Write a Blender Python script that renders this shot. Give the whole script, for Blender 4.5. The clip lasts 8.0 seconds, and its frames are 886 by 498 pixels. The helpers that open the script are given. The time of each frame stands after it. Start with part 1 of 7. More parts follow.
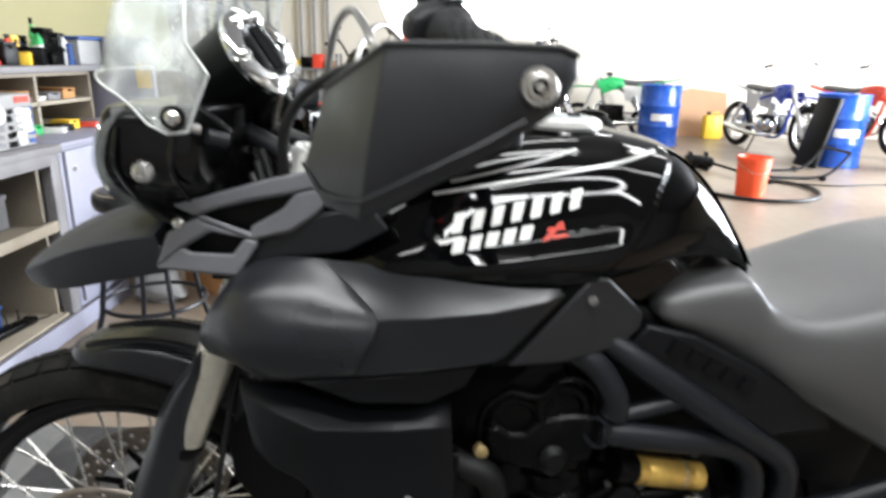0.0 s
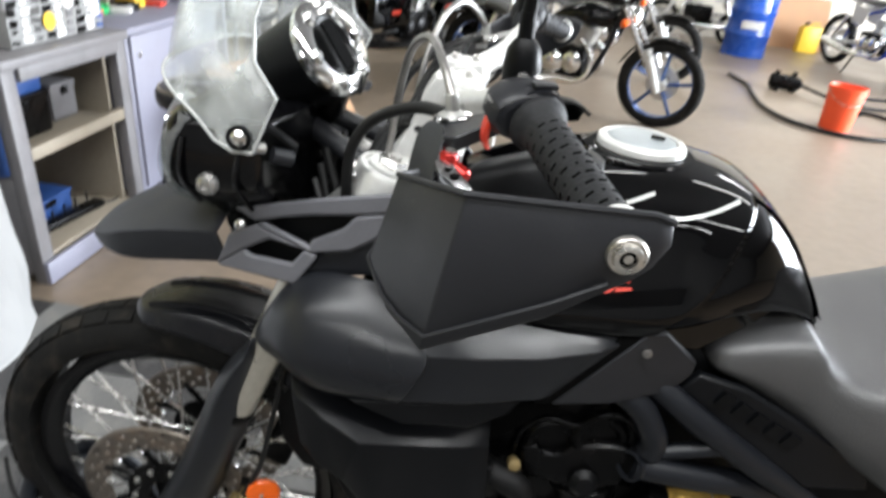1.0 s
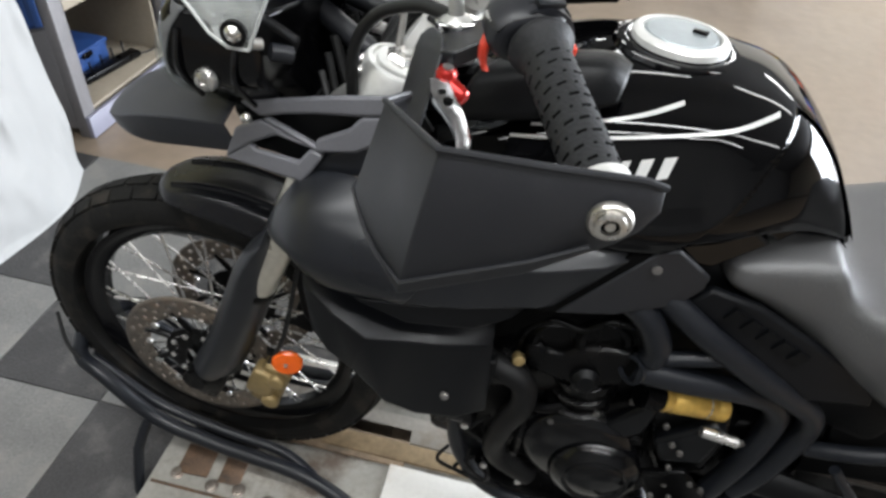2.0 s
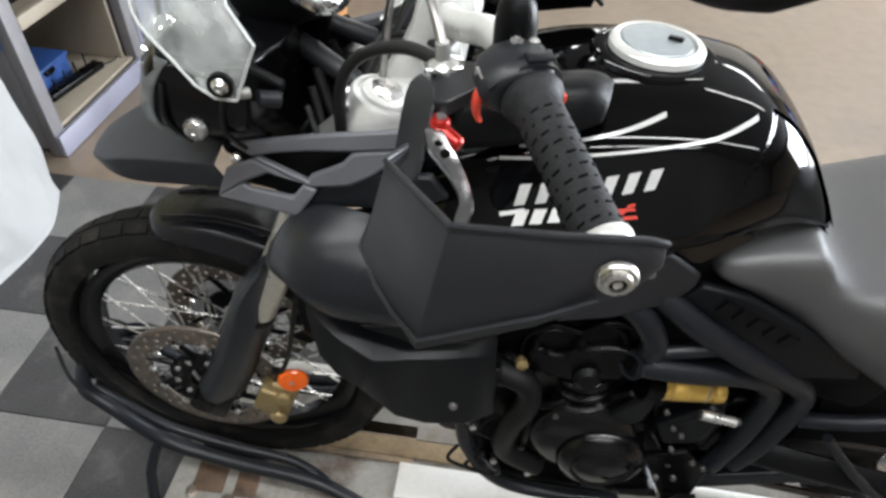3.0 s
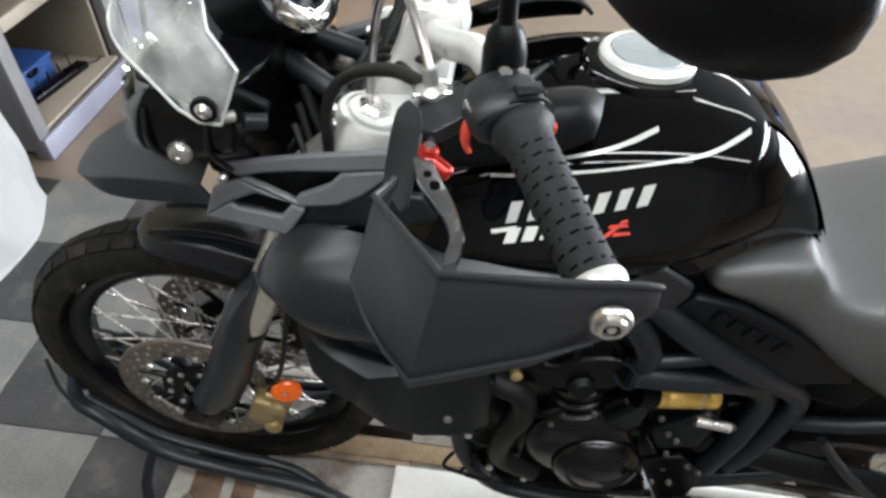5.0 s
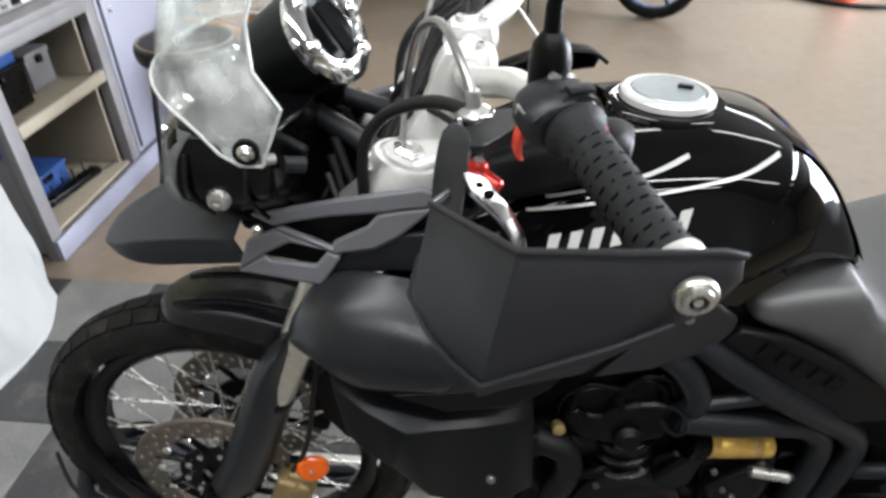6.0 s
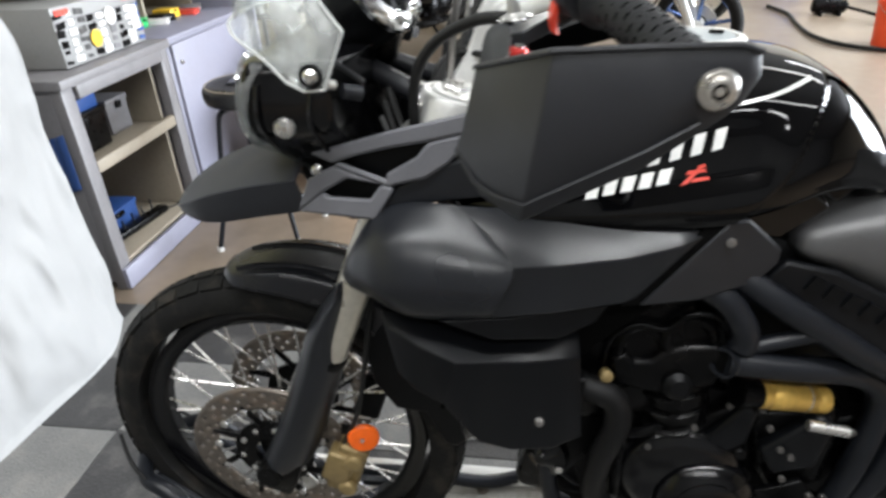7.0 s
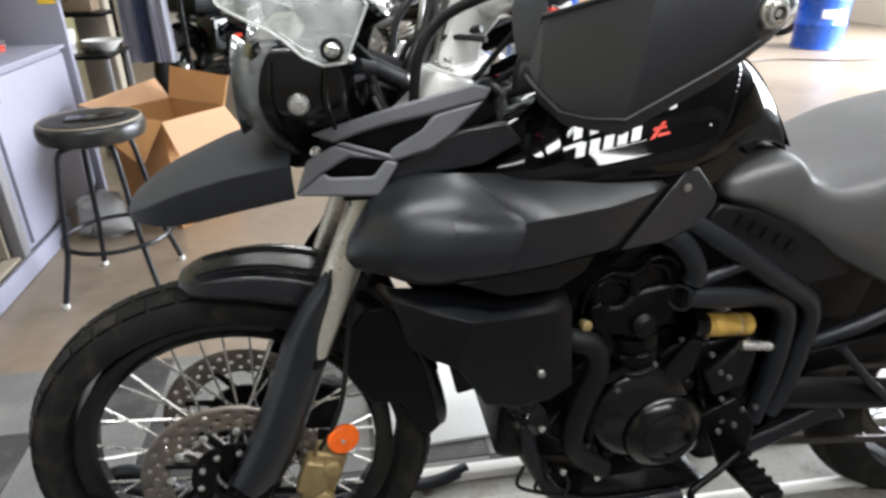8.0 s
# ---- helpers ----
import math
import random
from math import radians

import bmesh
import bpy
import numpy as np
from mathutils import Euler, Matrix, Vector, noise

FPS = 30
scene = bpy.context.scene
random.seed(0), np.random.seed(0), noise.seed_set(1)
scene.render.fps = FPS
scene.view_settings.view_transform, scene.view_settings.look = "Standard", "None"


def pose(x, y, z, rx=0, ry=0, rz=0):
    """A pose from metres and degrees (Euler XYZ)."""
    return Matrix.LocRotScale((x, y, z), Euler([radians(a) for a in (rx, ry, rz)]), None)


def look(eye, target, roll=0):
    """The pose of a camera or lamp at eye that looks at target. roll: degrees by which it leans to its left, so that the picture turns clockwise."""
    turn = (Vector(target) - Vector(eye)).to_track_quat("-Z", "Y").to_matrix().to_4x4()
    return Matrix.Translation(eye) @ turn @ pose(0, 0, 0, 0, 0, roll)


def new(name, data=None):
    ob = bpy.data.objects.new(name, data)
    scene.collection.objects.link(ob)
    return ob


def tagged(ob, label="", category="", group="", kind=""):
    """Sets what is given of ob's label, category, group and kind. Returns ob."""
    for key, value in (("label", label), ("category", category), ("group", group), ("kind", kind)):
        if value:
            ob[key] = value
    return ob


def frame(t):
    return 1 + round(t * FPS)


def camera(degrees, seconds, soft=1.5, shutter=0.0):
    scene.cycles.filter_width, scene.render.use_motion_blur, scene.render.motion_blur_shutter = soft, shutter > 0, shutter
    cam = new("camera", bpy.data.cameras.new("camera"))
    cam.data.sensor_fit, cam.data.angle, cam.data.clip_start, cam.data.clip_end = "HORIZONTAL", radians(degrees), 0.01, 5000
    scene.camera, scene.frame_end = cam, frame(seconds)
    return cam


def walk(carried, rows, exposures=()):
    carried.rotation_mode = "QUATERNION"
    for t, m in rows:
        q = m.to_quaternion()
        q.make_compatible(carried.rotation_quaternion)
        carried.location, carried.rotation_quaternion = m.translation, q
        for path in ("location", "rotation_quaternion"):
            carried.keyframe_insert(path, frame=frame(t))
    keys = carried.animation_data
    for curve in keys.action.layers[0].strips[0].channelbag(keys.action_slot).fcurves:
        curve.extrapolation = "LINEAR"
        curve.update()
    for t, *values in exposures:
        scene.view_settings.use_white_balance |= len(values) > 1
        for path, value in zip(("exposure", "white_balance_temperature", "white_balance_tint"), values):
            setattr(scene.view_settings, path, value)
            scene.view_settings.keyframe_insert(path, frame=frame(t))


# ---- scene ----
cam = camera(70.0, 8.0, soft=2.9, shutter=0.5)
PATH = [
    (0, (0.520, -0.886, 1.175), (0.500, 1.066, 0.585), 1.4),
    (0.5, (0.487, -0.845, 1.266), (0.368, 1.084, 0.612), 3.2),
    (1, (0.493, -0.807, 1.330), (0.348, 0.992, 0.381), 6.1),
    (1.5, (0.534, -0.771, 1.353), (0.298, 0.844, 0.129), 8.4),
    (3, (0.497, -0.728, 1.427), (0.361, 0.739, 0.017), 3.4),
    (3.5, (0.497, -0.710, 1.443), (0.374, 0.739, 0.014), 3.8),
    (4, (0.500, -0.692, 1.447), (0.387, 0.741, -0.001), 3.5),
    (5.5, (0.481, -0.710, 1.444), (0.373, 0.758, 0.031), 2.2),
    (6, (0.456, -0.740, 1.389), (0.324, 0.909, 0.197), -0.0),
    (6.5, (0.503, -0.810, 1.328), (0.265, 0.899, 0.239), -2.8),
    (7, (0.467, -0.865, 1.272), (0.174, 0.890, 0.275), -3.1),
    (7.5, (0.328, -0.919, 1.227), (0.373, 0.906, 0.318), -1.9),
    (8, (0.226, -0.945, 1.209), (0.517, 0.872, 0.329), -0.7),
]
walk(cam, [(t, look(eye, target, roll)) for t, eye, target, roll in PATH], [(0.0, 0.15), (1.0, 0.03), (3.0, -0.12), (5.5, -0.12), (7.0, 0.03), (8.0, 0.15)])

# ---- light ----
world = bpy.data.worlds.new("world")
scene.world = world
world.use_nodes = True
wn = world.node_tree
sky = wn.nodes.new("ShaderNodeTexSky")
sky.sky_type, sky.sun_disc = "NISHITA", False
sky.sun_elevation, sky.sun_rotation = radians(48), radians(100)
wn.nodes["Background"].inputs["Strength"].default_value = 0.12
wn.links.new(sky.outputs[0], wn.nodes["Background"].inputs["Color"])


def area_lamp(name, m, sx, sy, power, color=(1, 1, 1)):
    data = bpy.data.lights.new(name, "AREA")
    data.shape, data.size, data.size_y, data.energy, data.color = "RECTANGLE", sx, sy, power, color
    ob = new(name, data)
    ob.matrix_world = m
    return ob


# daylight through the roll-up door in the right wall
area_lamp("door_daylight", look((8.75, 4.2, 1.75), (3.0, 4.6, 0.6)), 5.0, 3.1, 2650, (0.86, 0.92, 1.0))
# fluorescent tubes under the ceiling
TUBES = [(-1.6, -0.95), (-0.2, -0.95), (1.2, -0.95), (2.6, -0.95), (-1.0, -2.9), (0.5, -2.9), (2.0, -2.9), (-1.5, 2.4), (0.6, 2.4), (2.7, 2.4), (-0.6, 6.4), (2.0, 6.4), (4.6, 6.4)]
POWER = (8, 50, 58, 24, 12, 46, 38, 6, 16, 18, 30, 40, 50)
for (tx, ty), watts in zip(TUBES, POWER):
    area_lamp("tube_light", look((tx, ty, 3.52), (tx, ty, 0), 0), 1.46, 0.22, watts, (0.965, 0.985, 1.0))

# ---- materials ----
def surf(name, color, rough=0.5, metal=0.0, vary=0.12, scale=8.0, bump=0.0, fine=90.0, coat=0.0, rvary=0.08, spots=None, spot_scale=3.0, spot_amount=0.5, spec=0.5):
    """A painted, moulded or worn surface: colour drift at two scales, uneven gloss, fine relief."""
    m = bpy.data.materials.new(name)
    m.use_nodes = True
    t = m.node_tree
    b = t.nodes["Principled BSDF"]
    b.inputs["Metallic"].default_value = metal
    b.inputs["Coat Weight"].default_value = coat
    b.inputs["Specular IOR Level"].default_value = spec
    b.inputs["Coat Roughness"].default_value = 0.04
    co = t.nodes.new("ShaderNodeTexCoord")
    big, small = t.nodes.new("ShaderNodeTexNoise"), t.nodes.new("ShaderNodeTexNoise")
    big.inputs["Scale"].default_value, small.inputs["Scale"].default_value = scale, fine
    big.inputs["Detail"].default_value, small.inputs["Detail"].default_value = 5, 3
    for n in (big, small):
        t.links.new(co.outputs["Object"], n.inputs["Vector"])
    add = t.nodes.new("ShaderNodeMath")
    add.operation = "ADD"
    t.links.new(big.outputs["Fac"], add.inputs[0])
    t.links.new(small.outputs["Fac"], add.inputs[1])
    ramp = t.nodes.new("ShaderNodeMapRange")
    ramp.inputs["From Min"].default_value, ramp.inputs["From Max"].default_value = 0.65, 1.35
    ramp.inputs["To Min"].default_value, ramp.inputs["To Max"].default_value = 1 - vary, 1 + vary
    t.links.new(add.outputs[0], ramp.inputs["Value"])
    mul = t.nodes.new("ShaderNodeVectorMath")
    mul.operation = "SCALE"
    mul.inputs[0].default_value = color
    t.links.new(ramp.outputs[0], mul.inputs["Scale"])
    tint = mul.outputs[0]
    if spots:
        sp = t.nodes.new("ShaderNodeTexNoise")
        sp.inputs["Scale"].default_value, sp.inputs["Detail"].default_value = spot_scale, 8
        sp.inputs["Roughness"].default_value = 0.65
        t.links.new(co.outputs["Object"], sp.inputs["Vector"])
        sr = t.nodes.new("ShaderNodeMapRange")
        sr.inputs["From Min"].default_value, sr.inputs["From Max"].default_value = 0.52, 0.68
        sr.inputs["To Max"].default_value = spot_amount
        t.links.new(sp.outputs["Fac"], sr.inputs["Value"])
        mix = t.nodes.new("ShaderNodeMix")
        mix.data_type = "RGBA"
        t.links.new(sr.outputs[0], mix.inputs["Factor"])
        t.links.new(tint, mix.inputs["A"])
        mix.inputs["B"].default_value = (*spots, 1)
        tint = mix.outputs["Result"]
    t.links.new(tint, b.inputs["Base Color"])
    rr = t.nodes.new("ShaderNodeMapRange")
    rr.inputs["From Min"].default_value, rr.inputs["From Max"].default_value = 0.3, 0.7
    rr.inputs["To Min"].default_value, rr.inputs["To Max"].default_value = max(rough - rvary, 0.01), min(rough + rvary, 1)
    t.links.new(big.outputs["Fac"], rr.inputs["Value"])
    t.links.new(rr.outputs[0], b.inputs["Roughness"])
    if bump:
        bn = t.nodes.new("ShaderNodeBump")
        bn.inputs["Strength"].default_value, bn.inputs["Distance"].default_value = bump, 0.004
        t.links.new(small.outputs["Fac"], bn.inputs["Height"])
        t.links.new(bn.outputs[0], b.inputs["Normal"])
    return m


def clear(name, color=(1, 1, 1), rough=0.03, ior=1.49, mist=0.25):
    """Clear plastic, scuffed and dusty; mist also paints in pale glare."""
    m = bpy.data.materials.new(name)
    m.use_nodes = True
    t = m.node_tree
    b = t.nodes["Principled BSDF"]
    b.inputs["Base Color"].default_value = (*color, 1)
    b.inputs["Roughness"].default_value, b.inputs["IOR"].default_value = rough, ior
    thin, mixer = t.nodes.new("ShaderNodeBsdfTransparent"), t.nodes.new("ShaderNodeMixShader")
    thin.inputs["Color"].default_value = (*[0.9 * c for c in color], 1)
    n = t.nodes.new("ShaderNodeTexNoise")
    n.inputs["Scale"].default_value, n.inputs["Detail"].default_value = 26, 7
    co = t.nodes.new("ShaderNodeTexCoord")
    t.links.new(co.outputs["Object"], n.inputs["Vector"])
    r = t.nodes.new("ShaderNodeMapRange")
    r.inputs["From Min"].default_value, r.inputs["From Max"].default_value = 0.35, 0.75
    r.inputs["To Min"].default_value, r.inputs["To Max"].default_value = mist * 0.4, mist * 1.5
    t.links.new(n.outputs["Fac"], r.inputs["Value"])
    t.links.new(r.outputs[0], mixer.inputs[0])
    t.links.new(thin.outputs[0], mixer.inputs[1])
    t.links.new(b.outputs[0], mixer.inputs[2])
    t.links.new(mixer.outputs[0], t.nodes["Material Output"].inputs["Surface"])
    return m


def glow(name, color, strength):
    m = bpy.data.materials.new(name)
    m.use_nodes = True
    b = m.node_tree.nodes["Principled BSDF"]
    b.inputs["Base Color"].default_value = (*color, 1)
    b.inputs["Emission Color"].default_value = (*color, 1)
    b.inputs["Emission Strength"].default_value = strength
    return m


M = dict(
    concrete=surf("floor_concrete", (0.205, 0.160, 0.118), 0.38, vary=0.16, scale=1.1, fine=14, bump=0.05, spots=(0.12, 0.092, 0.072), spot_scale=0.9, spot_amount=0.5),
    tile_light=surf("tile_light", (0.135, 0.134, 0.128), 0.45, vary=0.30, scale=7, fine=150, bump=0.6, spots=(0.21, 0.20, 0.18), spot_scale=9, spot_amount=0.6),
    tile_dark=surf("tile_dark", (0.034, 0.033, 0.033), 0.45, vary=0.45, scale=7, fine=150, bump=0.7, spots=(0.13, 0.125, 0.115), spot_scale=10, spot_amount=0.5),
    wall=surf("wall_cream", (0.62, 0.57, 0.49), 0.8, vary=0.05, scale=0.7, fine=40, bump=0.1, spots=(0.5, 0.45, 0.36), spot_scale=0.5, spot_amount=0.3),
    wall_yellow=surf("wall_yellowed", (0.32, 0.292, 0.160), 0.8, vary=0.07, scale=0.8, fine=40, bump=0.1),
    wall_dim=surf("wall_dim", (0.17, 0.168, 0.165), 0.8, vary=0.15, scale=0.8, fine=30, bump=0.1),
    ceiling=surf("ceiling_grey", (0.20, 0.20, 0.20), 0.9, vary=0.04, scale=1),
    plastic=surf("black_plastic", (0.0022, 0.0024, 0.0028), 0.40, vary=0.22, scale=9, fine=420, bump=0.12, rvary=0.06, spec=0.16),
    plastic_sheen=surf("satin_black_plastic", (0.010, 0.0104, 0.0125), 0.26, vary=0.2, scale=9, fine=420, bump=0.06, spec=0.33),
    header=surf("scorched_steel", (0.05, 0.042, 0.036), 0.45, metal=0.7, vary=0.3, scale=20),
    hose_black=surf("coolant_rubber", (0.004, 0.004, 0.0042), 0.5, vary=0.2, spec=0.2),
    plastic_grey=surf("grey_plastic", (0.0088, 0.0098, 0.0124), 0.33, vary=0.2, scale=9, fine=420, bump=0.025, spec=0.42),
    plastic_guard=surf("guard_plastic", (0.0145, 0.0152, 0.018), 0.45, vary=0.10, scale=9, fine=420, bump=0.04, spec=0.35, spots=(0.024, 0.024, 0.026), spot_scale=16, spot_amount=0.3),
    bolt_worn=surf("worn_bolt_steel", (0.62, 0.60, 0.56), 0.33, metal=0.95, vary=0.2, scale=90, fine=400, bump=0.1),
    plastic_pale=surf("satin_grey_plastic", (0.115, 0.116, 0.128), 0.42, vary=0.12, scale=9, fine=420, bump=0.1, spec=0.4),
    gloss=surf("gloss_black_paint", (0.0010, 0.0010, 0.0012), 0.3, vary=0.3, scale=6, coat=0.6, rvary=0.03, spec=0.0),
    gloss_dim=surf("black_gloss_plastic", (0.002, 0.002, 0.0024), 0.16, vary=0.3, scale=8, rvary=0.05, spec=0.35),
    rubber=surf("tyre_rubber", (0.008, 0.0078, 0.0075), 0.75, vary=0.3, scale=14, fine=160, bump=0.3, spots=(0.045, 0.038, 0.03), spot_scale=18, spot_amount=0.5, spec=0.15),
    grip=surf("grip_rubber", (0.016, 0.0165, 0.018), 0.62, vary=0.2, scale=20, fine=300, bump=0.2, spec=0.25),
    vinyl=surf("seat_vinyl", (0.048, 0.048, 0.049), 0.44, vary=0.14, scale=7, fine=520, bump=0.30, spec=0.9),
    frame=surf("frame_black_paint", (0.0075, 0.0085, 0.011), 0.36, vary=0.15, scale=10, fine=200, bump=0.05, spec=0.3),
    engine=surf("engine_black", (0.0014, 0.0014, 0.0016), 0.30, vary=0.3, scale=16, fine=200, bump=0.15, spots=(0.014, 0.012, 0.011), spot_scale=14, spot_amount=0.3, spec=0.13),
    # near-black that paints shade into gaps, bores, holes and slots
    dark=surf("hollow_shade", (0.0015, 0.0015, 0.0015), 0.8, vary=0.2, spec=0.05),
    silver=surf("silver_paint", (0.62, 0.62, 0.60), 0.33, metal=0.35, vary=0.08, scale=10, fine=120),
    alloy=surf("cast_alloy", (0.55, 0.55, 0.53), 0.35, metal=0.85, vary=0.12, scale=20, fine=180, bump=0.08),
    chrome=surf("chrome", (0.8, 0.8, 0.8), 0.1, metal=1.0, vary=0.05, scale=20),
    steel=surf("bolt_steel", (0.6, 0.59, 0.57), 0.28, metal=0.9, vary=0.12, scale=60),
    bolt_dull=surf("dull_bolt_steel", (0.30, 0.29, 0.28), 0.35, metal=0.9, vary=0.2, scale=60),
    bolt_dark=surf("oily_bolt_steel", (0.13, 0.125, 0.12), 0.4, metal=0.8, vary=0.3, scale=60),
    disc=surf("brake_disc_steel", (0.20, 0.175, 0.15), 0.4, metal=0.8, vary=0.25, scale=30, fine=200, spots=(0.2, 0.12, 0.07), spot_scale=30, spot_amount=0.4),
    fork=surf("fork_leg_champagne", (0.52, 0.49, 0.42), 0.30, metal=0.6, vary=0.1, scale=14),
    gold=surf("gold_anodised", (0.62, 0.40, 0.10), 0.35, metal=0.6, vary=0.15, scale=30, fine=120),
    brass=surf("caliper_gold", (0.26, 0.19, 0.085), 0.45, metal=0.4, vary=0.2, scale=30),
    orange=surf("orange_reflector", (0.85, 0.13, 0.01), 0.2, vary=0.1, scale=40),
    red=surf("red_anodised", (0.38, 0.018, 0.014), 0.25, metal=0.5, vary=0.12, scale=40),
    redplastic=surf("red_plastic", (0.62, 0.05, 0.025), 0.35, vary=0.1),
    mirror=surf("mirror_glass", (0.9, 0.9, 0.9), 0.015, metal=1.0, vary=0.01, rvary=0.005),
    # mist raised to whiten the screen with painted glare
    clear=clear("clear_screen", (0.95, 0.97, 0.96), 0.05, 1.49, 0.24),
    lens=clear("clear_lens", (0.93, 0.95, 0.95), 0.05, 1.49, 0.09),
    clear_edge=surf("polished_screen_edge", (0.45, 0.46, 0.45), 0.2, vary=0.05),
    white=surf("white_paint", (0.72, 0.71, 0.68), 0.45, vary=0.06, scale=6, spots=(0.42, 0.34, 0.24), spot_scale=5, spot_amount=0.45),
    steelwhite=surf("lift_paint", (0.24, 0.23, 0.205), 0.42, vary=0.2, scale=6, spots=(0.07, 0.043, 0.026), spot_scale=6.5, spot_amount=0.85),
    woodplank=surf("plank_wood", (0.17, 0.12, 0.075), 0.6, vary=0.3, scale=4, fine=70, bump=0.2, spots=(0.05, 0.04, 0.03), spot_scale=7, spot_amount=0.6),
    cloth=surf("white_sheet", (0.28, 0.28, 0.276), 0.8, vary=0.05, scale=4, fine=7, bump=1.0),
    bench=surf("bench_grey_paint", (0.156, 0.150, 0.154), 0.5, vary=0.12, scale=5, spots=(0.10, 0.098, 0.10), spot_scale=5, spot_amount=0.5),
    casegrey=surf("case_grey_paint", (0.22, 0.22, 0.215), 0.45, vary=0.08, scale=6, spots=(0.2, 0.19, 0.18), spot_scale=5, spot_amount=0.4),
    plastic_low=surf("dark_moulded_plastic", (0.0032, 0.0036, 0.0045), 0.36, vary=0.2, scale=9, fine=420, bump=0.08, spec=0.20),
    plastic_beak=surf("beak_plastic", (0.032, 0.034, 0.041), 0.5, vary=0.12, scale=9, fine=420, bump=0.08, spec=0.25),
    benchin=surf("bench_cream_wood", (0.25, 0.215, 0.165), 0.65, vary=0.1, scale=5, fine=50, spots=(0.22, 0.17, 0.12), spot_scale=4, spot_amount=0.5),
    lilac=surf("cabinet_lilac_grey", (0.20, 0.20, 0.25), 0.45, vary=0.06, scale=3, spots=(0.18, 0.17, 0.2), spot_scale=3, spot_amount=0.4),
    card=surf("cardboard", (0.36, 0.175, 0.06), 0.8, vary=0.1, scale=6, fine=90, bump=0.06),
    card_light=surf("cardboard_inside", (0.43, 0.25, 0.14), 0.8, vary=0.08, scale=6, fine=90),
    blue=surf("drum_blue", (0.012, 0.07, 0.36), 0.28, vary=0.15, scale=5, rvary=0.1),
    bluedark=surf("dark_blue_plastic", (0.02, 0.06, 0.2), 0.4, vary=0.15),
    bucket=surf("bucket_orange", (0.85, 0.09, 0.025), 0.4, vary=0.06, scale=5),
    yellow=surf("yellow_plastic", (0.72, 0.47, 0.04), 0.4, vary=0.08),
    green=surf("green_plastic", (0.02, 0.36, 0.10), 0.3, vary=0.1),
    hose=surf("air_hose_rubber", (0.010, 0.010, 0.010), 0.5, vary=0.2, spec=0.25),
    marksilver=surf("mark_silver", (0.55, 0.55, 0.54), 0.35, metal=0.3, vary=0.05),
    markwhite=surf("mark_white", (0.75, 0.75, 0.74), 0.4, vary=0.04),
    markred=surf("mark_red", (0.6, 0.06, 0.04), 0.4, vary=0.05),
    capgrey=surf("cap_grey", (0.26, 0.29, 0.30), 0.35, metal=0.4, vary=0.1),
    rimblue=surf("rim_blue", (0.10, 0.16, 0.34), 0.25, metal=0.6, vary=0.1),
    bluedark2=surf("dirtbike_blue", (0.02, 0.05, 0.32), 0.3, vary=0.1),
    lampglow=glow("lamp_diffuser", (1, 0.99, 0.97), 9.0),
    tubeglow=glow("fluorescent_tube", (1, 0.985, 0.95), 9.0),
    leveralloy=surf("lever_alloy", (0.42, 0.42, 0.43), 0.16, metal=1.0, vary=0.15, scale=60),
    navy=surf("navy_cloth", (0.012, 0.018, 0.05), 0.8, vary=0.2, scale=8, fine=60, bump=0.2),
    stool_vinyl=surf("worn_black_vinyl", (0.012, 0.012, 0.0125), 0.34, vary=0.3, scale=9, fine=200, bump=0.15, spec=0.4, spots=(0.05, 0.042, 0.028), spot_scale=11, spot_amount=0.5),
    rust=surf("rusted_steel", (0.075, 0.042, 0.022), 0.7, vary=0.5, scale=30, fine=160, bump=0.4, spots=(0.02, 0.014, 0.01), spot_scale=26, spot_amount=0.8),
    strip_wood=surf("pale_worn_wood", (0.24, 0.175, 0.10), 0.6, vary=0.25, scale=6, fine=80, bump=0.2, spots=(0.10, 0.06, 0.03), spot_scale=9, spot_amount=0.6),
    strip_grey=surf("worn_grey_paint", (0.30, 0.28, 0.25), 0.5, vary=0.15, scale=6, spots=(0.16, 0.11, 0.06), spot_scale=7, spot_amount=0.6),
    paper=surf("paper_white", (0.56, 0.55, 0.53), 0.7, vary=0.05),
)

# ---- building helpers ----
def crom(pts, n):
    """n steps of a Catmull-Rom curve through each span of pts."""
    pts = [Vector(p) for p in pts]
    out = []
    for i in range(len(pts) - 1):
        a, b, c, d = pts[max(i - 1, 0)], pts[i], pts[i + 1], pts[min(i + 2, len(pts) - 1)]
        for k in range(n):
            t = k / n
            out.append(0.5 * (2 * b + (c - a) * t + (2 * a - 5 * b + 4 * c - d) * t * t + (3 * b - a - 3 * c + d) * t ** 3))
    return out + [pts[-1]]


def skin(bm, sections, nu=4, nv=4, closed=False, caps=False):
    """A smooth sheet through sections of equal point counts."""
    rows = []
    for s in sections:
        s = [Vector(p) for p in s]
        rows.append(crom(s + [s[0]], nv)[:-1] if closed else crom(s, nv))
    cols = [crom([r[j] for r in rows], nu) for j in range(len(rows[0]))]
    grid = [[bm.verts.new(c[i]) for c in cols] for i in range(len(cols[0]))]
    m = len(cols)
    for i in range(len(grid) - 1):
        for j in range(m if closed else m - 1):
            k = (j + 1) % m
            try:
                bm.faces.new((grid[i][j], grid[i][k], grid[i + 1][k], grid[i + 1][j]))
            except ValueError:
                pass
    if caps and closed:
        bm.faces.new(grid[0])
        bm.faces.new(list(reversed(grid[-1])))
    return bm


def ring(center, u, v, r, n):
    return [Vector(center) + r * (math.cos(2 * math.pi * k / n) * u + math.sin(2 * math.pi * k / n) * v) for k in range(n)]


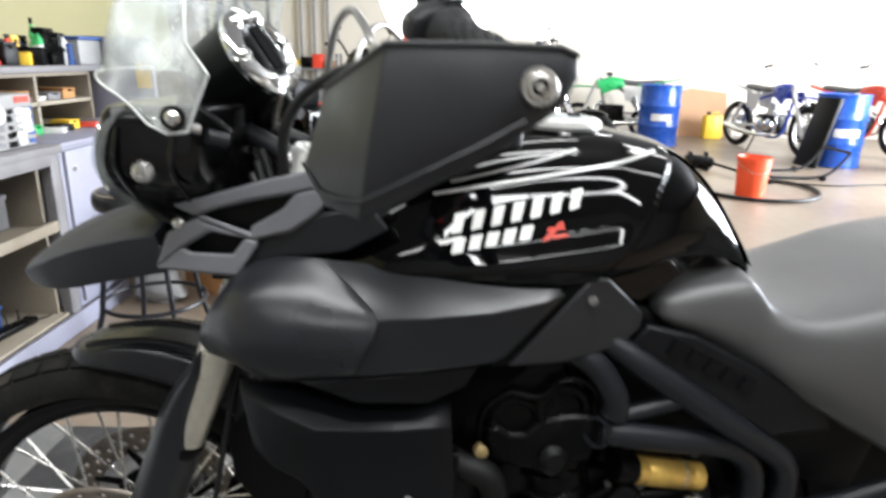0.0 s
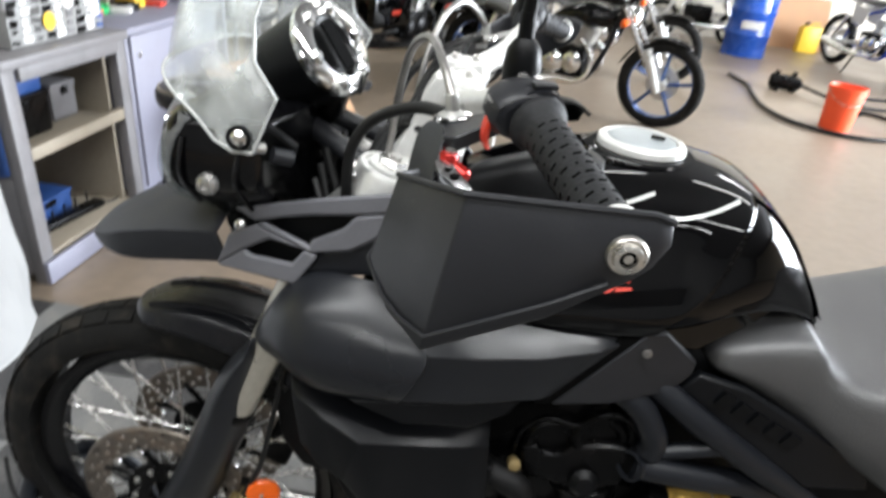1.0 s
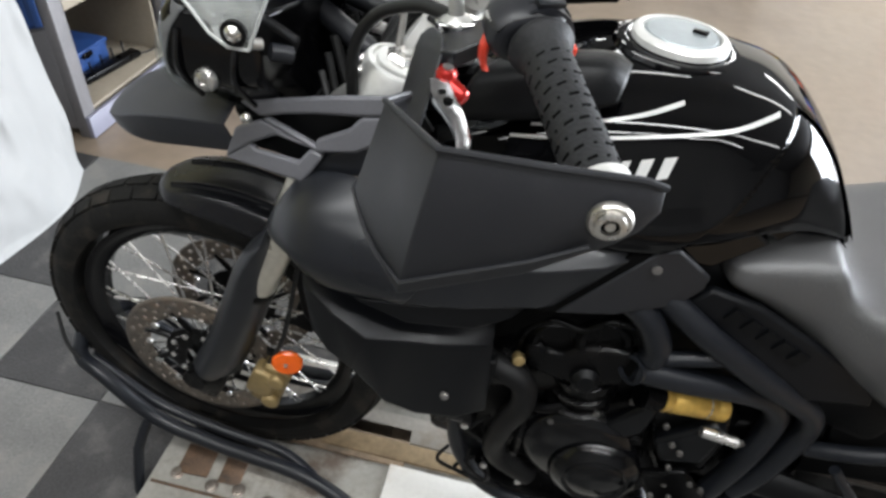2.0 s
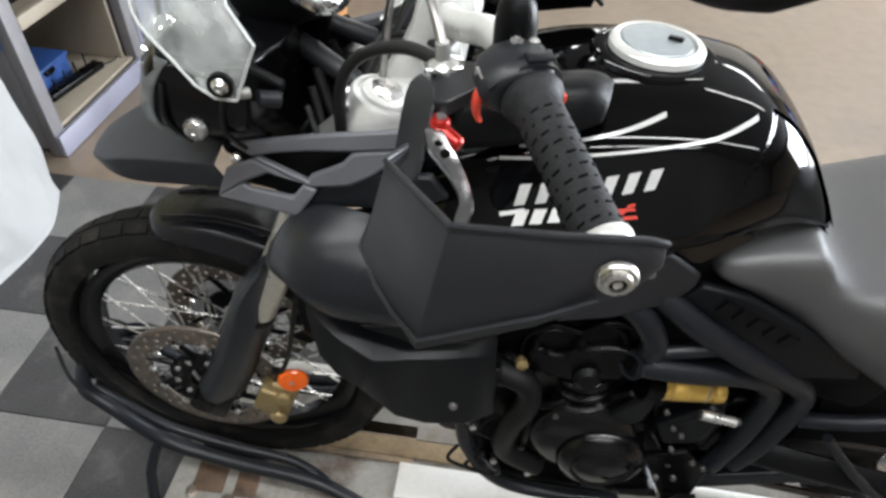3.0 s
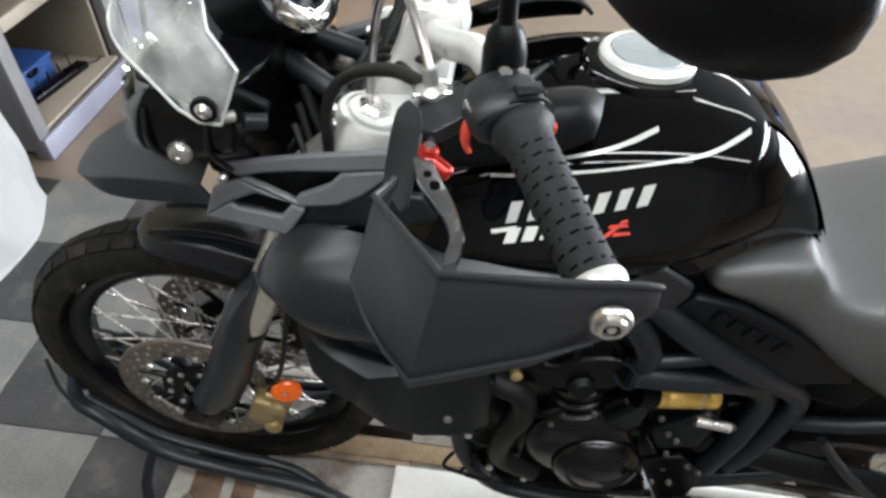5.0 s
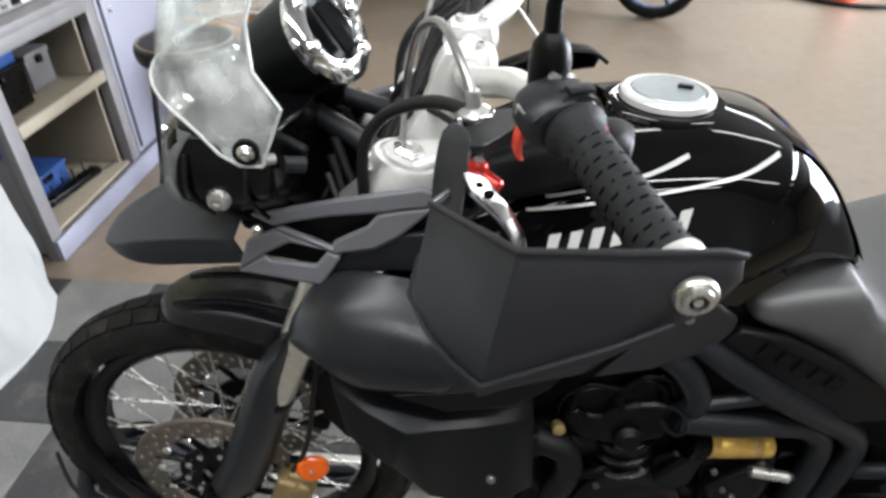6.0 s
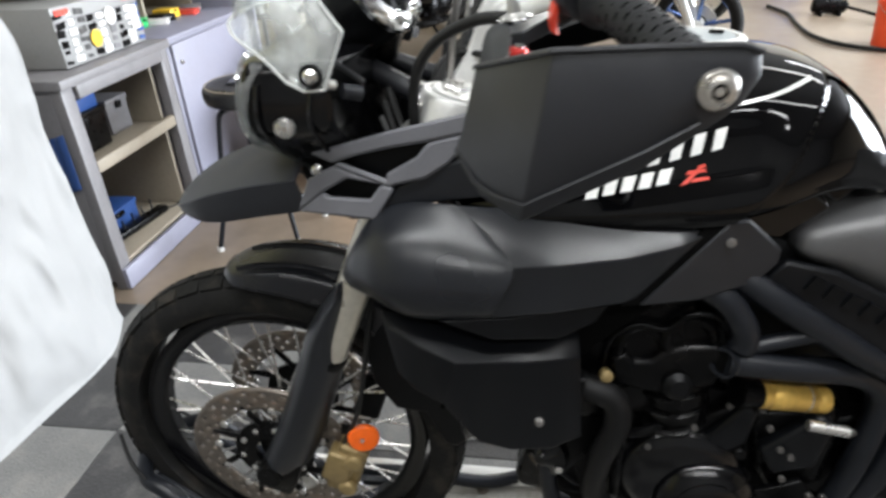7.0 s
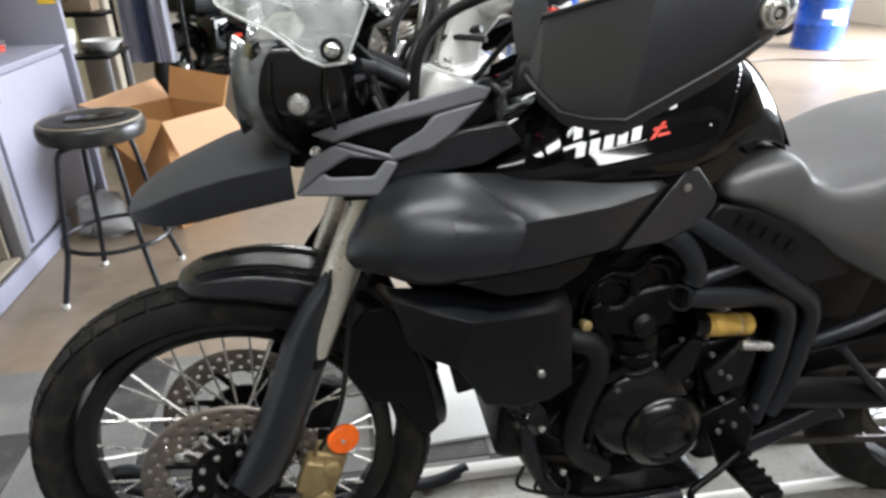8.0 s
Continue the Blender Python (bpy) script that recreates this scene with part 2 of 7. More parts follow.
def tube(bm, pts, r, n=12, smooth=6, caps=True, radii=None):
    path = crom(pts, smooth) if smooth > 1 and len(pts) > 2 else [Vector(p) for p in pts]
    if radii:
        rr = [v.x for v in crom([(q, 0, 0) for q in radii], smooth if len(pts) > 2 else 1)]
    else:
        rr = [r] * len(path)
    up, rings = None, []
    for i, p in enumerate(path):
        d = (path[min(i + 1, len(path) - 1)] - path[max(i - 1, 0)]).normalized()
        if up is None:
            up = d.orthogonal().normalized()
        up = (up - d * up.dot(d)).normalized()
        rings.append([bm.verts.new(q) for q in ring(p, up, d.cross(up), rr[i], n)])
    for a, b in zip(rings, rings[1:]):
        for k in range(n):
            bm.faces.new((a[k], a[(k + 1) % n], b[(k + 1) % n], b[k]))
    if caps:
        bm.faces.new(list(reversed(rings[0])))
        bm.faces.new(rings[-1])
    return bm


def lathe(bm, profile, at, axis, n=32, closed=False):
    """Turns (radius, distance along the axis) pairs round an axis."""
    axis = Vector(axis).normalized()
    u = axis.orthogonal().normalized()
    v = axis.cross(u)
    rows = [[bm.verts.new(q) for q in ring(Vector(at) + axis * h, u, v, max(r, 1e-4), n)] for r, h in profile]
    pairs = list(zip(rows, rows[1:])) + ([(rows[-1], rows[0])] if closed else [])
    for a, b in pairs:
        for k in range(n):
            bm.faces.new((a[k], a[(k + 1) % n], b[(k + 1) % n], b[k]))
    if not closed:
        for r, row, flip in ((profile[0][0], rows[0], True), (profile[-1][0], rows[-1], False)):
            bm.faces.new(list(reversed(row)) if flip else row)
    return bm


def box(bm, c, s, m=None, bev=0.0):
    """A box of size s centred at c, turned by m, its edges broken."""
    t = Matrix.Translation(c) @ (m.to_4x4() if m else Matrix()) @ Matrix.Diagonal((*s, 1))
    r = bmesh.ops.create_cube(bm, size=1.0, matrix=t)
    if bev:
        es = list({e for v in r["verts"] for e in v.link_edges})
        bmesh.ops.bevel(bm, geom=es, offset=bev, segments=2, affect="EDGES", profile=0.5)
    return bm


def slab(bm, outline, thick):
    """A plate: the outline (3D) and a copy moved by the vector thick, joined all round."""
    thick = Vector(thick)
    a = [bm.verts.new(p) for p in outline]
    b = [bm.verts.new(Vector(p) + thick) for p in outline]
    bm.faces.new(a)
    bm.faces.new(list(reversed(b)))
    n = len(a)
    for k in range(n):
        bm.faces.new((a[(k + 1) % n], a[k], b[k], b[(k + 1) % n]))
    return bm


def ball(bm, c, r, n=16):
    bmesh.ops.create_uvsphere(bm, u_segments=n, v_segments=n // 2, radius=1.0, matrix=Matrix.Translation(c) @ Matrix.Diagonal((*(r if hasattr(r, "__len__") else (r, r, r)), 1)))
    return bm


def rot(ax=0, ay=0, az=0):
    return Euler((radians(ax), radians(ay), radians(az))).to_matrix()


def part(name, bm, material, parent=None, label="", flat=False, bevel=0.0, shell=0.0, offset=-1.0):
    """Links a bmesh as one mesh object under a thing or a part."""
    bmesh.ops.recalc_face_normals(bm, faces=bm.faces)
    me = bpy.data.meshes.new(name)
    bm.to_mesh(me)
    bm.free()
    me.materials.append(M[material] if isinstance(material, str) else material)
    if not flat:
        me.shade_smooth()
        me.set_sharp_from_angle(angle=radians(38))
    ob = new(name, me)
    if parent:
        ob.parent = parent
    if label:
        ob["label"] = label
    if shell:
        s = ob.modifiers.new("shell", "SOLIDIFY")
        s.thickness, s.offset = shell, offset
    if bevel:
        b = ob.modifiers.new("edge", "BEVEL")
        b.width, b.segments, b.limit_method, b.angle_limit = bevel, 2, "ANGLE", radians(35)
    return ob


def thing(name, at, label, category, group="", kind=""):
    ob = new(name)
    ob.location = at
    ob.empty_display_size = 0.1
    return tagged(ob, label, category, group, kind)


def B():
    return bmesh.new()

# ---- the room ----
def structure(name, bm, material, label, **kw):
    return tagged(part(name, bm, material, **kw), label, name.split("_")[0], kind="structure")


X0, X1, Y0, Y1, ZC = -3.5, 8.8, -4.5, 10.3, 3.7
structure("floor", box(B(), ((X0 + X1) / 2, (Y0 + Y1) / 2, -0.1), (X1 - X0, Y1 - Y0, 0.2)), "concrete", "worn tan and grey concrete workshop floor")
structure("wall_north", box(B(), ((X0 + X1) / 2, Y1 + 0.1, ZC / 2), (X1 - X0 + 0.4, 0.2, ZC)), "wall", "cream painted back wall of the workshop")
structure("wall_west", box(B(), (X0 - 0.1, (Y0 + Y1) / 2, ZC / 2), (0.2, Y1 - Y0, ZC)), "wall_yellow", "yellowed painted side wall of the workshop")
structure("wall_south", box(B(), ((X0 + X1) / 2, Y0 - 0.1, ZC / 2), (X1 - X0 + 0.4, 0.2, ZC)), "wall_dim", "plain dark wall of the workshop")
structure("ceiling", box(B(), ((X0 + X1) / 2, (Y0 + Y1) / 2, ZC + 0.1), (X1 - X0 + 0.4, Y1 - Y0 + 0.4, 0.2)), "ceiling", "plain grey workshop ceiling")
# the right wall, with the open roll-up door
bm = B()
DY0, DY1, DZ = 1.6, 6.8, 3.3
box(bm, (X1 + 0.1, (Y0 + DY0) / 2, ZC / 2), (0.2, DY0 - Y0, ZC))
box(bm, (X1 + 0.1, (Y1 + DY1) / 2, ZC / 2), (0.2, Y1 - DY1, ZC))
box(bm, (X1 + 0.1, (DY0 + DY1) / 2, (ZC + DZ) / 2), (0.2, DY1 - DY0, ZC - DZ))
structure("wall_east", bm, "wall", "cream workshop wall with an open roll-up door")
structure("ground", box(B(), (X1 + 20.2, 4, -0.15), (40, 80, 0.2)), "concrete", "pale concrete yard outside the open door")

# ---- the motorcycle ----
bike = thing("motorcycle", (0, 0, 0.038), "black adventure motorcycle with handguards, standing on a white lift platform", "motorcycle")
BIKE_Z = 0.038


def bpart(name, bm, material, label="", parent=None, **kw):
    """A part of the motorcycle, drawn in the room's own metres."""
    ob = part(name, bm, material, None, label, **kw)
    up = parent or bike
    ob.parent = up
    ob.matrix_parent_inverse = Matrix.Translation((0, 0, -BIKE_Z))
    return ob


def sub(name, bm, material, parent, label="", **kw):
    ob = part(name, bm, material, None, label, **kw)
    ob.parent = parent
    return ob


AX = Vector((0, 0, 0.385))
R_TYRE, W_TYRE = 0.347, 0.046


def wheel(at, R, w, nspoke=36, name="front_wheel"):
    """A spoked wheel: hub with tyre, rim, spokes and discs under it."""
    at = Vector(at)
    bm = B()
    lathe(bm, [(0.02, -0.075), (0.032, -0.07), (0.034, -0.045), (0.026, -0.03), (0.024, 0.03), (0.034, 0.045), (0.032, 0.07), (0.02, 0.075)], at, (0, 1, 0), 28)
    hub = bpart(name, bm, "engine", "black spoked wheel with a knobbly road tyre" if name == "front_wheel" else "")
    prof = []
    for k in range(17):
        a = -1.9 + 3.8 * k / 16
        prof.append((R - w + w * math.cos(a) * (1.0 if abs(a) < 0.9 else 1.03), w * math.sin(a)))
    sub("tyre", lathe(B(), prof, at, (0, 1, 0), 96, closed=True), "rubber", hub, "dusty black rubber tyre")
    # tread blocks
    bm = B()
    nb = 44
    for k in range(nb):
        a = 2 * math.pi * k / nb
        for off, yy, tilt in ((0.0, 0.0, 0), (0.5, 0.026, 24), (0.5, -0.026, -24)):
            b = a + off * 2 * math.pi / nb
            rr = R - 0.0031 - (0.0075 if tilt else 0)
            c = at + Vector((math.cos(b) * rr, yy, math.sin(b) * rr))
            m = Matrix.Rotation(-b, 3, "Y") @ Matrix.Rotation(radians(tilt), 3, "Z")
            box(bm, c, (0.008, 0.023, 0.041), m)
    sub("tread", bm, "rubber", hub, flat=True)["kind"] = "stuff"
    r = R - 2 * w + 0.012
    rim = [(r + 0.008, -0.026), (r + 0.008, -0.021), (r - 0.004, -0.019), (r - 0.016, -0.010), (r - 0.018, 0.0), (r - 0.016, 0.010), (r - 0.004, 0.019), (r + 0.008, 0.021), (r + 0.008, 0.026), (r - 0.008, 0.024), (r - 0.024, 0.012), (r - 0.025, -0.012), (r - 0.008, -0.024)]
    sub("rim", lathe(B(), rim, at, (0, 1, 0), 80, closed=True), "gloss_dim", hub, "black anodised wheel rim")
    for k in range(nspoke):
        side = -1 if k % 2 else 1
        a = 2 * math.pi * k / nspoke
        b = a + (0.62 if (k // 2) % 2 else -0.62)
        p = at + Vector((math.cos(b) * 0.032, side * 0.05, math.sin(b) * 0.032))
        q = at + Vector((math.cos(a) * (r - 0.02), side * 0.006, math.sin(a) * (r - 0.02)))
        sub("spoke", tube(B(), [p, q], 0.0023, 6, 1), "steel", hub)
    return hub


fw = wheel(AX, R_TYRE, W_TYRE)
for side in (-1, 1):
    y = side * 0.082
    bm = B()
    radii, na = (0.108, 0.113, 0.1205, 0.1255, 0.133, 0.138, 0.1455, 0.155), 96
    grid = [[bm.verts.new(AX + Vector((math.cos(2 * math.pi * k / na) * r, y, math.sin(2 * math.pi * k / na) * r))) for k in range(na)] for r in radii]
    for b in range(len(radii) - 1):
        for k in range(na):
            if b % 2 and (k + b) % 4 == 0:
                continue
            bm.faces.new((grid[b][k], grid[b][(k + 1) % na], grid[b + 1][(k + 1) % na], grid[b + 1][k]))
    sub("brake_disc", bm, "disc", fw, "rust-tinted drilled steel brake disc", shell=0.005, offset=0.0)
    bm = B()
    lathe(bm, [(0.035, y - 0.006 * side), (0.075, y - 0.004 * side), (0.075, y + 0.001 * side), (0.035, y + 0.004 * side)], AX, (0, 1, 0), 40, closed=True)
    sub("disc_carrier", bm, "engine", fw, "black disc carrier with rivets")
    for k in range(8):
        a = 2 * math.pi * k / 8 + 0.2
        sub("carrier_arm", tube(B(), [AX + Vector((math.cos(a) * 0.07, y, math.sin(a) * 0.07)), AX + Vector((math.cos(a + 0.18) * 0.118, y, math.sin(a + 0.18) * 0.118))], 0.006, 8, 1), "engine", fw)
    for k in range(10):
        a = 2 * math.pi * k / 10 + 0.1
        sub("hub_bolt", lathe(B(), [(0.006, 0), (0.006, 0.004), (0.003, 0.006)], AX + Vector((math.cos(a) * 0.060, y + side * 0.004, math.sin(a) * 0.060)), (0, side, 0), 8), "steel", fw)
    for k in range(12):
        a = 2 * math.pi * k / 12 + 0.38
        sub("disc_rivet", lathe(B(), [(0.0075, 0), (0.0075, 0.003), (0.004, 0.005)], AX + Vector((math.cos(a) * 0.106, y + side * 0.003, math.sin(a) * 0.106)), (0, side, 0), 10), "steel", fw)


def fork_x(z):
    return 0.04 + 0.42 * (z - 0.38)


for s in (-1, 1):
    y = s * 0.108
    leg = bpart("fork_leg", tube(B(), [(fork_x(0.64), y, 0.64), (fork_x(0.98), y, 0.98)], 0.0265, 24, 1), "fork", "champagne coloured upper fork tube")
    sub("fork_seal", lathe(B(), [(0.0275, 0), (0.0285, 0.004), (0.0285, 0.016), (0.0265, 0.02)], (fork_x(0.632), y, 0.632), (0.42, 0, 1), 24), "engine", leg)
    sub("fork_slider", tube(B(), [(fork_x(0.36), y, 0.36), (fork_x(0.64), y, 0.64)], 0.0205, 20, 1), "bolt_dull", leg)
    sub("fork_top", tube(B(), [(fork_x(0.98), y, 0.98), (0.352, y, 1.035)], 0.0255, 24, 1), "alloy", leg, "bare alloy upper fork tube")
    sub("fork_cap", lathe(B(), [(0.020, 0), (0.020, 0.005), (0.015, 0.009), (0.008, 0.009), (0.008, 0.014), (0.004, 0.015)], (0.3675, s * 0.112, 1.064), (0.30, 0, 1), 6), "steel", leg, "steel fork cap with adjuster")
    bm = B()
    secs = []
    for z, x0, x1, d in ((0.792, 0.186, 0.198, 0.030), (0.768, 0.172, 0.200, 0.034), (0.742, 0.151, 0.196, 0.035), (0.69, 0.120, 0.184, 0.034), (0.62, 0.092, 0.172, 0.034), (0.50, 0.043, 0.128, 0.033), (0.42, 0.004, 0.094, 0.031), (0.385, -0.010, 0.070, 0.026), (0.366, 0.004, 0.048, 0.016)):
        secs.append([(x0, y + s * 0.002, z), (x0 + 0.2 * (x1 - x0), y + s * d * 0.85, z - 0.004), (x0 + 0.45 * (x1 - x0), y + s * d, z), (x0 + 0.8 * (x1 - x0), y + s * d * 0.72, z + 0.003), (x1, y + s * 0.002, z + 0.004)])
    skin(bm, secs, 3, 3)
    bpart("fork_guard", bm, "plastic_grey", "matt black plastic fork guard", shell=0.003)
    bm = B()
    box(bm, (fork_x(0.38) - 0.01, y, 0.375), (0.055, 0.045, 0.09), rot(0, 22, 0), 0.008)
    lathe(bm, [(0.022, -0.03), (0.022, 0.03)], AX + Vector((0.008, y, -0.004)), (0, 1, 0), 24)
    foot = bpart("fork_foot", bm, "engine")
    bm = B()
    cc = Vector((fork_x(0.40) + 0.098, s * 0.094, 0.385))
    box(bm, cc, (0.055, 0.042, 0.115), rot(0, 20, 0), 0.007)
    box(bm, cc + Vector((-0.012, s * 0.012, 0.012)), (0.05, 0.036, 0.07), rot(0, 20, 0), 0.006)
    for dz in (-0.035, 0.03):
        lathe(bm, [(0.017, 0), (0.017, 0.012), (0.012, 0.016)], cc + Vector((0.01 + dz * 0.3, s * 0.018, dz)), (0, s, 0), 18)
    # far caliper gets engine black in place of gold, shade put into its colour
    cal = bpart("brake_caliper", bm, "brass" if s < 0 else "engine", "gold painted brake caliper" if s < 0 else "far brake caliper coloured black to stand for shade", bevel=0.002)
    if s < 0:
        sub("caliper_hose", tube(B(), [cc + Vector((0.0, -0.01, 0.06)), (0.19, -0.12, 0.55), (0.22, -0.09, 0.72), (0.26, -0.08, 0.86)], 0.0042, 8), "hose", cal)
bm = B()
lathe(bm, [(0.027, 0.0), (0.027, 0.005), (0.024, 0.008), (0.003, 0.009)], (0.187, -0.112, 0.472), (0.25, -1, 0.1), 28)
refl = bpart("reflector", bm, "orange", "round orange side reflector")
sub("reflector_bracket", box(B(), (0.170, -0.104, 0.475), (0.05, 0.005, 0.022), rot(0, 10, 0), 0.002), "engine", refl)
sub("reflector_pin", lathe(B(), [(0.004, 0), (0.003, 0.003)], (0.187, -0.1215, 0.473), (0.25, -1, 0.1), 10), "steel", refl)

# low mudguard that hugs the tyre
bm = B()
secs = []
for a, r, hw, sk in ((97, 0.363, 0.024, 0.006), (93, 0.367, 0.052, 0.018), (85, 0.376, 0.062, 0.030), (76, 0.387, 0.066, 0.040), (65, 0.396, 0.068, 0.048), (52, 0.398, 0.068, 0.052), (40, 0.394, 0.066, 0.046), (25, 0.386, 0.064, 0.04), (12, 0.380, 0.060, 0.034), (6, 0.374, 0.05, 0.02)):
    ca, sa = math.cos(radians(a)), math.sin(radians(a))
    row = []
    for yy, dr in ((-hw - 0.006, -sk), (-hw, -sk * 0.35), (-hw * 0.86, 0.0), (-hw * 0.3, 0.002), (hw * 0.3, 0.002), (hw * 0.86, 0.0), (hw, -sk * 0.35), (hw + 0.006, -sk)):
        row.append(AX + Vector((ca * (r + dr), yy, sa * (r + dr))))
    secs.append(row)
skin(bm, secs, 3, 3)
fender = bpart("mudguard", bm, "plastic_sheen", "matt black front mudguard with raised ribs", shell=0.004)
for yy in (-0.036, 0.030):
    pts = [AX + Vector((math.cos(radians(a)) * r, yy, math.sin(radians(a)) * r)) for a, r in ((92, 0.368), (85, 0.377), (76, 0.388), (65, 0.398))]
    sub("mudguard_rib", tube(B(), pts, 0.0065, 8), "plastic_sheen", fender)

for sy in (-1, 1):
    bm = B()
    slab(bm, [(x, sy * 0.074, z) for x, z in ((0.196, 0.640), (0.240, 0.690), (0.282, 0.690), (0.330, 0.570), (0.357, 0.440), (0.342, 0.424), (0.322, 0.430), (0.290, 0.500), (0.240, 0.505), (0.205, 0.560))], (0, -sy * 0.006, 0))
    sub("mudguard_flap", bm, "plastic", fender, bevel=0.003)
# beak under the headlight
bm = B()
secs = []
for x, hw, zt, zs, zb in ((-0.094, 0.014, 0.866, 0.862, 0.856), (-0.082, 0.044, 0.886, 0.872, 0.853), (-0.045, 0.074, 0.915, 0.890, 0.852), (0.0, 0.094, 0.940, 0.911, 0.858), (0.07, 0.119, 0.966, 0.936, 0.878), (0.156, 0.144, 0.985, 0.958, 0.900)):
    secs.append([(x, -hw * 0.80, zb), (x, -hw, zs), (x, -hw * 0.62, zs + (zt - zs) * 0.62), (x, 0, zt), (x, hw * 0.62, zs + (zt - zs) * 0.62), (x, hw, zs), (x, hw * 0.80, zb)])
skin(bm, secs, 4, 1)
beak = bpart("beak", bm, "plastic_beak", "satin grey beak above the front wheel", shell=0.005, bevel=0.003)
bpart("beak_mount", box(B(), (0.205, 0, 0.965), (0.12, 0.20, 0.06), None, 0.015), "plastic", "black bracket behind the beak")
# cowl wings with two cut-outs
def cowl_y(x):
    return 0.152 + 0.16 * (x - 0.18)


WING = [
    [(0.186, 0.999), (0.24, 1.016), (0.298, 1.034), (0.389, 1.058), (0.412, 1.053), (0.404, 1.038), (0.372, 1.030), (0.337, 1.021), (0.285, 1.010), (0.245, 0.999), (0.215, 0.988)],
    [(0.404, 1.038), (0.372, 1.030), (0.340, 1.021), (0.326, 1.004), (0.286, 0.980), (0.281, 0.962), (0.335, 0.977), (0.364, 0.997)],
    [(0.215, 0.985), (0.224, 0.990), (0.288, 0.972), (0.295, 0.962), (0.278, 0.966)],
    [(0.215, 0.985), (0.278, 0.966), (0.233, 0.970), (0.199, 0.950), (0.160, 0.920), (0.178, 0.965)],
    [(0.199, 0.950), (0.205, 0.944), (0.262, 0.945), (0.278, 0.966), (0.295, 0.962), (0.268, 0.918), (0.160, 0.920)],
]
for s in (-1, 1):
    bm = B()
    for poly in WING:
        slab(bm, [(x, s * (cowl_y(x) + 0.12 * (0.992 - z)), z) for x, z in poly], (0, -s * 0.012, -0.004))
    wing = bpart("cowl_wing", bm, "plastic_pale", "satin grey cowl trim with two cut-outs", bevel=0.0045)
    bm = B()
    slab(bm, [(x, s * (cowl_y(x) - 0.018), z) for x, z in ((0.17, 0.93), (0.20, 0.99), (0.40, 1.045), (0.42, 1.02), (0.30, 0.93))], (0, -s * 0.006, 0))
    sub("cowl_backing", bm, "plastic", wing)
    bm = B()
    slab(bm, [(x, s * (cowl_y(x) - 0.004), z) for x, z in ((0.272, 0.925), (0.296, 0.960), (0.372, 1.000), (0.43, 1.01), (0.45, 0.985), (0.40, 0.955), (0.35, 0.945))], (0, -s * 0.012, 0))
    sub("cowl_lower_panel", bm, "plastic_grey", wing, bevel=0.003)
    sub("cowl_bolt", lathe(B(), [(0.0075, 0), (0.0075, 0.004), (0.004, 0.007)], (0.191, s * 0.1445, 0.974), (0, s, 0), 14), "steel", wing)

# headlight: black shell, chrome bowls and a wrapped clear lens
def lamp_row(z, k, dx, pts):
    half = [(x + dx, -y * k, z) for x, y in pts]
    return half + [(x, -y, zz) for x, y, zz in reversed(half)]


SHELL = [(0.116, 0.02), (0.116, 0.168), (0.128, 0.190), (0.196, 0.196), (0.232, 0.180), (0.246, 0.130), (0.250, 0.02)]
bm = B()
skin(bm, [lamp_row(z, k, dx, SHELL) for z, k, dx in ((0.952, 0.42, 0.030), (0.962, 0.52, 0.020), (1.000, 0.73, 0.008), (1.020, 0.87, 0.003), (1.040, 0.985, 0.0), (1.052, 1.0, 0.0), (1.086, 0.995, 0.002), (1.106, 0.975, 0.006), (1.116, 0.93, 0.012))], 1, 1, closed=True, caps=True)
lamp = bpart("headlight", bm, "gloss_dim", "black twin headlight housing with clear lens", bevel=0.005)
LENS = [(0.134, 0.1945), (0.119, 0.188), (0.106, 0.162), (0.096, 0.11), (0.091, 0.03)]
bm = B()
skin(bm, [lamp_row(z, k, dx, LENS) for z, k, dx in ((0.962, 0.56, 0.036), (0.995, 0.75, 0.014), (1.020, 0.92, 0.005), (1.052, 1.0, 0.0), (1.088, 0.99, 0.008), (1.116, 0.95, 0.026))], 4, 3)
sub("headlight_lens", bm, "lens", lamp, "clear headlight lens", shell=0.003)
for s in (-1, 1):
    sub("reflector_bowl", lathe(B(), [(0.062, 0.0), (0.055, 0.010), (0.030, 0.026), (0.012, 0.028), (0.012, 0.012), (0.003, 0.010)], (0.101, s * 0.088, 1.050), (1, 0, 0), 28), "chrome", lamp)
    sub("headlight_bolt", lathe(B(), [(0.0128, 0), (0.0128, 0.003), (0.0105, 0.007), (0.0045, 0.0085), (0.0045, 0.0065), (0.001, 0.0065)], (0.179, s * 0.1955, 1.046), (0, s, 0), 20), "steel", lamp, "bright steel button bolt")
    for x, z0, z1 in ((0.152, 1.012, 1.094), (0.214, 1.010, 1.086)):
        sub("shell_rib", tube(B(), [(x, s * 0.191, z1), (x - 0.004, s * 0.1955, (z0 + z1) / 2), (x + 0.004, s * 0.172, z0)], 0.0032, 8), "gloss_dim", lamp)
    bm = B()
    slab(bm, [(x, s * y, z) for x, y, z in ((0.196, 0.186, 1.092), (0.204, 0.192, 1.118), (0.240, 0.190, 1.120), (0.256, 0.180, 1.106), (0.270, 0.168, 1.090), (0.262, 0.165, 1.070), (0.236, 0.180, 1.074))], (0, -s * 0.016, 0))
    lug = sub("screen_bracket", bm, "plastic", lamp, "black screen bracket", bevel=0.004)
    sub("bracket_pin", tube(B(), [(0.250, s * 0.188, 1.086), (0.268, s * 0.176, 1.080)], 0.009, 12, 1), "plastic_grey", lamp)
    sub("bracket_pin", tube(B(), [(0.236, s * 0.20, 1.096), (0.243, s * 0.192, 1.094)], 0.006, 12, 1), "steel", lamp)

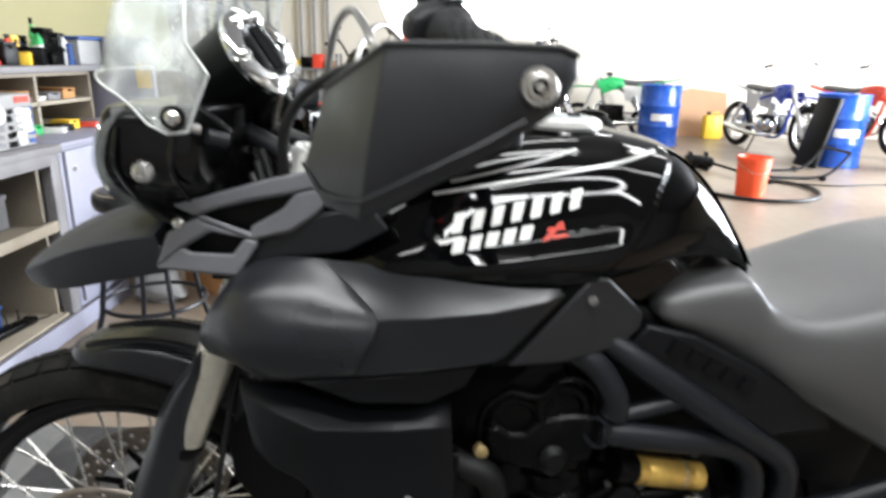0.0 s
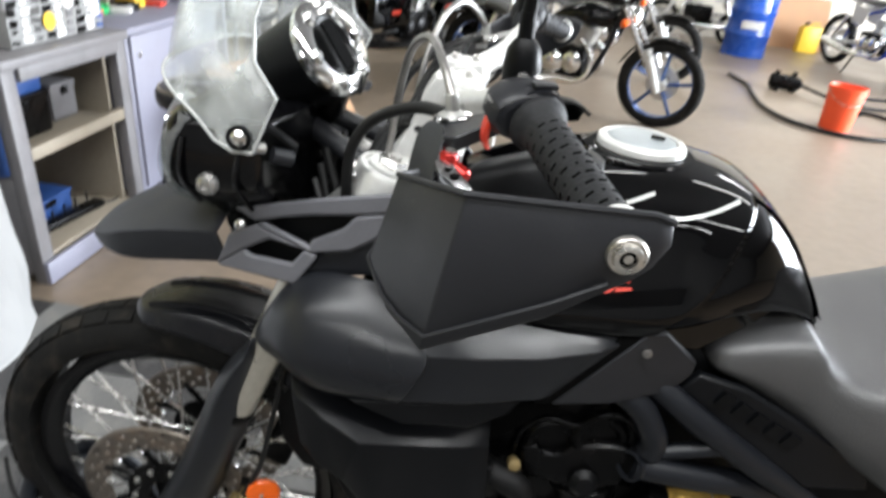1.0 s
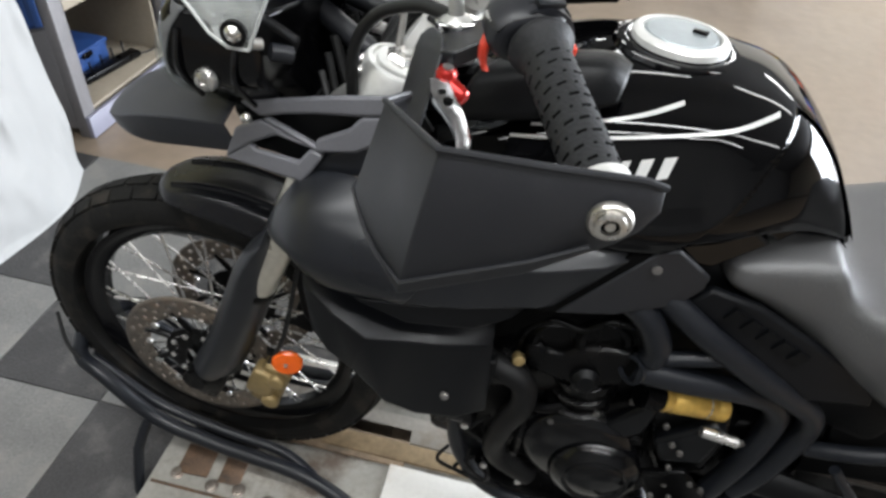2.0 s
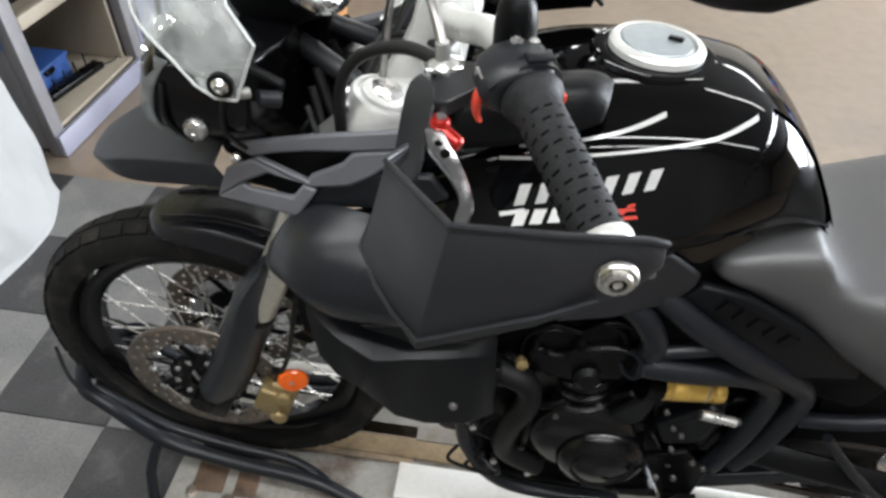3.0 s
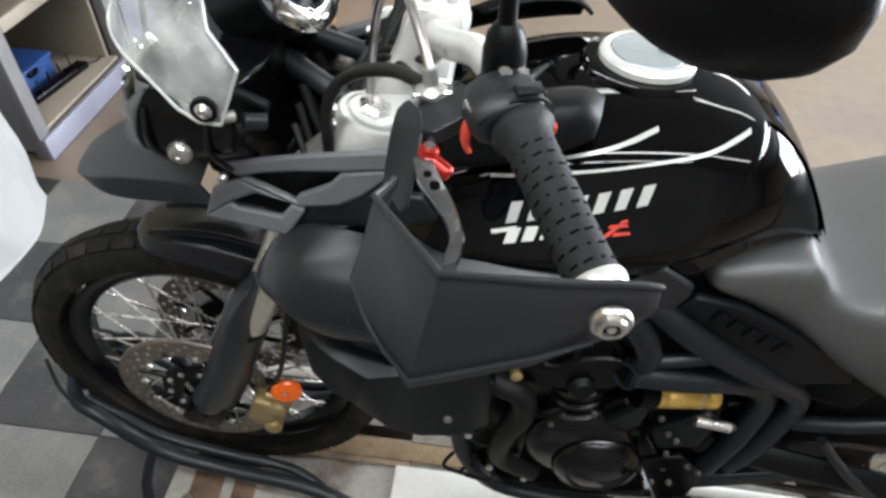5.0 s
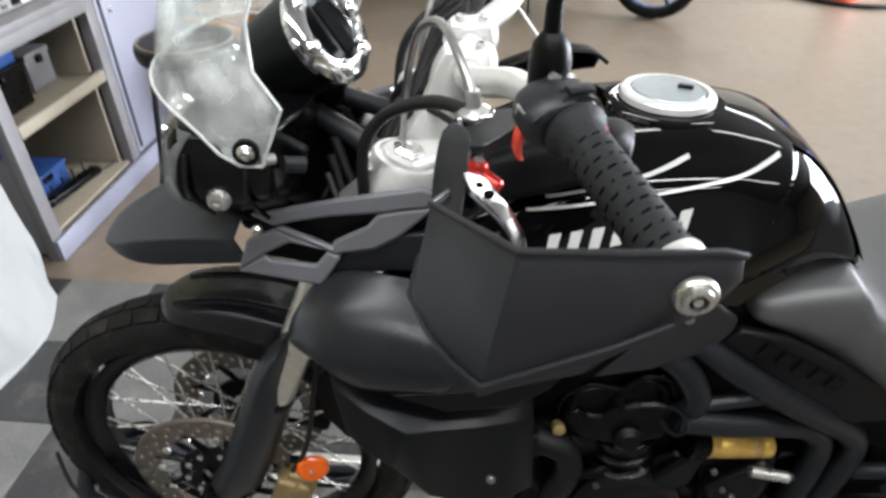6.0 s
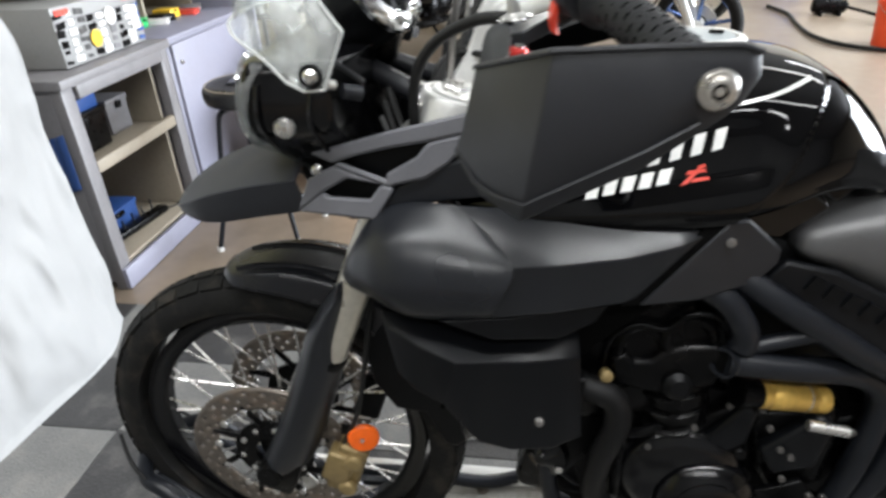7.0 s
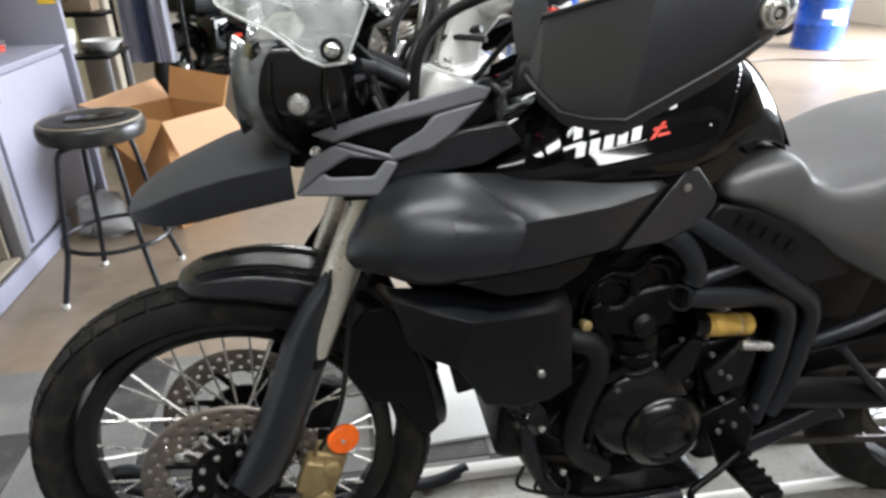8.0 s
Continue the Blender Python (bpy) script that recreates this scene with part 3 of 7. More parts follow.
# windscreen
def screen_foot(u):
    """Height of the lower edge across the screen; it drops to a lobe at each side."""
    u = abs(u)
    return 1.152 - 0.030 * (u / 0.79) ** 3 if u < 0.79 else 1.122 - 0.034 * (u - 0.79) / 0.12 if u < 0.91 else 1.088 + 0.004 * (u - 0.91) / 0.09


bm = B()
secs = []
for z, xs, xc, hw in ((0, 0.236, 0.078, 0.206), (1.153, 0.264, 0.082, 0.208), (1.184, 0.238, 0.090, 0.196), (1.225, 0.236, 0.104, 0.186), (1.30, 0.262, 0.142, 0.168), (1.36, 0.286, 0.190, 0.145), (1.40, 0.30, 0.225, 0.11)):
    row = []
    for k in range(33):
        u = -1 + k / 16
        row.append((xc + (xs - xc) * abs(u) ** 2.6, hw * math.sin(u * 1.35) / math.sin(1.35), z or screen_foot(u)))
    secs.append(row)
skin(bm, secs, 1, 1)
screen = bpart("windscreen", bm, "clear", "clear plastic windscreen with a pale polished edge", shell=0.004)
screen.visible_shadow = False
edge = [(r[0][0], r[0][1], r[0][2]) for r in secs]
for s in (-1, 1):
    sub("screen_edge", tube(B(), [(x, s * -y, z) for x, y, z in edge], 0.0017, 8, 1), "clear_edge", screen, "pale polished screen edge")
    sub("screen_bolt", lathe(B(), [(0.0086, 0), (0.0086, 0.003), (0.006, 0.006), (0.004, 0.0075), (0.004, 0.006), (0.001, 0.006)], (0.222, s * 0.206, 1.107), (0.1, s, 0), 16), "steel", screen)
for s in (-1, 1):
    sub("screen_grommet", lathe(B(), [(0.0130, -0.004), (0.0130, 0.002), (0.009, 0.003)], (0.222, s * 0.206, 1.107), (0.1, s, 0), 20), "plastic", screen)
sub("screen_edge", tube(B(), secs[0], 0.0017, 8, 1), "clear_edge", screen)

# tank
TANK = [  # x, half width, bottom, top
    (0.345, 0.120, 0.925, 0.945), (0.385, 0.160, 0.905, 0.985), (0.45, 0.188, 0.903, 1.030), (0.53, 0.197, 0.903, 1.066), (0.60, 0.197, 0.903, 1.084),
    (0.68, 0.189, 0.905, 1.090), (0.745, 0.175, 0.915, 1.086), (0.806, 0.152, 0.93, 1.070), (0.856, 0.125, 0.93, 1.030), (0.898, 0.10, 0.92, 0.972), (0.928, 0.075, 0.90, 0.925)]
secs = []
ROUND = [(0.70, 0.0), (0.93, 0.09), (0.985, 0.20), (1.0, 0.34), (0.965, 0.52), (0.88, 0.70), (0.78, 0.82), (0.62, 0.92), (0.38, 0.98), (0.0, 1.0)]
SCOOPED = [(0.74, 0.0), (0.95, 0.08), (1.0, 0.19), (0.985, 0.31), (0.915, 0.48), (0.825, 0.66), (0.72, 0.83), (0.55, 0.905), (0.36, 0.97), (0.0, 1.0)]
for (x, w, z0, z1), k in zip(TANK, (0, 0.4, 0.9, 1, 1, 1, 0.6, 0, 0, 0, 0)):
    h = z1 - z0
    half = [(a * (1 - k) + c * k, b * (1 - k) + d * k) for (a, b), (c, d) in zip(ROUND, SCOOPED)]
    secs.append([(x, -w * a, z0 + h * b) for a, b in half] + [(x, w * a, z0 + h * b) for a, b in reversed(half[:-1])])
bm = B()
skin(bm, secs, 18, 24)
# a narrow ledge low in each flank, and the cut-back knee area at the rear
BACK = [Vector(p) for p in ((0.83, 1.12), (0.776, 1.045), (0.745, 0.985), (0.692, 0.925), (0.65, 0.885))]
CREST = [Vector(p) for p in ((0.30, 0.99), (0.50, 1.020), (0.70, 1.052), (0.80, 1.10))]


from mathutils.bvhtree import BVHTree
BACK = [v.xy for v in crom([(p.x, p.y, 0) for p in BACK], 6)]


def side_of(line, x, z):
    """Distance from a broken line, positive on its left-hand side as one looks along it from the rear."""
    q, best, sign = Vector((x, z)), 1e9, 1.0
    for a, b in zip(line, line[1:]):
        t = max(0.0, min(1.0, (q - a).dot(b - a) / (b - a).length_squared))
        d = (q - a - (b - a) * t).length
        if d < best - 1e-7:
            best, sign = d, (1.0 if (b - a).x * (z - a.y) - (b - a).y * (x - a.x) < 0 else -1.0)
    return best * sign


def ease(v):
    v = max(0.0, min(1.0, v))
    return v * v * (3 - 2 * v)


LEDGE, RISE = math.tan(math.radians(31.6)), 0.022
flank = BVHTree.FromBMesh(bm)


def half_width(x, z):
    hit = flank.ray_cast(Vector((x, -1.0, z)), Vector((0, 1, 0)))[0]
    return -hit.y if hit else 0.0


def bend(u, w):
    """A slope that sets in gently over the width w on either side of zero."""
    return 0.0 if u < -w else u if u > w else (u + w) ** 2 / (4 * w)


for v in bm.verts:
    x, z = v.co.x, v.co.z
    if abs(v.co.y) < 0.07 or x < 0.36:
        continue
    crest = next(a.y + (b.y - a.y) * (x - a.x) / (b.x - a.x) for a, b in zip(CREST, CREST[1:]) if x <= b.x) if x < 0.80 else 1.1
    low = 0.950 + 0.14 * (x - 0.58)
    into = 0.0
    if low - 0.002 < z < crest and 0.50 < x < 0.745:
        top = max(low, min(z, low + RISE))
        into = half_width(x, top) - half_width(x, low) + LEDGE * (bend(z - low, 0.002) - bend(z - low - RISE, 0.003))
        into *= ease((x - 0.50) / 0.06) * ease((0.745 - x) / 0.035)
        into *= 1.0 - max(0.0, z - low - RISE) / max(0.01, crest - low - RISE)
    into += 0.014 * ease((-side_of(BACK, x, z) + 0.002) / 0.010)
    v.co.y -= math.copysign(into, v.co.y)
bmesh.ops.recalc_face_normals(bm, faces=bm.faces)
tank_tree = BVHTree.FromBMesh(bm)
tank = bpart("tank", bm, "gloss", "gloss black fuel tank with silver lines painted as crease highlights")


def on_tank(x, z, lift=0.0012):
    hit, nor, _, _ = tank_tree.ray_cast(Vector((x, -1.0, z)), Vector((0, 1, 0)))
    if hit is None:
        hit, nor = Vector((x, -0.15, z)), Vector((0, -1, 0))
    if nor.y > 0:
        nor = -nor
    return hit + nor * lift


def decal(outline, lift=0.0012, fine=0.012):
    """A thin sheet laid on the tank's left side, from an outline in x and z."""
    bm = B()
    f = bm.faces.new([bm.verts.new((x, 0, z)) for x, z in outline])
    bmesh.ops.triangulate(bm, faces=[f])
    for _ in range(3):
        long = [e for e in bm.edges if e.calc_length() > fine]
        if long:
            bmesh.ops.subdivide_edges(bm, edges=long, cuts=1)
            bmesh.ops.triangulate(bm, faces=bm.faces)
    for v in bm.verts:
        v.co = on_tank(v.co.x, v.co.z, lift)
    return bm


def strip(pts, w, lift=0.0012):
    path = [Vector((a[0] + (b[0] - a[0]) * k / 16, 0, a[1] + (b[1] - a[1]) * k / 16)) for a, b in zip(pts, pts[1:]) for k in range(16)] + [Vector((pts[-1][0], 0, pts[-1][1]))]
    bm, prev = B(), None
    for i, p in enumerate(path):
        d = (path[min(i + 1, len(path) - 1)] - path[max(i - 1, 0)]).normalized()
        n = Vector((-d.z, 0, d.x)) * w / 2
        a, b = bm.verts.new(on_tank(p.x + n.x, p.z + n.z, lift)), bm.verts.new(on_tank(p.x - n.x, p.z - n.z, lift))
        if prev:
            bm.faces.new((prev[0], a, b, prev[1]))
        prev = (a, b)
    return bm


# maker's mark drawn as plain bars, with a red splash
mark = sub("tank_mark", decal([(0.626, 0.974), (0.634, 0.976), (0.648, 0.990), (0.640, 0.988)]), "markred", tank, "plain silver and white bars with a red splash")
for x, z, w in ((0.632, 0.985, 0.022), (0.638, 0.977, 0.020), (0.643, 0.990, 0.010)):
    sub("mark_bar", decal([(x, z), (x + w, z + 0.003), (x + w - 0.002, z + 0.006), (x + 0.002, z + 0.004)], 0.0016), "markred", tank)
LW = 0.0165
for k in range(7):
    x = 0.520 + k * (LW + 0.0062)
    z = 0.979 + 0.215 * (x - 0.520)
    h = 0.0215
    sub("mark_bar", decal([(x + 0.002, z), (x + LW - 0.003, z + 0.003), (x + LW + 0.002, z + 0.003 + h), (x + 0.006, z + h)]), "marksilver", tank)
for k in range(5):
    x = 0.522 + k * 0.0195
    z = 0.957 + 0.20 * (x - 0.515)
    sub("mark_bar", decal([(x, z), (x + 0.013, z + 0.002), (x + 0.0175, z + 0.0185), (x + 0.004, z + 0.016)]), "markwhite", tank)
sub("mark_bar", decal([(0.508, 0.967), (0.535, 0.974), (0.534, 0.978), (0.507, 0.971)]), "markwhite", tank)
# silver lines painting the highlights along the tank creases, and knee panel seams
sub("tank_glint_line", strip([(0.50, 1.020), (0.578, 1.036), (0.722, 1.060), (0.772, 1.070)], 0.0028), "marksilver", tank)
sub("tank_glint_line", strip([(0.52, 1.034), (0.58, 1.049), (0.672, 1.071)], 0.0024), "marksilver", tank)
# gloss knee panels behind the rim
for s in (-1, 1):
    for poly in (((0.704, 0.916), (0.736, 0.948), (0.770, 0.961), (0.823, 0.919), (0.763, 0.884), (0.728, 0.894)), ((0.773, 0.966), (0.786, 1.010), (0.799, 1.044), (0.862, 0.950), (0.828, 0.922))):
        bm = B()
        slab(bm, [(x, s * (0.1575 - 0.36 * (x - 0.704) - 0.20 * max(0, z - 0.962)), z) for x, z in poly], (0, -s * 0.035, 0))
        sub("knee_panel", bm, "gloss", tank, bevel=0.004)
# filler cap
bm = B()
lathe(bm, [(0.057, -0.008), (0.0565, -0.001), (0.0535, 0.002), (0.0480, 0.004), (0.0455, 0.003), (0.0445, -0.004)], (0.668, 0.008, 1.0985), (0.02, 0, 1), 56)
cap = bpart("filler_ring", bm, "silver", "silver ring round the fuel filler cap")
sub("filler_cap", lathe(B(), [(0.0440, -0.006), (0.0440, 0.000), (0.041, 0.003), (0.01, 0.004)], (0.668, 0.008, 1.0985), (0.02, 0, 1), 48), "capgrey", cap, "grey metal filler cap")
sub("filler_collar", lathe(B(), [(0.078, -0.012), (0.074, -0.003), (0.064, 0.0), (0.057, -0.002)], (0.668, 0.008, 1.0905), (0.02, 0, 1), 56), "gloss", cap)
sub("key_flap", box(B(), (0.688, 0.010, 1.1040), (0.018, 0.009, 0.004), rot(0, 0, -20), 0.0015), "engine", cap)

# black flaps ahead of the tank top
for s in (-1, 1):
    bm = B()
    skin(bm, [[(0.44, s * 0.165, 1.035), (0.45, s * 0.145, 1.075), (0.47, s * 0.11, 1.085)], [(0.50, s * 0.172, 1.050), (0.51, s * 0.15, 1.098), (0.53, s * 0.11, 1.105)], [(0.56, s * 0.165, 1.065), (0.575, s * 0.145, 1.108), (0.585, s * 0.105, 1.112)], [(0.60, s * 0.15, 1.078), (0.605, s * 0.135, 1.095), (0.61, s * 0.10, 1.10)]], 5, 4)
    bpart("tank_flap", bm, "plastic", "matt black plastic panel ahead of the tank", shell=0.005)

# side fairings
BULB = [  # rounded nose, from its tip back to the crease; six points from the top edge down
    [(0.224, 0.168, 0.866), (0.219, 0.177, 0.853), (0.217, 0.182, 0.840), (0.222, 0.184, 0.829), (0.231, 0.182, 0.819), (0.246, 0.165, 0.812)],
    [(0.262, 0.164, 0.921), (0.249, 0.196, 0.896), (0.245, 0.213, 0.866), (0.249, 0.212, 0.842), (0.262, 0.202, 0.819), (0.280, 0.170, 0.803)],
    [(0.312, 0.174, 0.945), (0.303, 0.224, 0.918), (0.303, 0.249, 0.876), (0.309, 0.250, 0.846), (0.322, 0.236, 0.815), (0.335, 0.190, 0.797)],
    [(0.372, 0.192, 0.950), (0.410, 0.214, 0.924), (0.444, 0.246, 0.897), (0.430, 0.260, 0.862), (0.416, 0.250, 0.830), (0.410, 0.195, 0.798)]]
BAND = [  # behind the crease: top edge, crown, fold, lower edge, turned-in foot
    [(0.372, 0.192, 0.950), (0.410, 0.214, 0.924), (0.444, 0.246, 0.897), (0.416, 0.250, 0.830), (0.410, 0.195, 0.798)],
    [(0.440, 0.172, 0.938), (0.450, 0.203, 0.930), (0.500, 0.238, 0.898), (0.490, 0.238, 0.832), (0.486, 0.190, 0.805)],
    [(0.540, 0.162, 0.937), (0.545, 0.190, 0.931), (0.572, 0.221, 0.899), (0.545, 0.219, 0.831), (0.540, 0.180, 0.812)],
    [(0.610, 0.156, 0.938), (0.616, 0.178, 0.932), (0.634, 0.202, 0.906), (0.572, 0.212, 0.832), (0.566, 0.174, 0.815)],
    [(0.668, 0.146, 0.937), (0.671, 0.168, 0.932), (0.660, 0.188, 0.913), (0.590, 0.208, 0.838), (0.585, 0.168, 0.822)]]
for s in (-1, 1):
    bm = B()
    skin(bm, [[(x, s * y, z) for x, y, z in row] for row in BULB], 6, 4)
    skin(bm, [[(x, s * y, z) for x, y, z in row] for row in BAND], 1, 1)
    fair = bpart("side_fairing", bm, "plastic_grey", "matt black side fairing with a creased flank", shell=0.005, bevel=0.003)
    fair.data.set_sharp_from_angle(angle=radians(30))
    # the raised rear blade of the fairing
    bm = B()
    slab(bm, [(x, s * (y + 0.004), z) for x, y, z in ((0.592, 0.204, 0.826), (0.688, 0.181, 0.930), (0.712, 0.170, 0.928), (0.766, 0.141, 0.874), (0.764, 0.142, 0.855), (0.738, 0.158, 0.836), (0.665, 0.184, 0.824))], (0, -s * 0.01, 0))
    sub("fairing_blade", bm, "plastic_guard", fair, bevel=0.003)
    # solid dark slab painted as the shaded slot ahead of the blade
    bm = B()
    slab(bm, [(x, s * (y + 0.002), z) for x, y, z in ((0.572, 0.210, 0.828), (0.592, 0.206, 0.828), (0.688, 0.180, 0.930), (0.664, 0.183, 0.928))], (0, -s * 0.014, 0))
    sub("gap_shade_slab", bm, "dark", fair)
    # dark sheet added inside the fairing to stand for shade
    sub("fairing_shade_sheet", slab(B(), [(x, s * 0.165, z) for x, z in ((0.27, 0.90), (0.34, 0.93), (0.66, 0.91), (0.62, 0.80), (0.52, 0.70), (0.40, 0.70), (0.30, 0.78))], (0, -s * 0.006, 0)), "dark", fair)
    sub("fairing_stud", lathe(B(), [(0.006, 0), (0.006, 0.002), (0.003, 0.003)], (0.692, s * 0.1835, 0.904), (0, s, 0), 12), "bolt_dull", fair)
    # lower fairing
    LOW = [  # top inner edge, top crease, lower crease, foot
        [(0.266, 0.190, 0.792), (0.274, 0.212, 0.783), (0.290, 0.230, 0.722), (0.302, 0.190, 0.702)],
        [(0.318, 0.205, 0.797), (0.325, 0.243, 0.776), (0.318, 0.248, 0.708), (0.330, 0.200, 0.685)],
        [(0.365, 0.212, 0.788), (0.374, 0.264, 0.769), (0.354, 0.258, 0.696), (0.364, 0.200, 0.664)],
        [(0.410, 0.208, 0.780), (0.420, 0.246, 0.758), (0.397, 0.244, 0.618), (0.404, 0.200, 0.602)],
        [(0.455, 0.200, 0.774), (0.460, 0.234, 0.751), (0.440, 0.240, 0.602), (0.444, 0.205, 0.588)],
        [(0.500, 0.190, 0.769), (0.502, 0.218, 0.745), (0.498, 0.233, 0.604), (0.494, 0.200, 0.586)],
        [(0.528, 0.180, 0.765), (0.530, 0.206, 0.740), (0.538, 0.214, 0.612), (0.532, 0.195, 0.590)]]
    bm = B()
    skin(bm, [[(x, s * y, z) for x, y, z in row] for row in LOW], 1, 1)
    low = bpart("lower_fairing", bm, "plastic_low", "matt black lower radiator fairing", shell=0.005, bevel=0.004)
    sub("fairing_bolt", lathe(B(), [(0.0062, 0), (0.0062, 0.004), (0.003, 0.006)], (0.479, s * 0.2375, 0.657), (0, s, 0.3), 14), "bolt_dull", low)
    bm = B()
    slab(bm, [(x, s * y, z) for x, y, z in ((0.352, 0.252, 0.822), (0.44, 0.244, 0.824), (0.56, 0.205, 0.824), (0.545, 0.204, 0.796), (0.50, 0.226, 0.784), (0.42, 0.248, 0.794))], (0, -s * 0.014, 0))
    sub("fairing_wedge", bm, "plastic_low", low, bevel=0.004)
    bm = B()
    slab(bm, [(x, s * y, z) for x, y, z in ((0.40, 0.196, 0.66), (0.54, 0.20, 0.70), (0.535, 0.19, 0.60), (0.50, 0.18, 0.575), (0.425, 0.18, 0.575))], (0, -s * 0.02, 0))
    sub("radiator_shroud", bm, "plastic", low, bevel=0.004)
# radiator between the fairings
bm = B()
box(bm, (0.36, 0, 0.72), (0.04, 0.36, 0.26), rot(0, -12, 0), 0.004)
rad = bpart("radiator", bm, "engine", "black radiator behind the front wheel")
for k in range(16):
    # fins take the near-black shade colour, darker than the radiator core
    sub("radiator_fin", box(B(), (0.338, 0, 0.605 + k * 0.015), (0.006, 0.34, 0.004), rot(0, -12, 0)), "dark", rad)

# seat
SEAT = [(0.786, 0.10, 0.876, 0.862), (0.800, 0.128, 0.890, 0.850), (0.850, 0.134, 0.908, 0.832), (0.898, 0.136, 0.917, 0.808), (0.916, 0.138, 0.908, 0.798), (0.940, 0.144, 0.880, 0.785), (0.99, 0.158, 0.874, 0.755), (1.07, 0.17, 0.898, 0.71), (1.16, 0.178, 0.93, 0.672), (1.28, 0.175, 0.955, 0.70), (1.45, 0.15, 0.985, 0.80), (1.58, 0.12, 0.99, 0.88)]
bm = B()
secs = []
for x, w, z1, z0 in SEAT:
    half = [(0.90, 0.0), (1.0, 0.25), (1.0, 0.62), (0.955, 0.88), (0.82, 0.98), (0.40, 1.0), (0.0, 1.0)]
    h = z1 - z0
    secs.append([(x, -w * a, z0 + h * b) for a, b in half] + [(x, w * a, z0 + h * b) for a, b in reversed(half[:-1])])
skin(bm, secs, 5, 4)
seat = bpart("seat", bm, "vinyl", "dark grey vinyl motorcycle seat", shell=0.006)

# side cover with plain raised bars
for s in (-1, 1):
    bm = B()
    slab(bm, [(x, s * y, z) for x, y, z in ((0.752, 0.148, 0.832), (0.775, 0.146, 0.858), (0.84, 0.142, 0.842), (1.02, 0.142, 0.752), (1.03, 0.146, 0.715), (0.95, 0.15, 0.705))], (0, -s * 0.014, 0))
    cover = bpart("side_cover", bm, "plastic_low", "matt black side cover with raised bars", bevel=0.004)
    for k in range(5):
        x = 0.80 + k * 0.024
        z = 0.822 - (x - 0.80) * 0.5
        sub("raised_bar", slab(B(), [(x, s * 0.1512, z), (x + 0.016, s * 0.1512, z - 0.008), (x + 0.026, s * 0.1505, z + 0.010), (x + 0.010, s * 0.1505, z + 0.018)], (0, -s * 0.008, 0)), "plastic", cover)

# trellis frame
for s in (-1, 1):
    y = s * 0.162
    def P(*pts):
        return [(x, y + s * dy, z) for x, z, dy in pts]
    main = bpart("frame_rail", tube(B(), P((0.64, 0.870, -0.030), (0.71, 0.842, -0.018), (0.788, 0.796, -0.002), (0.88, 0.733, -0.010), (0.955, 0.682, -0.026), (0.988, 0.648, -0.034), (0.996, 0.60, -0.038), (0.982, 0.50, -0.034), (0.960, 0.43, -0.034)), 0.0180, 16, 6), "frame", "satin black tubular frame rail")
    sub("frame_tube", tube(B(), P((0.717, 0.722, 0.012), (0.798, 0.708, 0.002), (0.888, 0.688, -0.020), (0.934, 0.658, -0.032), (0.950, 0.612, -0.036), (0.944, 0.52, -0.032), (0.925, 0.42, -0.030)), 0.0180, 16, 6), "frame", main)
    sub("tube_end", lathe(B(), [(0.0205, -0.012), (0.0205, 0.006), (0.0165, 0.006), (0.0165, -0.006)], (0.7165, y + s * 0.014, 0.7222), (-0.72, s * 0.66, 0.2), 24), "frame", main)
    sub("tube_bore", lathe(B(), [(0.0164, 0), (0.0164, 0.001)], (0.7165, y + s * 0.014, 0.7222), (-0.72, s * 0.66, 0.2), 16), "dark", main)
    sub("frame_tube", tube(B(), P((0.66, 0.835, -0.01), (0.705, 0.812, 0.0), (0.732, 0.775, 0.006), (0.736, 0.752, 0.006), (0.734, 0.742, 0.006)), 0.018, 16, 6), "frame", main)
    sub("frame_tube", tube(B(), P((0.74, 0.735, 0.0), (0.835, 0.768, 0.0)), 0.011, 12, 1), "frame", main)
    sub("frame_tube", tube(B(), P((0.940, 0.692, -0.030), (0.965, 0.706, -0.032), (0.990, 0.716, -0.036), (1.03, 0.720, -0.042)), 0.010, 12, 4), "frame", main)
    sub("rear_rail", tube(B(), P((1.02, 0.565, -0.045), (1.12, 0.625, -0.02), (1.35, 0.76, -0.02), (1.55, 0.86, -0.03)), 0.013, 12, 4), "frame", main)
    sub("rear_brace", tube(B(), P((1.05, 0.575, -0.01), (1.12, 0.50, 0.0), (1.19, 0.44, 0.0)), 0.008, 10, 2), "frame", main)
# shock reservoir
p, q = Vector((0.772, -0.156, 0.655)), Vector((0.885, -0.125, 0.624))
d = (q - p).normalized()
bm = B()
lathe(bm, [(0.017, 0.0), (0.0205, 0.002), (0.0205, 0.012), (0.019, 0.014), (0.019, 0.018), (0.0205, 0.020), (0.0205, 0.085), (0.019, 0.087), (0.019, 0.092), (0.0205, 0.094), (0.0205, 0.108), (0.016, 0.112)], p, d, 28)
res = bpart("shock_reservoir", bm, "gold", "gold anodised shock reservoir")
sub("reservoir_end", lathe(B(), [(0.021, -0.03), (0.021, 0.0)], p, d, 24), "engine", res)
sub("reservoir_band", lathe(B(), [(0.0209, 0.074), (0.0209, 0.077)], p, d, 28), "steel", res)
bpart("linkage_arm", tube(B(), [(0.845, -0.166, 0.612), (0.898, -0.166, 0.604)], 0.008, 12, 1), "steel", "bare metal linkage")

# engine
bm = B()
box(bm, (0.66, 0, 0.50), (0.40, 0.25, 0.28), rot(0, 8, 0), 0.02)
engine = bpart("engine", bm, "engine", "black three-cylinder engine block")
sub("cylinder_head", box(B(), (0.60, 0, 0.70), (0.20, 0.30, 0.22), rot(0, -14, 0), 0.018), "engine", engine)
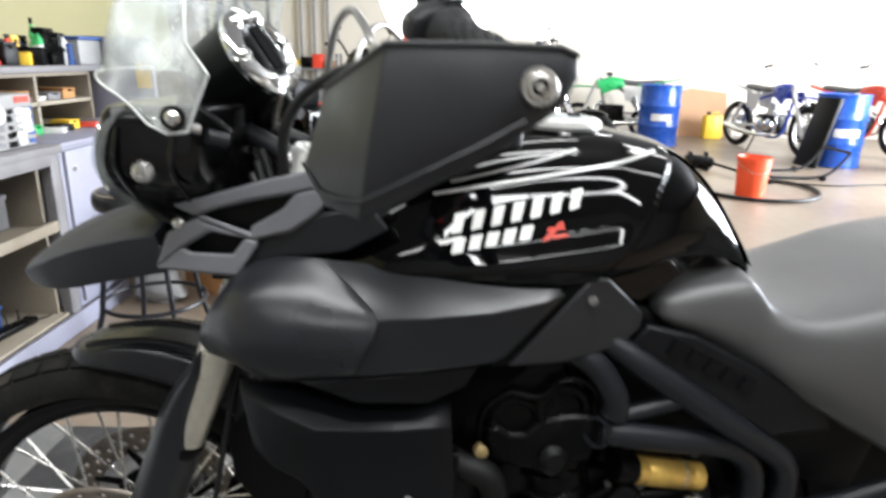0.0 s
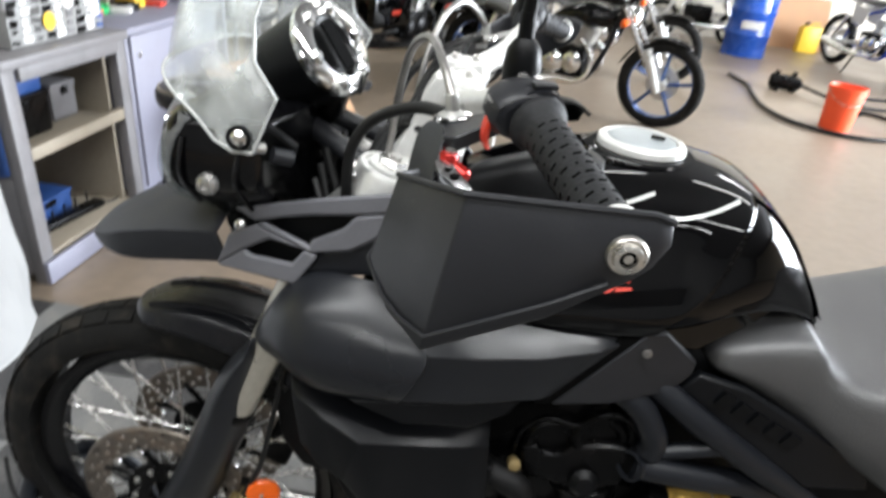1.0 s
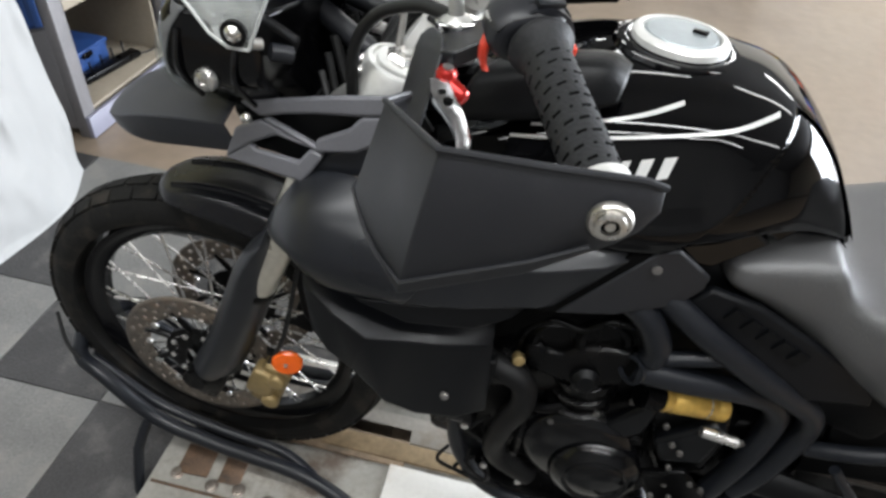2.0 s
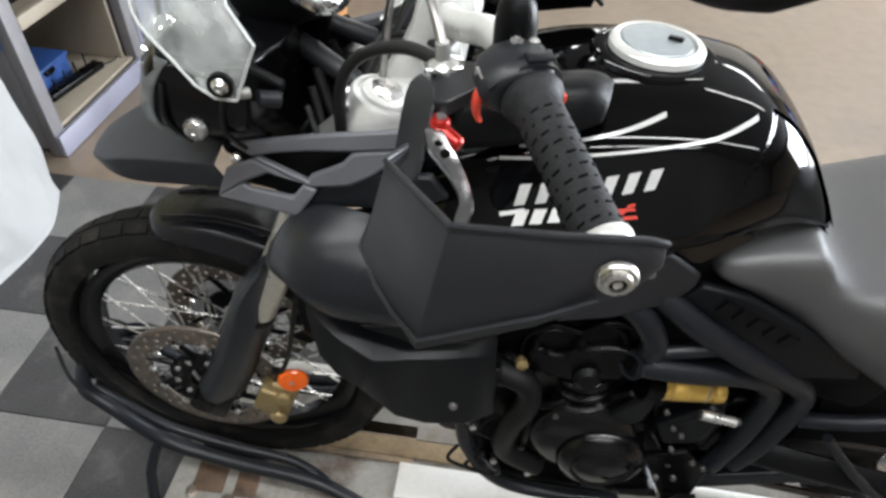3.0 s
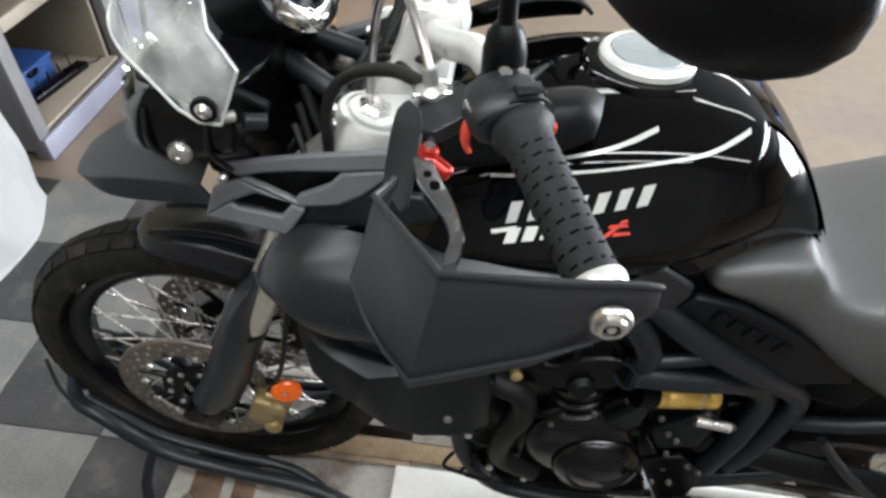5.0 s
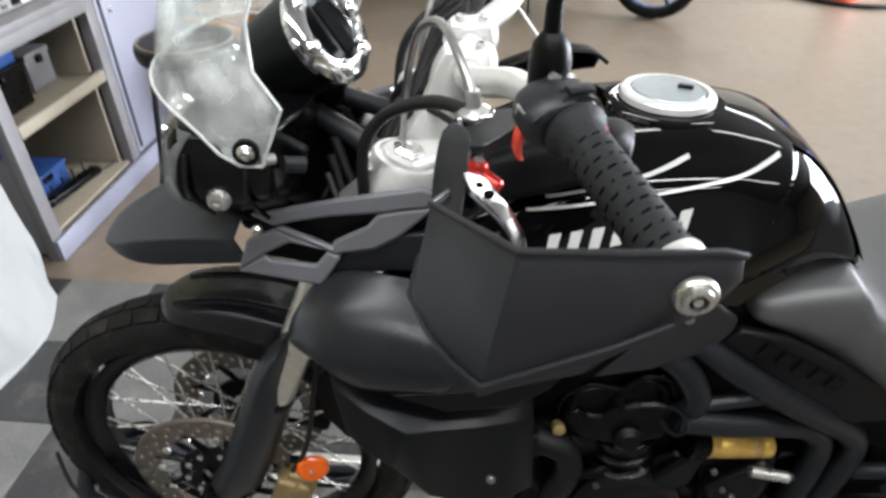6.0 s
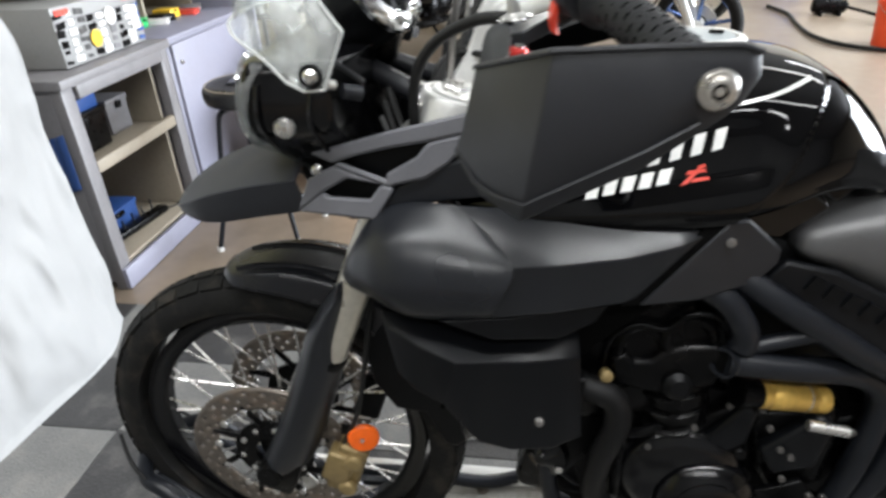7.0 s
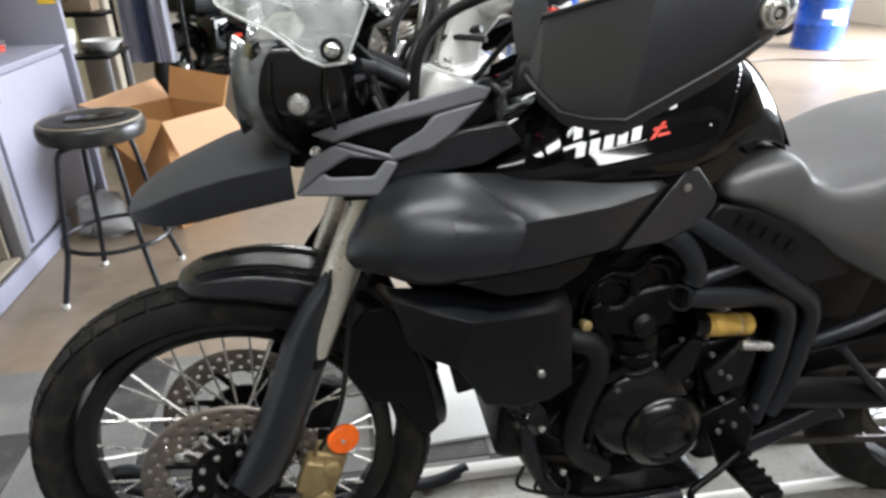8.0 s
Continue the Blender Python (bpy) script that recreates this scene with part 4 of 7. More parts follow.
sub("gearbox", box(B(), (0.80, 0, 0.52), (0.20, 0.22, 0.22), rot(0, 20, 0), 0.02), "engine", engine)
# cam cover: two arched bosses, side by side
for k, (x, z) in enumerate(((0.612, 0.722), (0.672, 0.742))):
    bm = B()
    lathe(bm, [(0.038, 0.0), (0.038, 0.012), (0.033, 0.017), (0.026, 0.017), (0.022, 0.010), (0.004, 0.010)], (x, -0.148, z), (0.1, -1, 0.1), 32)
    sub("cam_cover_boss", bm, "engine", engine)
bm = B()
slab(bm, [(x, -0.170, z) for x, z in ((0.572, 0.716), (0.590, 0.722), (0.606, 0.710), (0.626, 0.712), (0.640, 0.728), (0.660, 0.736), (0.688, 0.740), (0.712, 0.742), (0.722, 0.705), (0.712, 0.672), (0.640, 0.655), (0.580, 0.668))], (0, 0.03, 0))
sub("cam_cover", bm, "engine", engine, bevel=0.006)
sub("cam_cover_rim", tube(B(), [(0.565, -0.156, 0.69), (0.572, -0.160, 0.740), (0.603, -0.162, 0.766), (0.640, -0.163, 0.762), (0.668, -0.163, 0.786), (0.705, -0.160, 0.780), (0.724, -0.156, 0.740), (0.720, -0.153, 0.69)], 0.005, 10), "engine", engine)
bm = B()
lathe(bm, [(0.050, -0.08), (0.052, -0.02), (0.050, 0.02), (0.046, 0.06)], (0.672, -0.115, 0.625), (-0.14, -0.1, 1), 28)
sub("barrel", bm, "engine", engine, "black cylinder barrel", bevel=0.003)
for k in range(3):
    sub("barrel_band", lathe(B(), [(0.050, -0.004), (0.0545, -0.002), (0.0545, 0.002), (0.050, 0.004)], (0.674 - 0.004 * k, -0.117, 0.585 + 0.032 * k), (-0.14, -0.1, 1), 28), "engine", engine)
sub("plug_cap", lathe(B(), [(0.020, 0.0), (0.020, 0.010), (0.012, 0.018), (0.003, 0.018)], (0.662, -0.168, 0.675), (0.1, -1, 0.25), 20), "plastic", engine)
sub("coolant_union", lathe(B(), [(0.007, 0), (0.009, 0.004), (0.009, 0.016), (0.006, 0.018)], (0.566, -0.162, 0.684), (0.2, -1, 0.2), 16), "brass", engine, "brass coolant fitting")
bm = B()
lathe(bm, [(0.094, 0.0), (0.094, 0.014), (0.086, 0.026), (0.066, 0.034), (0.004, 0.036)], (0.690, -0.135, 0.482), (0, -1, 0.03), 44)
sub("alternator_cover", bm, "gloss_dim", engine, "round black alternator cover")
bm = B()
lathe(bm, [(0.074, 0.0), (0.074, 0.024), (0.068, 0.036), (0.052, 0.046), (0.046, 0.043), (0.040, 0.047), (0.015, 0.050), (0.003, 0.050)], (0.728, -0.145, 0.452), (0.05, -1, 0.06), 44)
sub("cover_dome", bm, "gloss_dim", engine)
for k in range(12):
    an = 2 * math.pi * k / 12
    sub("cover_lug", lathe(B(), [(0.012, 0), (0.012, 0.018), (0.009, 0.021), (0.002, 0.021)], (0.690 + 0.096 * math.cos(an), -0.132, 0.482 + 0.098 * math.sin(an)), (0, -1, 0), 12), "engine", engine)
for pts in (((0.716, 0.560), (0.764, 0.632), (0.784, 0.622), (0.778, 0.560), (0.752, 0.535)), ((0.796, 0.548), (0.866, 0.618), (0.888, 0.604), (0.878, 0.520), (0.820, 0.500))):
    bm = B()
    slab(bm, [(x, -0.158, z) for x, z in pts], (0, 0.03, 0))
    sub("case_gusset", bm, "plastic_low", engine, bevel=0.007)
for (x0, z0, x1, z1) in ((0.60, 0.56, 0.66, 0.585), (0.60, 0.42, 0.60, 0.53)):
    sub("case_rib", tube(B(), [(x0, -0.150, z0), ((x0 + x1) / 2, -0.158, (z0 + z1) / 2), (x1, -0.150, z1)], 0.008, 8), "engine", engine)
bm = B()
slab(bm, [(x, -0.138, z) for x, z in ((0.78, 0.60), (0.89, 0.62), (0.905, 0.56), (0.90, 0.47), (0.84, 0.43), (0.80, 0.50))], (0, 0.03, 0))
sub("sprocket_cover", bm, "engine", engine, bevel=0.008)
bm = B()
slab(bm, [(x, -0.146, z) for x, z in ((0.70, 0.585), (0.77, 0.63), (0.79, 0.61), (0.75, 0.54))], (0, 0.03, 0))
sub("engine_rib", bm, "engine", engine, bevel=0.006)
for k, (x, z, y) in enumerate(((0.640, 0.545, -0.158), (0.700, 0.588, -0.158), (0.742, 0.630, -0.154), (0.768, 0.638, -0.154), (0.785, 0.628, -0.154), (0.802, 0.592, -0.154), (0.822, 0.556, -0.158), (0.834, 0.500, -0.16), (0.841, 0.472, -0.195), (0.818, 0.457, -0.19), (0.882, 0.496, -0.185), (0.60, 0.43, -0.155), (0.835, 0.549, -0.165), (0.842, 0.452, -0.16), (0.905, 0.60, -0.16), (0.875, 0.475, -0.165))):
    sub("engine_bolt", lathe(B(), [(0.0050, 0), (0.0050, 0.005), (0.0042, 0.006), (0.0022, 0.006), (0.0022, 0.004)], (x, y, z), (0, -1, 0.25), 10), "bolt_dark", engine)
sub("coolant_hose", tube(B(), [(0.50, -0.15, 0.674), (0.54, -0.175, 0.668), (0.58, -0.182, 0.652), (0.588, -0.183, 0.602), (0.570, -0.178, 0.53), (0.569, -0.168, 0.44), (0.634, -0.152, 0.368)], 0.019, 14), "hose_black", engine, "black rubber coolant hose")
sub("exhaust_header", tube(B(), [(0.50, -0.05, 0.63), (0.475, -0.06, 0.52), (0.49, -0.06, 0.42), (0.54, -0.06, 0.34), (0.65, -0.05, 0.29)], 0.021, 14), "header", engine)
sub("exhaust_header", tube(B(), [(0.50, 0.05, 0.63), (0.475, 0.06, 0.52), (0.49, 0.06, 0.42), (0.54, 0.06, 0.34), (0.65, 0.05, 0.29)], 0.021, 14), "header", engine)
# bash plate
bm = B()
skin(bm, [[(0.475, -0.11, 0.50), (0.47, 0, 0.50), (0.475, 0.11, 0.50)], [(0.495, -0.13, 0.41), (0.485, 0, 0.40), (0.495, 0.13, 0.41)], [(0.55, -0.135, 0.31), (0.54, 0, 0.285), (0.55, 0.135, 0.31)], [(0.70, -0.13, 0.26), (0.70, 0, 0.24), (0.70, 0.13, 0.26)], [(0.88, -0.12, 0.26), (0.88, 0, 0.24), (0.88, 0.12, 0.26)]], 6, 4)
bpart("bash_plate", bm, "engine", "black bash plate under the engine", shell=0.005)
bpart("cradle_tube", tube(B(), [(0.50, -0.14, 0.60), (0.492, -0.145, 0.50), (0.515, -0.15, 0.38), (0.60, -0.15, 0.28), (0.80, -0.15, 0.27)], 0.014, 12), "frame", "black lower cradle tube")
# foot rest and gear lever
bm = B()
box(bm, (0.885, -0.215, 0.362), (0.05, 0.10, 0.018), rot(0, 0, 8), 0.004)
peg = bpart("foot_rest", bm, "engine", "black rider foot rest")
for k in range(5):
    sub("peg_tooth", box(B(), (0.885, -0.175 - k * 0.02, 0.374), (0.05, 0.006, 0.008), rot(0, 0, 8)), "engine", peg)
bpart("peg_hanger", slab(B(), [(x, -0.165, z) for x, z in ((0.80, 0.47), (0.86, 0.50), (0.91, 0.44), (0.905, 0.35), (0.86, 0.34), (0.83, 0.40))], (0, 0.012, 0)), "engine", bevel=0.003)
bpart("gear_lever", tube(B(), [(0.87, -0.19, 0.40), (0.83, -0.20, 0.375), (0.78, -0.21, 0.345), (0.765, -0.24, 0.347)], 0.007, 10), "engine", "black gear lever")
# air box, rear shock, swingarm, rear wheel
bpart("air_box", box(B(), (0.93, 0, 0.73), (0.42, 0.21, 0.20), rot(0, 14, 0), 0.02), "plastic", "black air box under the seat")
bm = B()
for k in range(9):
    lathe(bm, [(0.043 + 0.007 * math.cos(a), 0.007 * math.sin(a)) for a in [2 * math.pi * q / 6 for q in range(6)]], (0.93 + 0.012 * k, 0, 0.42 + 0.022 * k), (0.45, 0, 1), 18, closed=True)
bpart("rear_shock", tube(bm, [(0.91, 0, 0.38), (1.04, 0, 0.66)], 0.022, 12, 1), "engine", "black coil-over rear shock")
bpart("pivot_plate", slab(B(), [(x, -0.100, z) for x, z in ((0.90, 0.56), (0.985, 0.585), (1.05, 0.52), (1.06, 0.40), (1.0, 0.31), (0.92, 0.29), (0.88, 0.40))], (0, 0.24, 0)), "engine", "black frame pivot plate", bevel=0.008)
for s in (-1, 1):
    bm = B()
    skin(bm, [[(x, s * y0, z - h), (x, s * (y0 + 0.022), z), (x, s * y0, z + h), (x, s * (y0 - 0.022), z)] for x, y0, z, h in ((0.95, 0.115, 0.46, 0.035), (1.10, 0.135, 0.455, 0.036), (1.30, 0.145, 0.43, 0.034), (1.56, 0.150, 0.375, 0.032))], 4, 4, closed=True, caps=True)
    bpart("swingarm", bm, "plastic", "black swingarm")
bpart("chain_guard", slab(B(), [(x, -0.10, z) for x, z in ((0.98, 0.52), (1.25, 0.56), (1.50, 0.50), (1.50, 0.47), (1.25, 0.51), (1.0, 0.47))], (0, 0.03, 0)), "plastic", "black chain guard", bevel=0.004)
bm = B()
for z0, z1 in ((0.505, 0.452), (0.345, 0.245)):
    tube(bm, [(0.88, -0.085, z0 - 0.02), (1.50, -0.085, z1)], 0.0075, 6, 1)
bpart("chain", bm, "header", "dark oily drive chain")
bpart("stand_lug", slab(B(), [(x, -0.118, z) for x, z in ((0.925, 0.345), (1.00, 0.372), (1.085, 0.412), (1.125, 0.404), (1.15, 0.372), (1.10, 0.372), (1.02, 0.338), (0.935, 0.300))], (0, 0.03, 0)), "frame", "black stand lug", bevel=0.006)
bpart("silencer_pipe", tube(B(), [(0.62, 0.02, 0.285), (0.80, 0.06, 0.275), (1.0, 0.12, 0.31), (1.15, 0.16, 0.42)], 0.026, 14), "engine")
bpart("centre_frame", box(B(), (0.93, 0, 0.36), (0.16, 0.20, 0.14), None, 0.02), "engine")
wheel((1.485, 0, 0.365), 0.327, 0.064, 32, "rear_wheel")
bpart("side_stand", tube(B(), [(0.93, -0.16, 0.30), (1.02, -0.20, 0.18), (1.10, -0.27, 0.018)], 0.011, 10, 1), "engine", "black side stand")

# clutter ahead of the engine: horn, unions, clips and wires
rnd = random.Random(5)
bpart("horn", lathe(B(), [(0.034, 0), (0.036, 0.006), (0.036, 0.016), (0.020, 0.022), (0.008, 0.034), (0.003, 0.034)], (0.500, -0.135, 0.500), (-0.5, -0.8, 0.1), 24), "gloss_dim", "black round horn")
for k in range(9):
    x, z = 0.49 + rnd.random() * 0.08, 0.36 + rnd.random() * 0.16
    bpart("wire", tube(B(), [(x, -0.15, z), (x + 0.03 * rnd.uniform(-1, 1), -0.165, z - 0.03), (x + 0.03 * rnd.uniform(-1, 1) + 0.03, -0.158, z - 0.07)], 0.0035, 8), "hose_black", "thin black wire" if k == 0 else "")
for k, (x, z) in enumerate(((0.512, 0.488), (0.556, 0.385), (0.62, 0.36))):
    bpart("hose_clip", lathe(B(), [(0.006, 0), (0.006, 0.006), (0.003, 0.007)], (x, -0.163, z), (0.1, -1, 0.2), 10), "steel")
# dark blockers added between the frame and the rear wheel to hide the bright deck
bpart("seat_blocker", box(B(), (1.27, 0, 0.665), (0.46, 0.17, 0.20), rot(0, -16, 0), 0.02), "plastic", "black box added under the seat to block the view through")
bpart("wheel_blocker", box(B(), (1.10, 0, 0.46), (0.16, 0.14, 0.30), rot(0, 6, 0), 0.02), "plastic", "black box added ahead of the rear wheel to hide the deck")

# ---- handlebar and controls ----
half_bar = [(0.571, 0.436, 1.161), (0.517, 0.318, 1.193), (0.499, 0.240, 1.184), (0.489, 0.198, 1.174), (0.474, 0.146, 1.161), (0.448, 0.112, 1.148), (0.432, 0.084, 1.141), (0.428, 0.05, 1.140)]
bar_pts = [(x, -y, z) for x, y, z in half_bar] + list(reversed(half_bar))
bar = bpart("handlebar", tube(B(), bar_pts, 0.0145, 16, 6, radii=(0.0112, 0.0112, 0.0120, 0.0135, 0.0150, 0.0155, 0.0155, 0.0155, 0.0155, 0.0155, 0.0155, 0.0150, 0.0135, 0.0120, 0.0112, 0.0112)), "silver", "silver tapered handlebar")
clamps = []
for y in (-0.05, 0.05):
    bm = B()
    skin(bm, [[(x0 - a, y - b, z), (x0 + a, y - b, z), (x0 + a, y + b, z), (x0 - a, y + b, z)] for x0, z, a, b in ((0.385, 1.062, 0.030, 0.026), (0.398, 1.092, 0.024, 0.020), (0.415, 1.120, 0.028, 0.021), (0.424, 1.142, 0.031, 0.022), (0.428, 1.164, 0.024, 0.020))], 3, 3, closed=True, caps=True)
    lathe(bm, [(0.020, -0.024), (0.025, -0.020), (0.025, 0.020), (0.020, 0.024)], (0.428, y, 1.140), (0, 1, 0), 24)
    clamps.append(bpart("bar_clamp", bm, "silver", "silver cast handlebar riser", bevel=0.002))
for y in (-0.05, 0.05):
    for dx in (-0.014, 0.014):
        sub("clamp_bolt", lathe(B(), [(0.0065, 0), (0.0065, 0.006), (0.0038, 0.006), (0.0038, 0.002)], (0.428 + dx, y, 1.164), (0.1, 0, 1), 12), "steel", clamps[0 if y < 0 else 1])
# top yoke: a rounded casting with a clamp round each fork leg
bm = B()
slab(bm, [(x, y, 1.030 + 0.10 * (x - 0.33)) for x, y in ((0.335, -0.130), (0.375, -0.140), (0.405, -0.115), (0.418, -0.062), (0.440, -0.046), (0.440, 0.046), (0.418, 0.062), (0.405, 0.115), (0.375, 0.140), (0.335, 0.130), (0.338, 0.060), (0.350, 0.035), (0.350, -0.035), (0.338, -0.060))], (0.006, 0, 0.030))
yoke = bpart("top_yoke", bm, "silver", "silver cast top yoke", bevel=0.008)
sub("stem_nut", lathe(B(), [(0.022, 0), (0.022, 0.014), (0.012, 0.016)], (0.385, 0, 1.064), (0.3, 0, 1), 8), "steel", yoke)
for s in (-1, 1):
    sub("fork_clamp", lathe(B(), [(0.040, -0.03), (0.041, 0.012), (0.038, 0.017), (0.033, 0.018), (0.032, 0.014), (0.029, 0.014), (0.028, 0.020), (0.010, 0.021), (0.009, 0.017), (0.003, 0.017)], (0.362, s * 0.112, 1.045), (0.30, 0, 1), 32), "silver", yoke)
    for k in range(2):
        sub("pinch_bolt", lathe(B(), [(0.007, 0), (0.007, 0.006), (0.003, 0.006)], (0.322 + 0.006 * k, s * (0.098 + 0.030 * k), 1.050), (-1, 0, 0.2), 10), "steel", yoke)
bm = B()
z = 0.90
slab(bm, [(fork_x(z) - 0.04, -0.14, z), (fork_x(z) + 0.04, -0.14, z), (fork_x(z) + 0.06, 0, z), (fork_x(z) + 0.04, 0.14, z), (fork_x(z) - 0.04, 0.14, z)], (0.015, 0, 0.036))
bpart("lower_yoke", bm, "engine", "black lower yoke", bevel=0.005)
bpart("steering_head", tube(B(), [(0.32, 0, 0.90), (0.40, 0, 1.07)], 0.034, 20, 1), "frame", "black steering head")
for s in (-1, 1):
    bpart("head_rail", tube(B(), [(0.37, s * 0.04, 1.01), (0.46, s * 0.09, 0.97), (0.60, s * 0.155, 0.87)], 0.02, 12), "frame")
    bpart("cowl_stay", tube(B(), [(0.244, s * 0.034, 1.075), (0.338, s * 0.064, 1.032)], 0.0135, 14, 1), "plastic_guard", "dark grey tubular cowl stay")

for s in (-1, 1):
    a, b = Vector((0.517, s * 0.318, 1.193)), Vector((0.571, s * 0.436, 1.161))
    d = (b - a).normalized()
    L = (b - a).length
    bm = B()
    lathe(bm, [(0.017, -0.004), (0.0225, -0.003), (0.0238, 0.001), (0.0232, 0.004), (0.0192, 0.008), (0.0178, 0.018), (0.0174, L * 0.5), (0.0174, L - 0.010), (0.0188, L - 0.006), (0.0192, L - 0.003), (0.0180, L), (0.012, L + 0.001)], a, d, 32)
    grip = bpart("grip", bm, "grip", "black rubber handlebar grip with short grooves")
    u = d.orthogonal().normalized()
    v = d.cross(u)
    bm = B()
    for i in range(10):
        for j in range(11):
            ang = 2 * math.pi * (j + 0.5 * (i % 2)) / 11
            n = math.cos(ang) * u + math.sin(ang) * v
            w = d.cross(n)
            c = a + d * (0.024 + i * (L - 0.040) / 9.0) + n * 0.01745
            m = Matrix((w + d * 0.12, d, n)).transposed()
            box(bm, c, ((0.0062 if (i + j) % 3 else 0.0020), 0.0015, 0.0010), m)
    sub("grip_groove", bm, "dark", grip, flat=True)
    sub("bar_end", lathe(B(), [(0.0150, -0.010), (0.0190, -0.009), (0.0196, -0.007), (0.0196, -0.003), (0.0185, 0.001), (0.012, 0.003)], b, d, 28), "silver", grip, "bright steel bar end")
    # switch gear
    up = Vector((0, 0, 1))
    front = up.cross(d).normalized()
    if front.x > 0:
        front = -front
    up = (up - d * up.dot(d)).normalized()
    def at(t, f, h):
        return a + d * t + front * f + up * h
    POD = [(0.036, 0.010), (0.024, 0.020), (0.006, 0.0245), (-0.014, 0.0225), (-0.0235, 0.008), (-0.0225, -0.010), (-0.010, -0.022), (0.012, -0.022), (0.030, -0.014), (0.037, -0.003)]
    bm = B()
    skin(bm, [[at(t, f * k + o, h * k) for f, h in POD] for t, k, o in ((-0.046, 0.62, 0.002), (-0.043, 0.74, 0.002), (-0.030, 0.98, 0.0), (-0.014, 1.0, 0.0), (-0.006, 0.92, 0.0), (-0.003, 0.84, 0.0))], 1, 1, closed=True, caps=True)
    sw = bpart("switch_housing", bm, "plastic_guard", "black switch housing beside the grip", bevel=0.003)
    for t, r in ((-0.017, 0.0262), (-0.008, 0.0252)):
        sub("housing_ridge", lathe(B(), [(r - 0.004, -0.003), (r, -0.0015), (r, 0.0015), (r - 0.004, 0.003)], at(t, -0.001, 0.0), d, 32), "plastic_grey", sw)
    m = Matrix((d, -front, up)).transposed()
    sub("switch_tile", box(B(), at(-0.013, -0.004, 0.0262), (0.010, 0.020, 0.004), m, 0.001), "plastic_grey", sw)
    sub("switch_screw", lathe(B(), [(0.005, 0), (0.005, 0.003), (0.002, 0.003)], at(-0.036, 0.004, 0.0195), up, 10), "steel", sw)
    sub("switch_screw", lathe(B(), [(0.004, 0), (0.004, 0.003), (0.002, 0.003)], at(-0.036, -0.010, 0.018), up, 10), "steel", sw)
    if s < 0:
        bm = B()
        skin(bm, [[at(t0 - 0.004, f, h), at(t0 + 0.004, f, h), at(t0 + 0.004, f - 0.005, h - 0.001), at(t0 - 0.004, f - 0.005, h - 0.001)] for t0, f, h in ((-0.020, 0.034, -0.004), (-0.018, 0.037, -0.012), (-0.017, 0.0365, -0.024), (-0.016, 0.034, -0.030))], 2, 2, closed=True, caps=True)
        sub("pass_switch", bm, "redplastic", sw, "red thumb switch")
        sub("horn_button", box(B(), at(-0.004, -0.0255, -0.006), (0.010, 0.007, 0.009), m, 0.002), "redplastic", sw)
        for k in range(4):
            sub("switch_tick", box(B(), at(-0.026 + 0.0034 * k, 0.0352 - 0.0002 * k, 0.006), (0.0012, 0.0016, 0.009), m), "paper", sw)
    sub("switch_wire", tube(B(), [at(-0.03, 0.0, -0.02), at(-0.03, 0.0, -0.02) + Vector((-0.05, -s * 0.05, -0.03)), (0.40, s * 0.12, 1.05), (0.38, s * 0.05, 1.0)], 0.004, 8), "hose", sw)
    # perch, lever
    bm = B()
    slab(bm, [(x, s * y, z) for x, y, z in ((0.434, 0.250, 1.146), (0.430, 0.228, 1.146), (0.448, 0.212, 1.148), (0.478, 0.232, 1.160), (0.508, 0.245, 1.178), (0.510, 0.272, 1.178), (0.474, 0.276, 1.160), (0.452, 0.288, 1.150), (0.440, 0.284, 1.148))], (0.0, 0, 0.014))
    lathe(bm, [(0.017, -0.012), (0.0195, -0.010), (0.0195, 0.010), (0.017, 0.012)], (0.500, s * 0.258, 1.190), d, 22)
    perch = bpart("lever_perch", bm, "plastic_grey", "black lever perch", bevel=0.003)
    bm = B()
    lathe(bm, [(0.0075, -0.010), (0.009, -0.007), (0.009, 0.007), (0.007, 0.010)], (0.447, s * 0.291, 1.142), (0.15, 0, 1), 20)
    lathe(bm, [(0.006, 0), (0.0068, 0.003), (0.0068, 0.018), (0.005, 0.020)], (0.450, s * 0.293, 1.141), (0.80, s * 0.42, -0.35), 16)
    sub("lever_pivot", bm, "red", perch, "red anodised adjuster")
    sub("pivot_bolt", lathe(B(), [(0.0045, 0), (0.0045, 0.002), (0.002, 0.002)], (0.4486, s * 0.291, 1.152), (0.15, 0, 1), 10), "steel", perch)
    bm = B()
    skin(bm, [[(x - w * 0.5, s * y, zz + 0.003), (x + w * 0.5, s * (y - 0.002), zz + 0.004), (x + w * 0.5, s * (y - 0.002), zz - 0.004), (x - w * 0.5, s * y, zz - 0.003)] for x, y, zz, w in ((0.444, 0.300, 1.143, 0.014), (0.452, 0.322, 1.141, 0.017), (0.462, 0.338, 1.140, 0.014), (0.473, 0.358, 1.138, 0.010), (0.479, 0.378, 1.137, 0.009), (0.478, 0.392, 1.135, 0.010), (0.477, 0.402, 1.133, 0.008))], 4, 2, closed=True, caps=True)
    lever = bpart("lever", bm, "leveralloy", "polished alloy clutch lever" if s < 0 else "polished alloy brake lever")
    for (x, y, r) in ((0.4505, 0.317, 0.0032), (0.4575, 0.329, 0.0040)):
        sub("lever_hole", lathe(B(), [(r, 0), (r, 0.0012)], (x, s * y, 1.1446), (0, 0, 1), 14), "dark", lever)
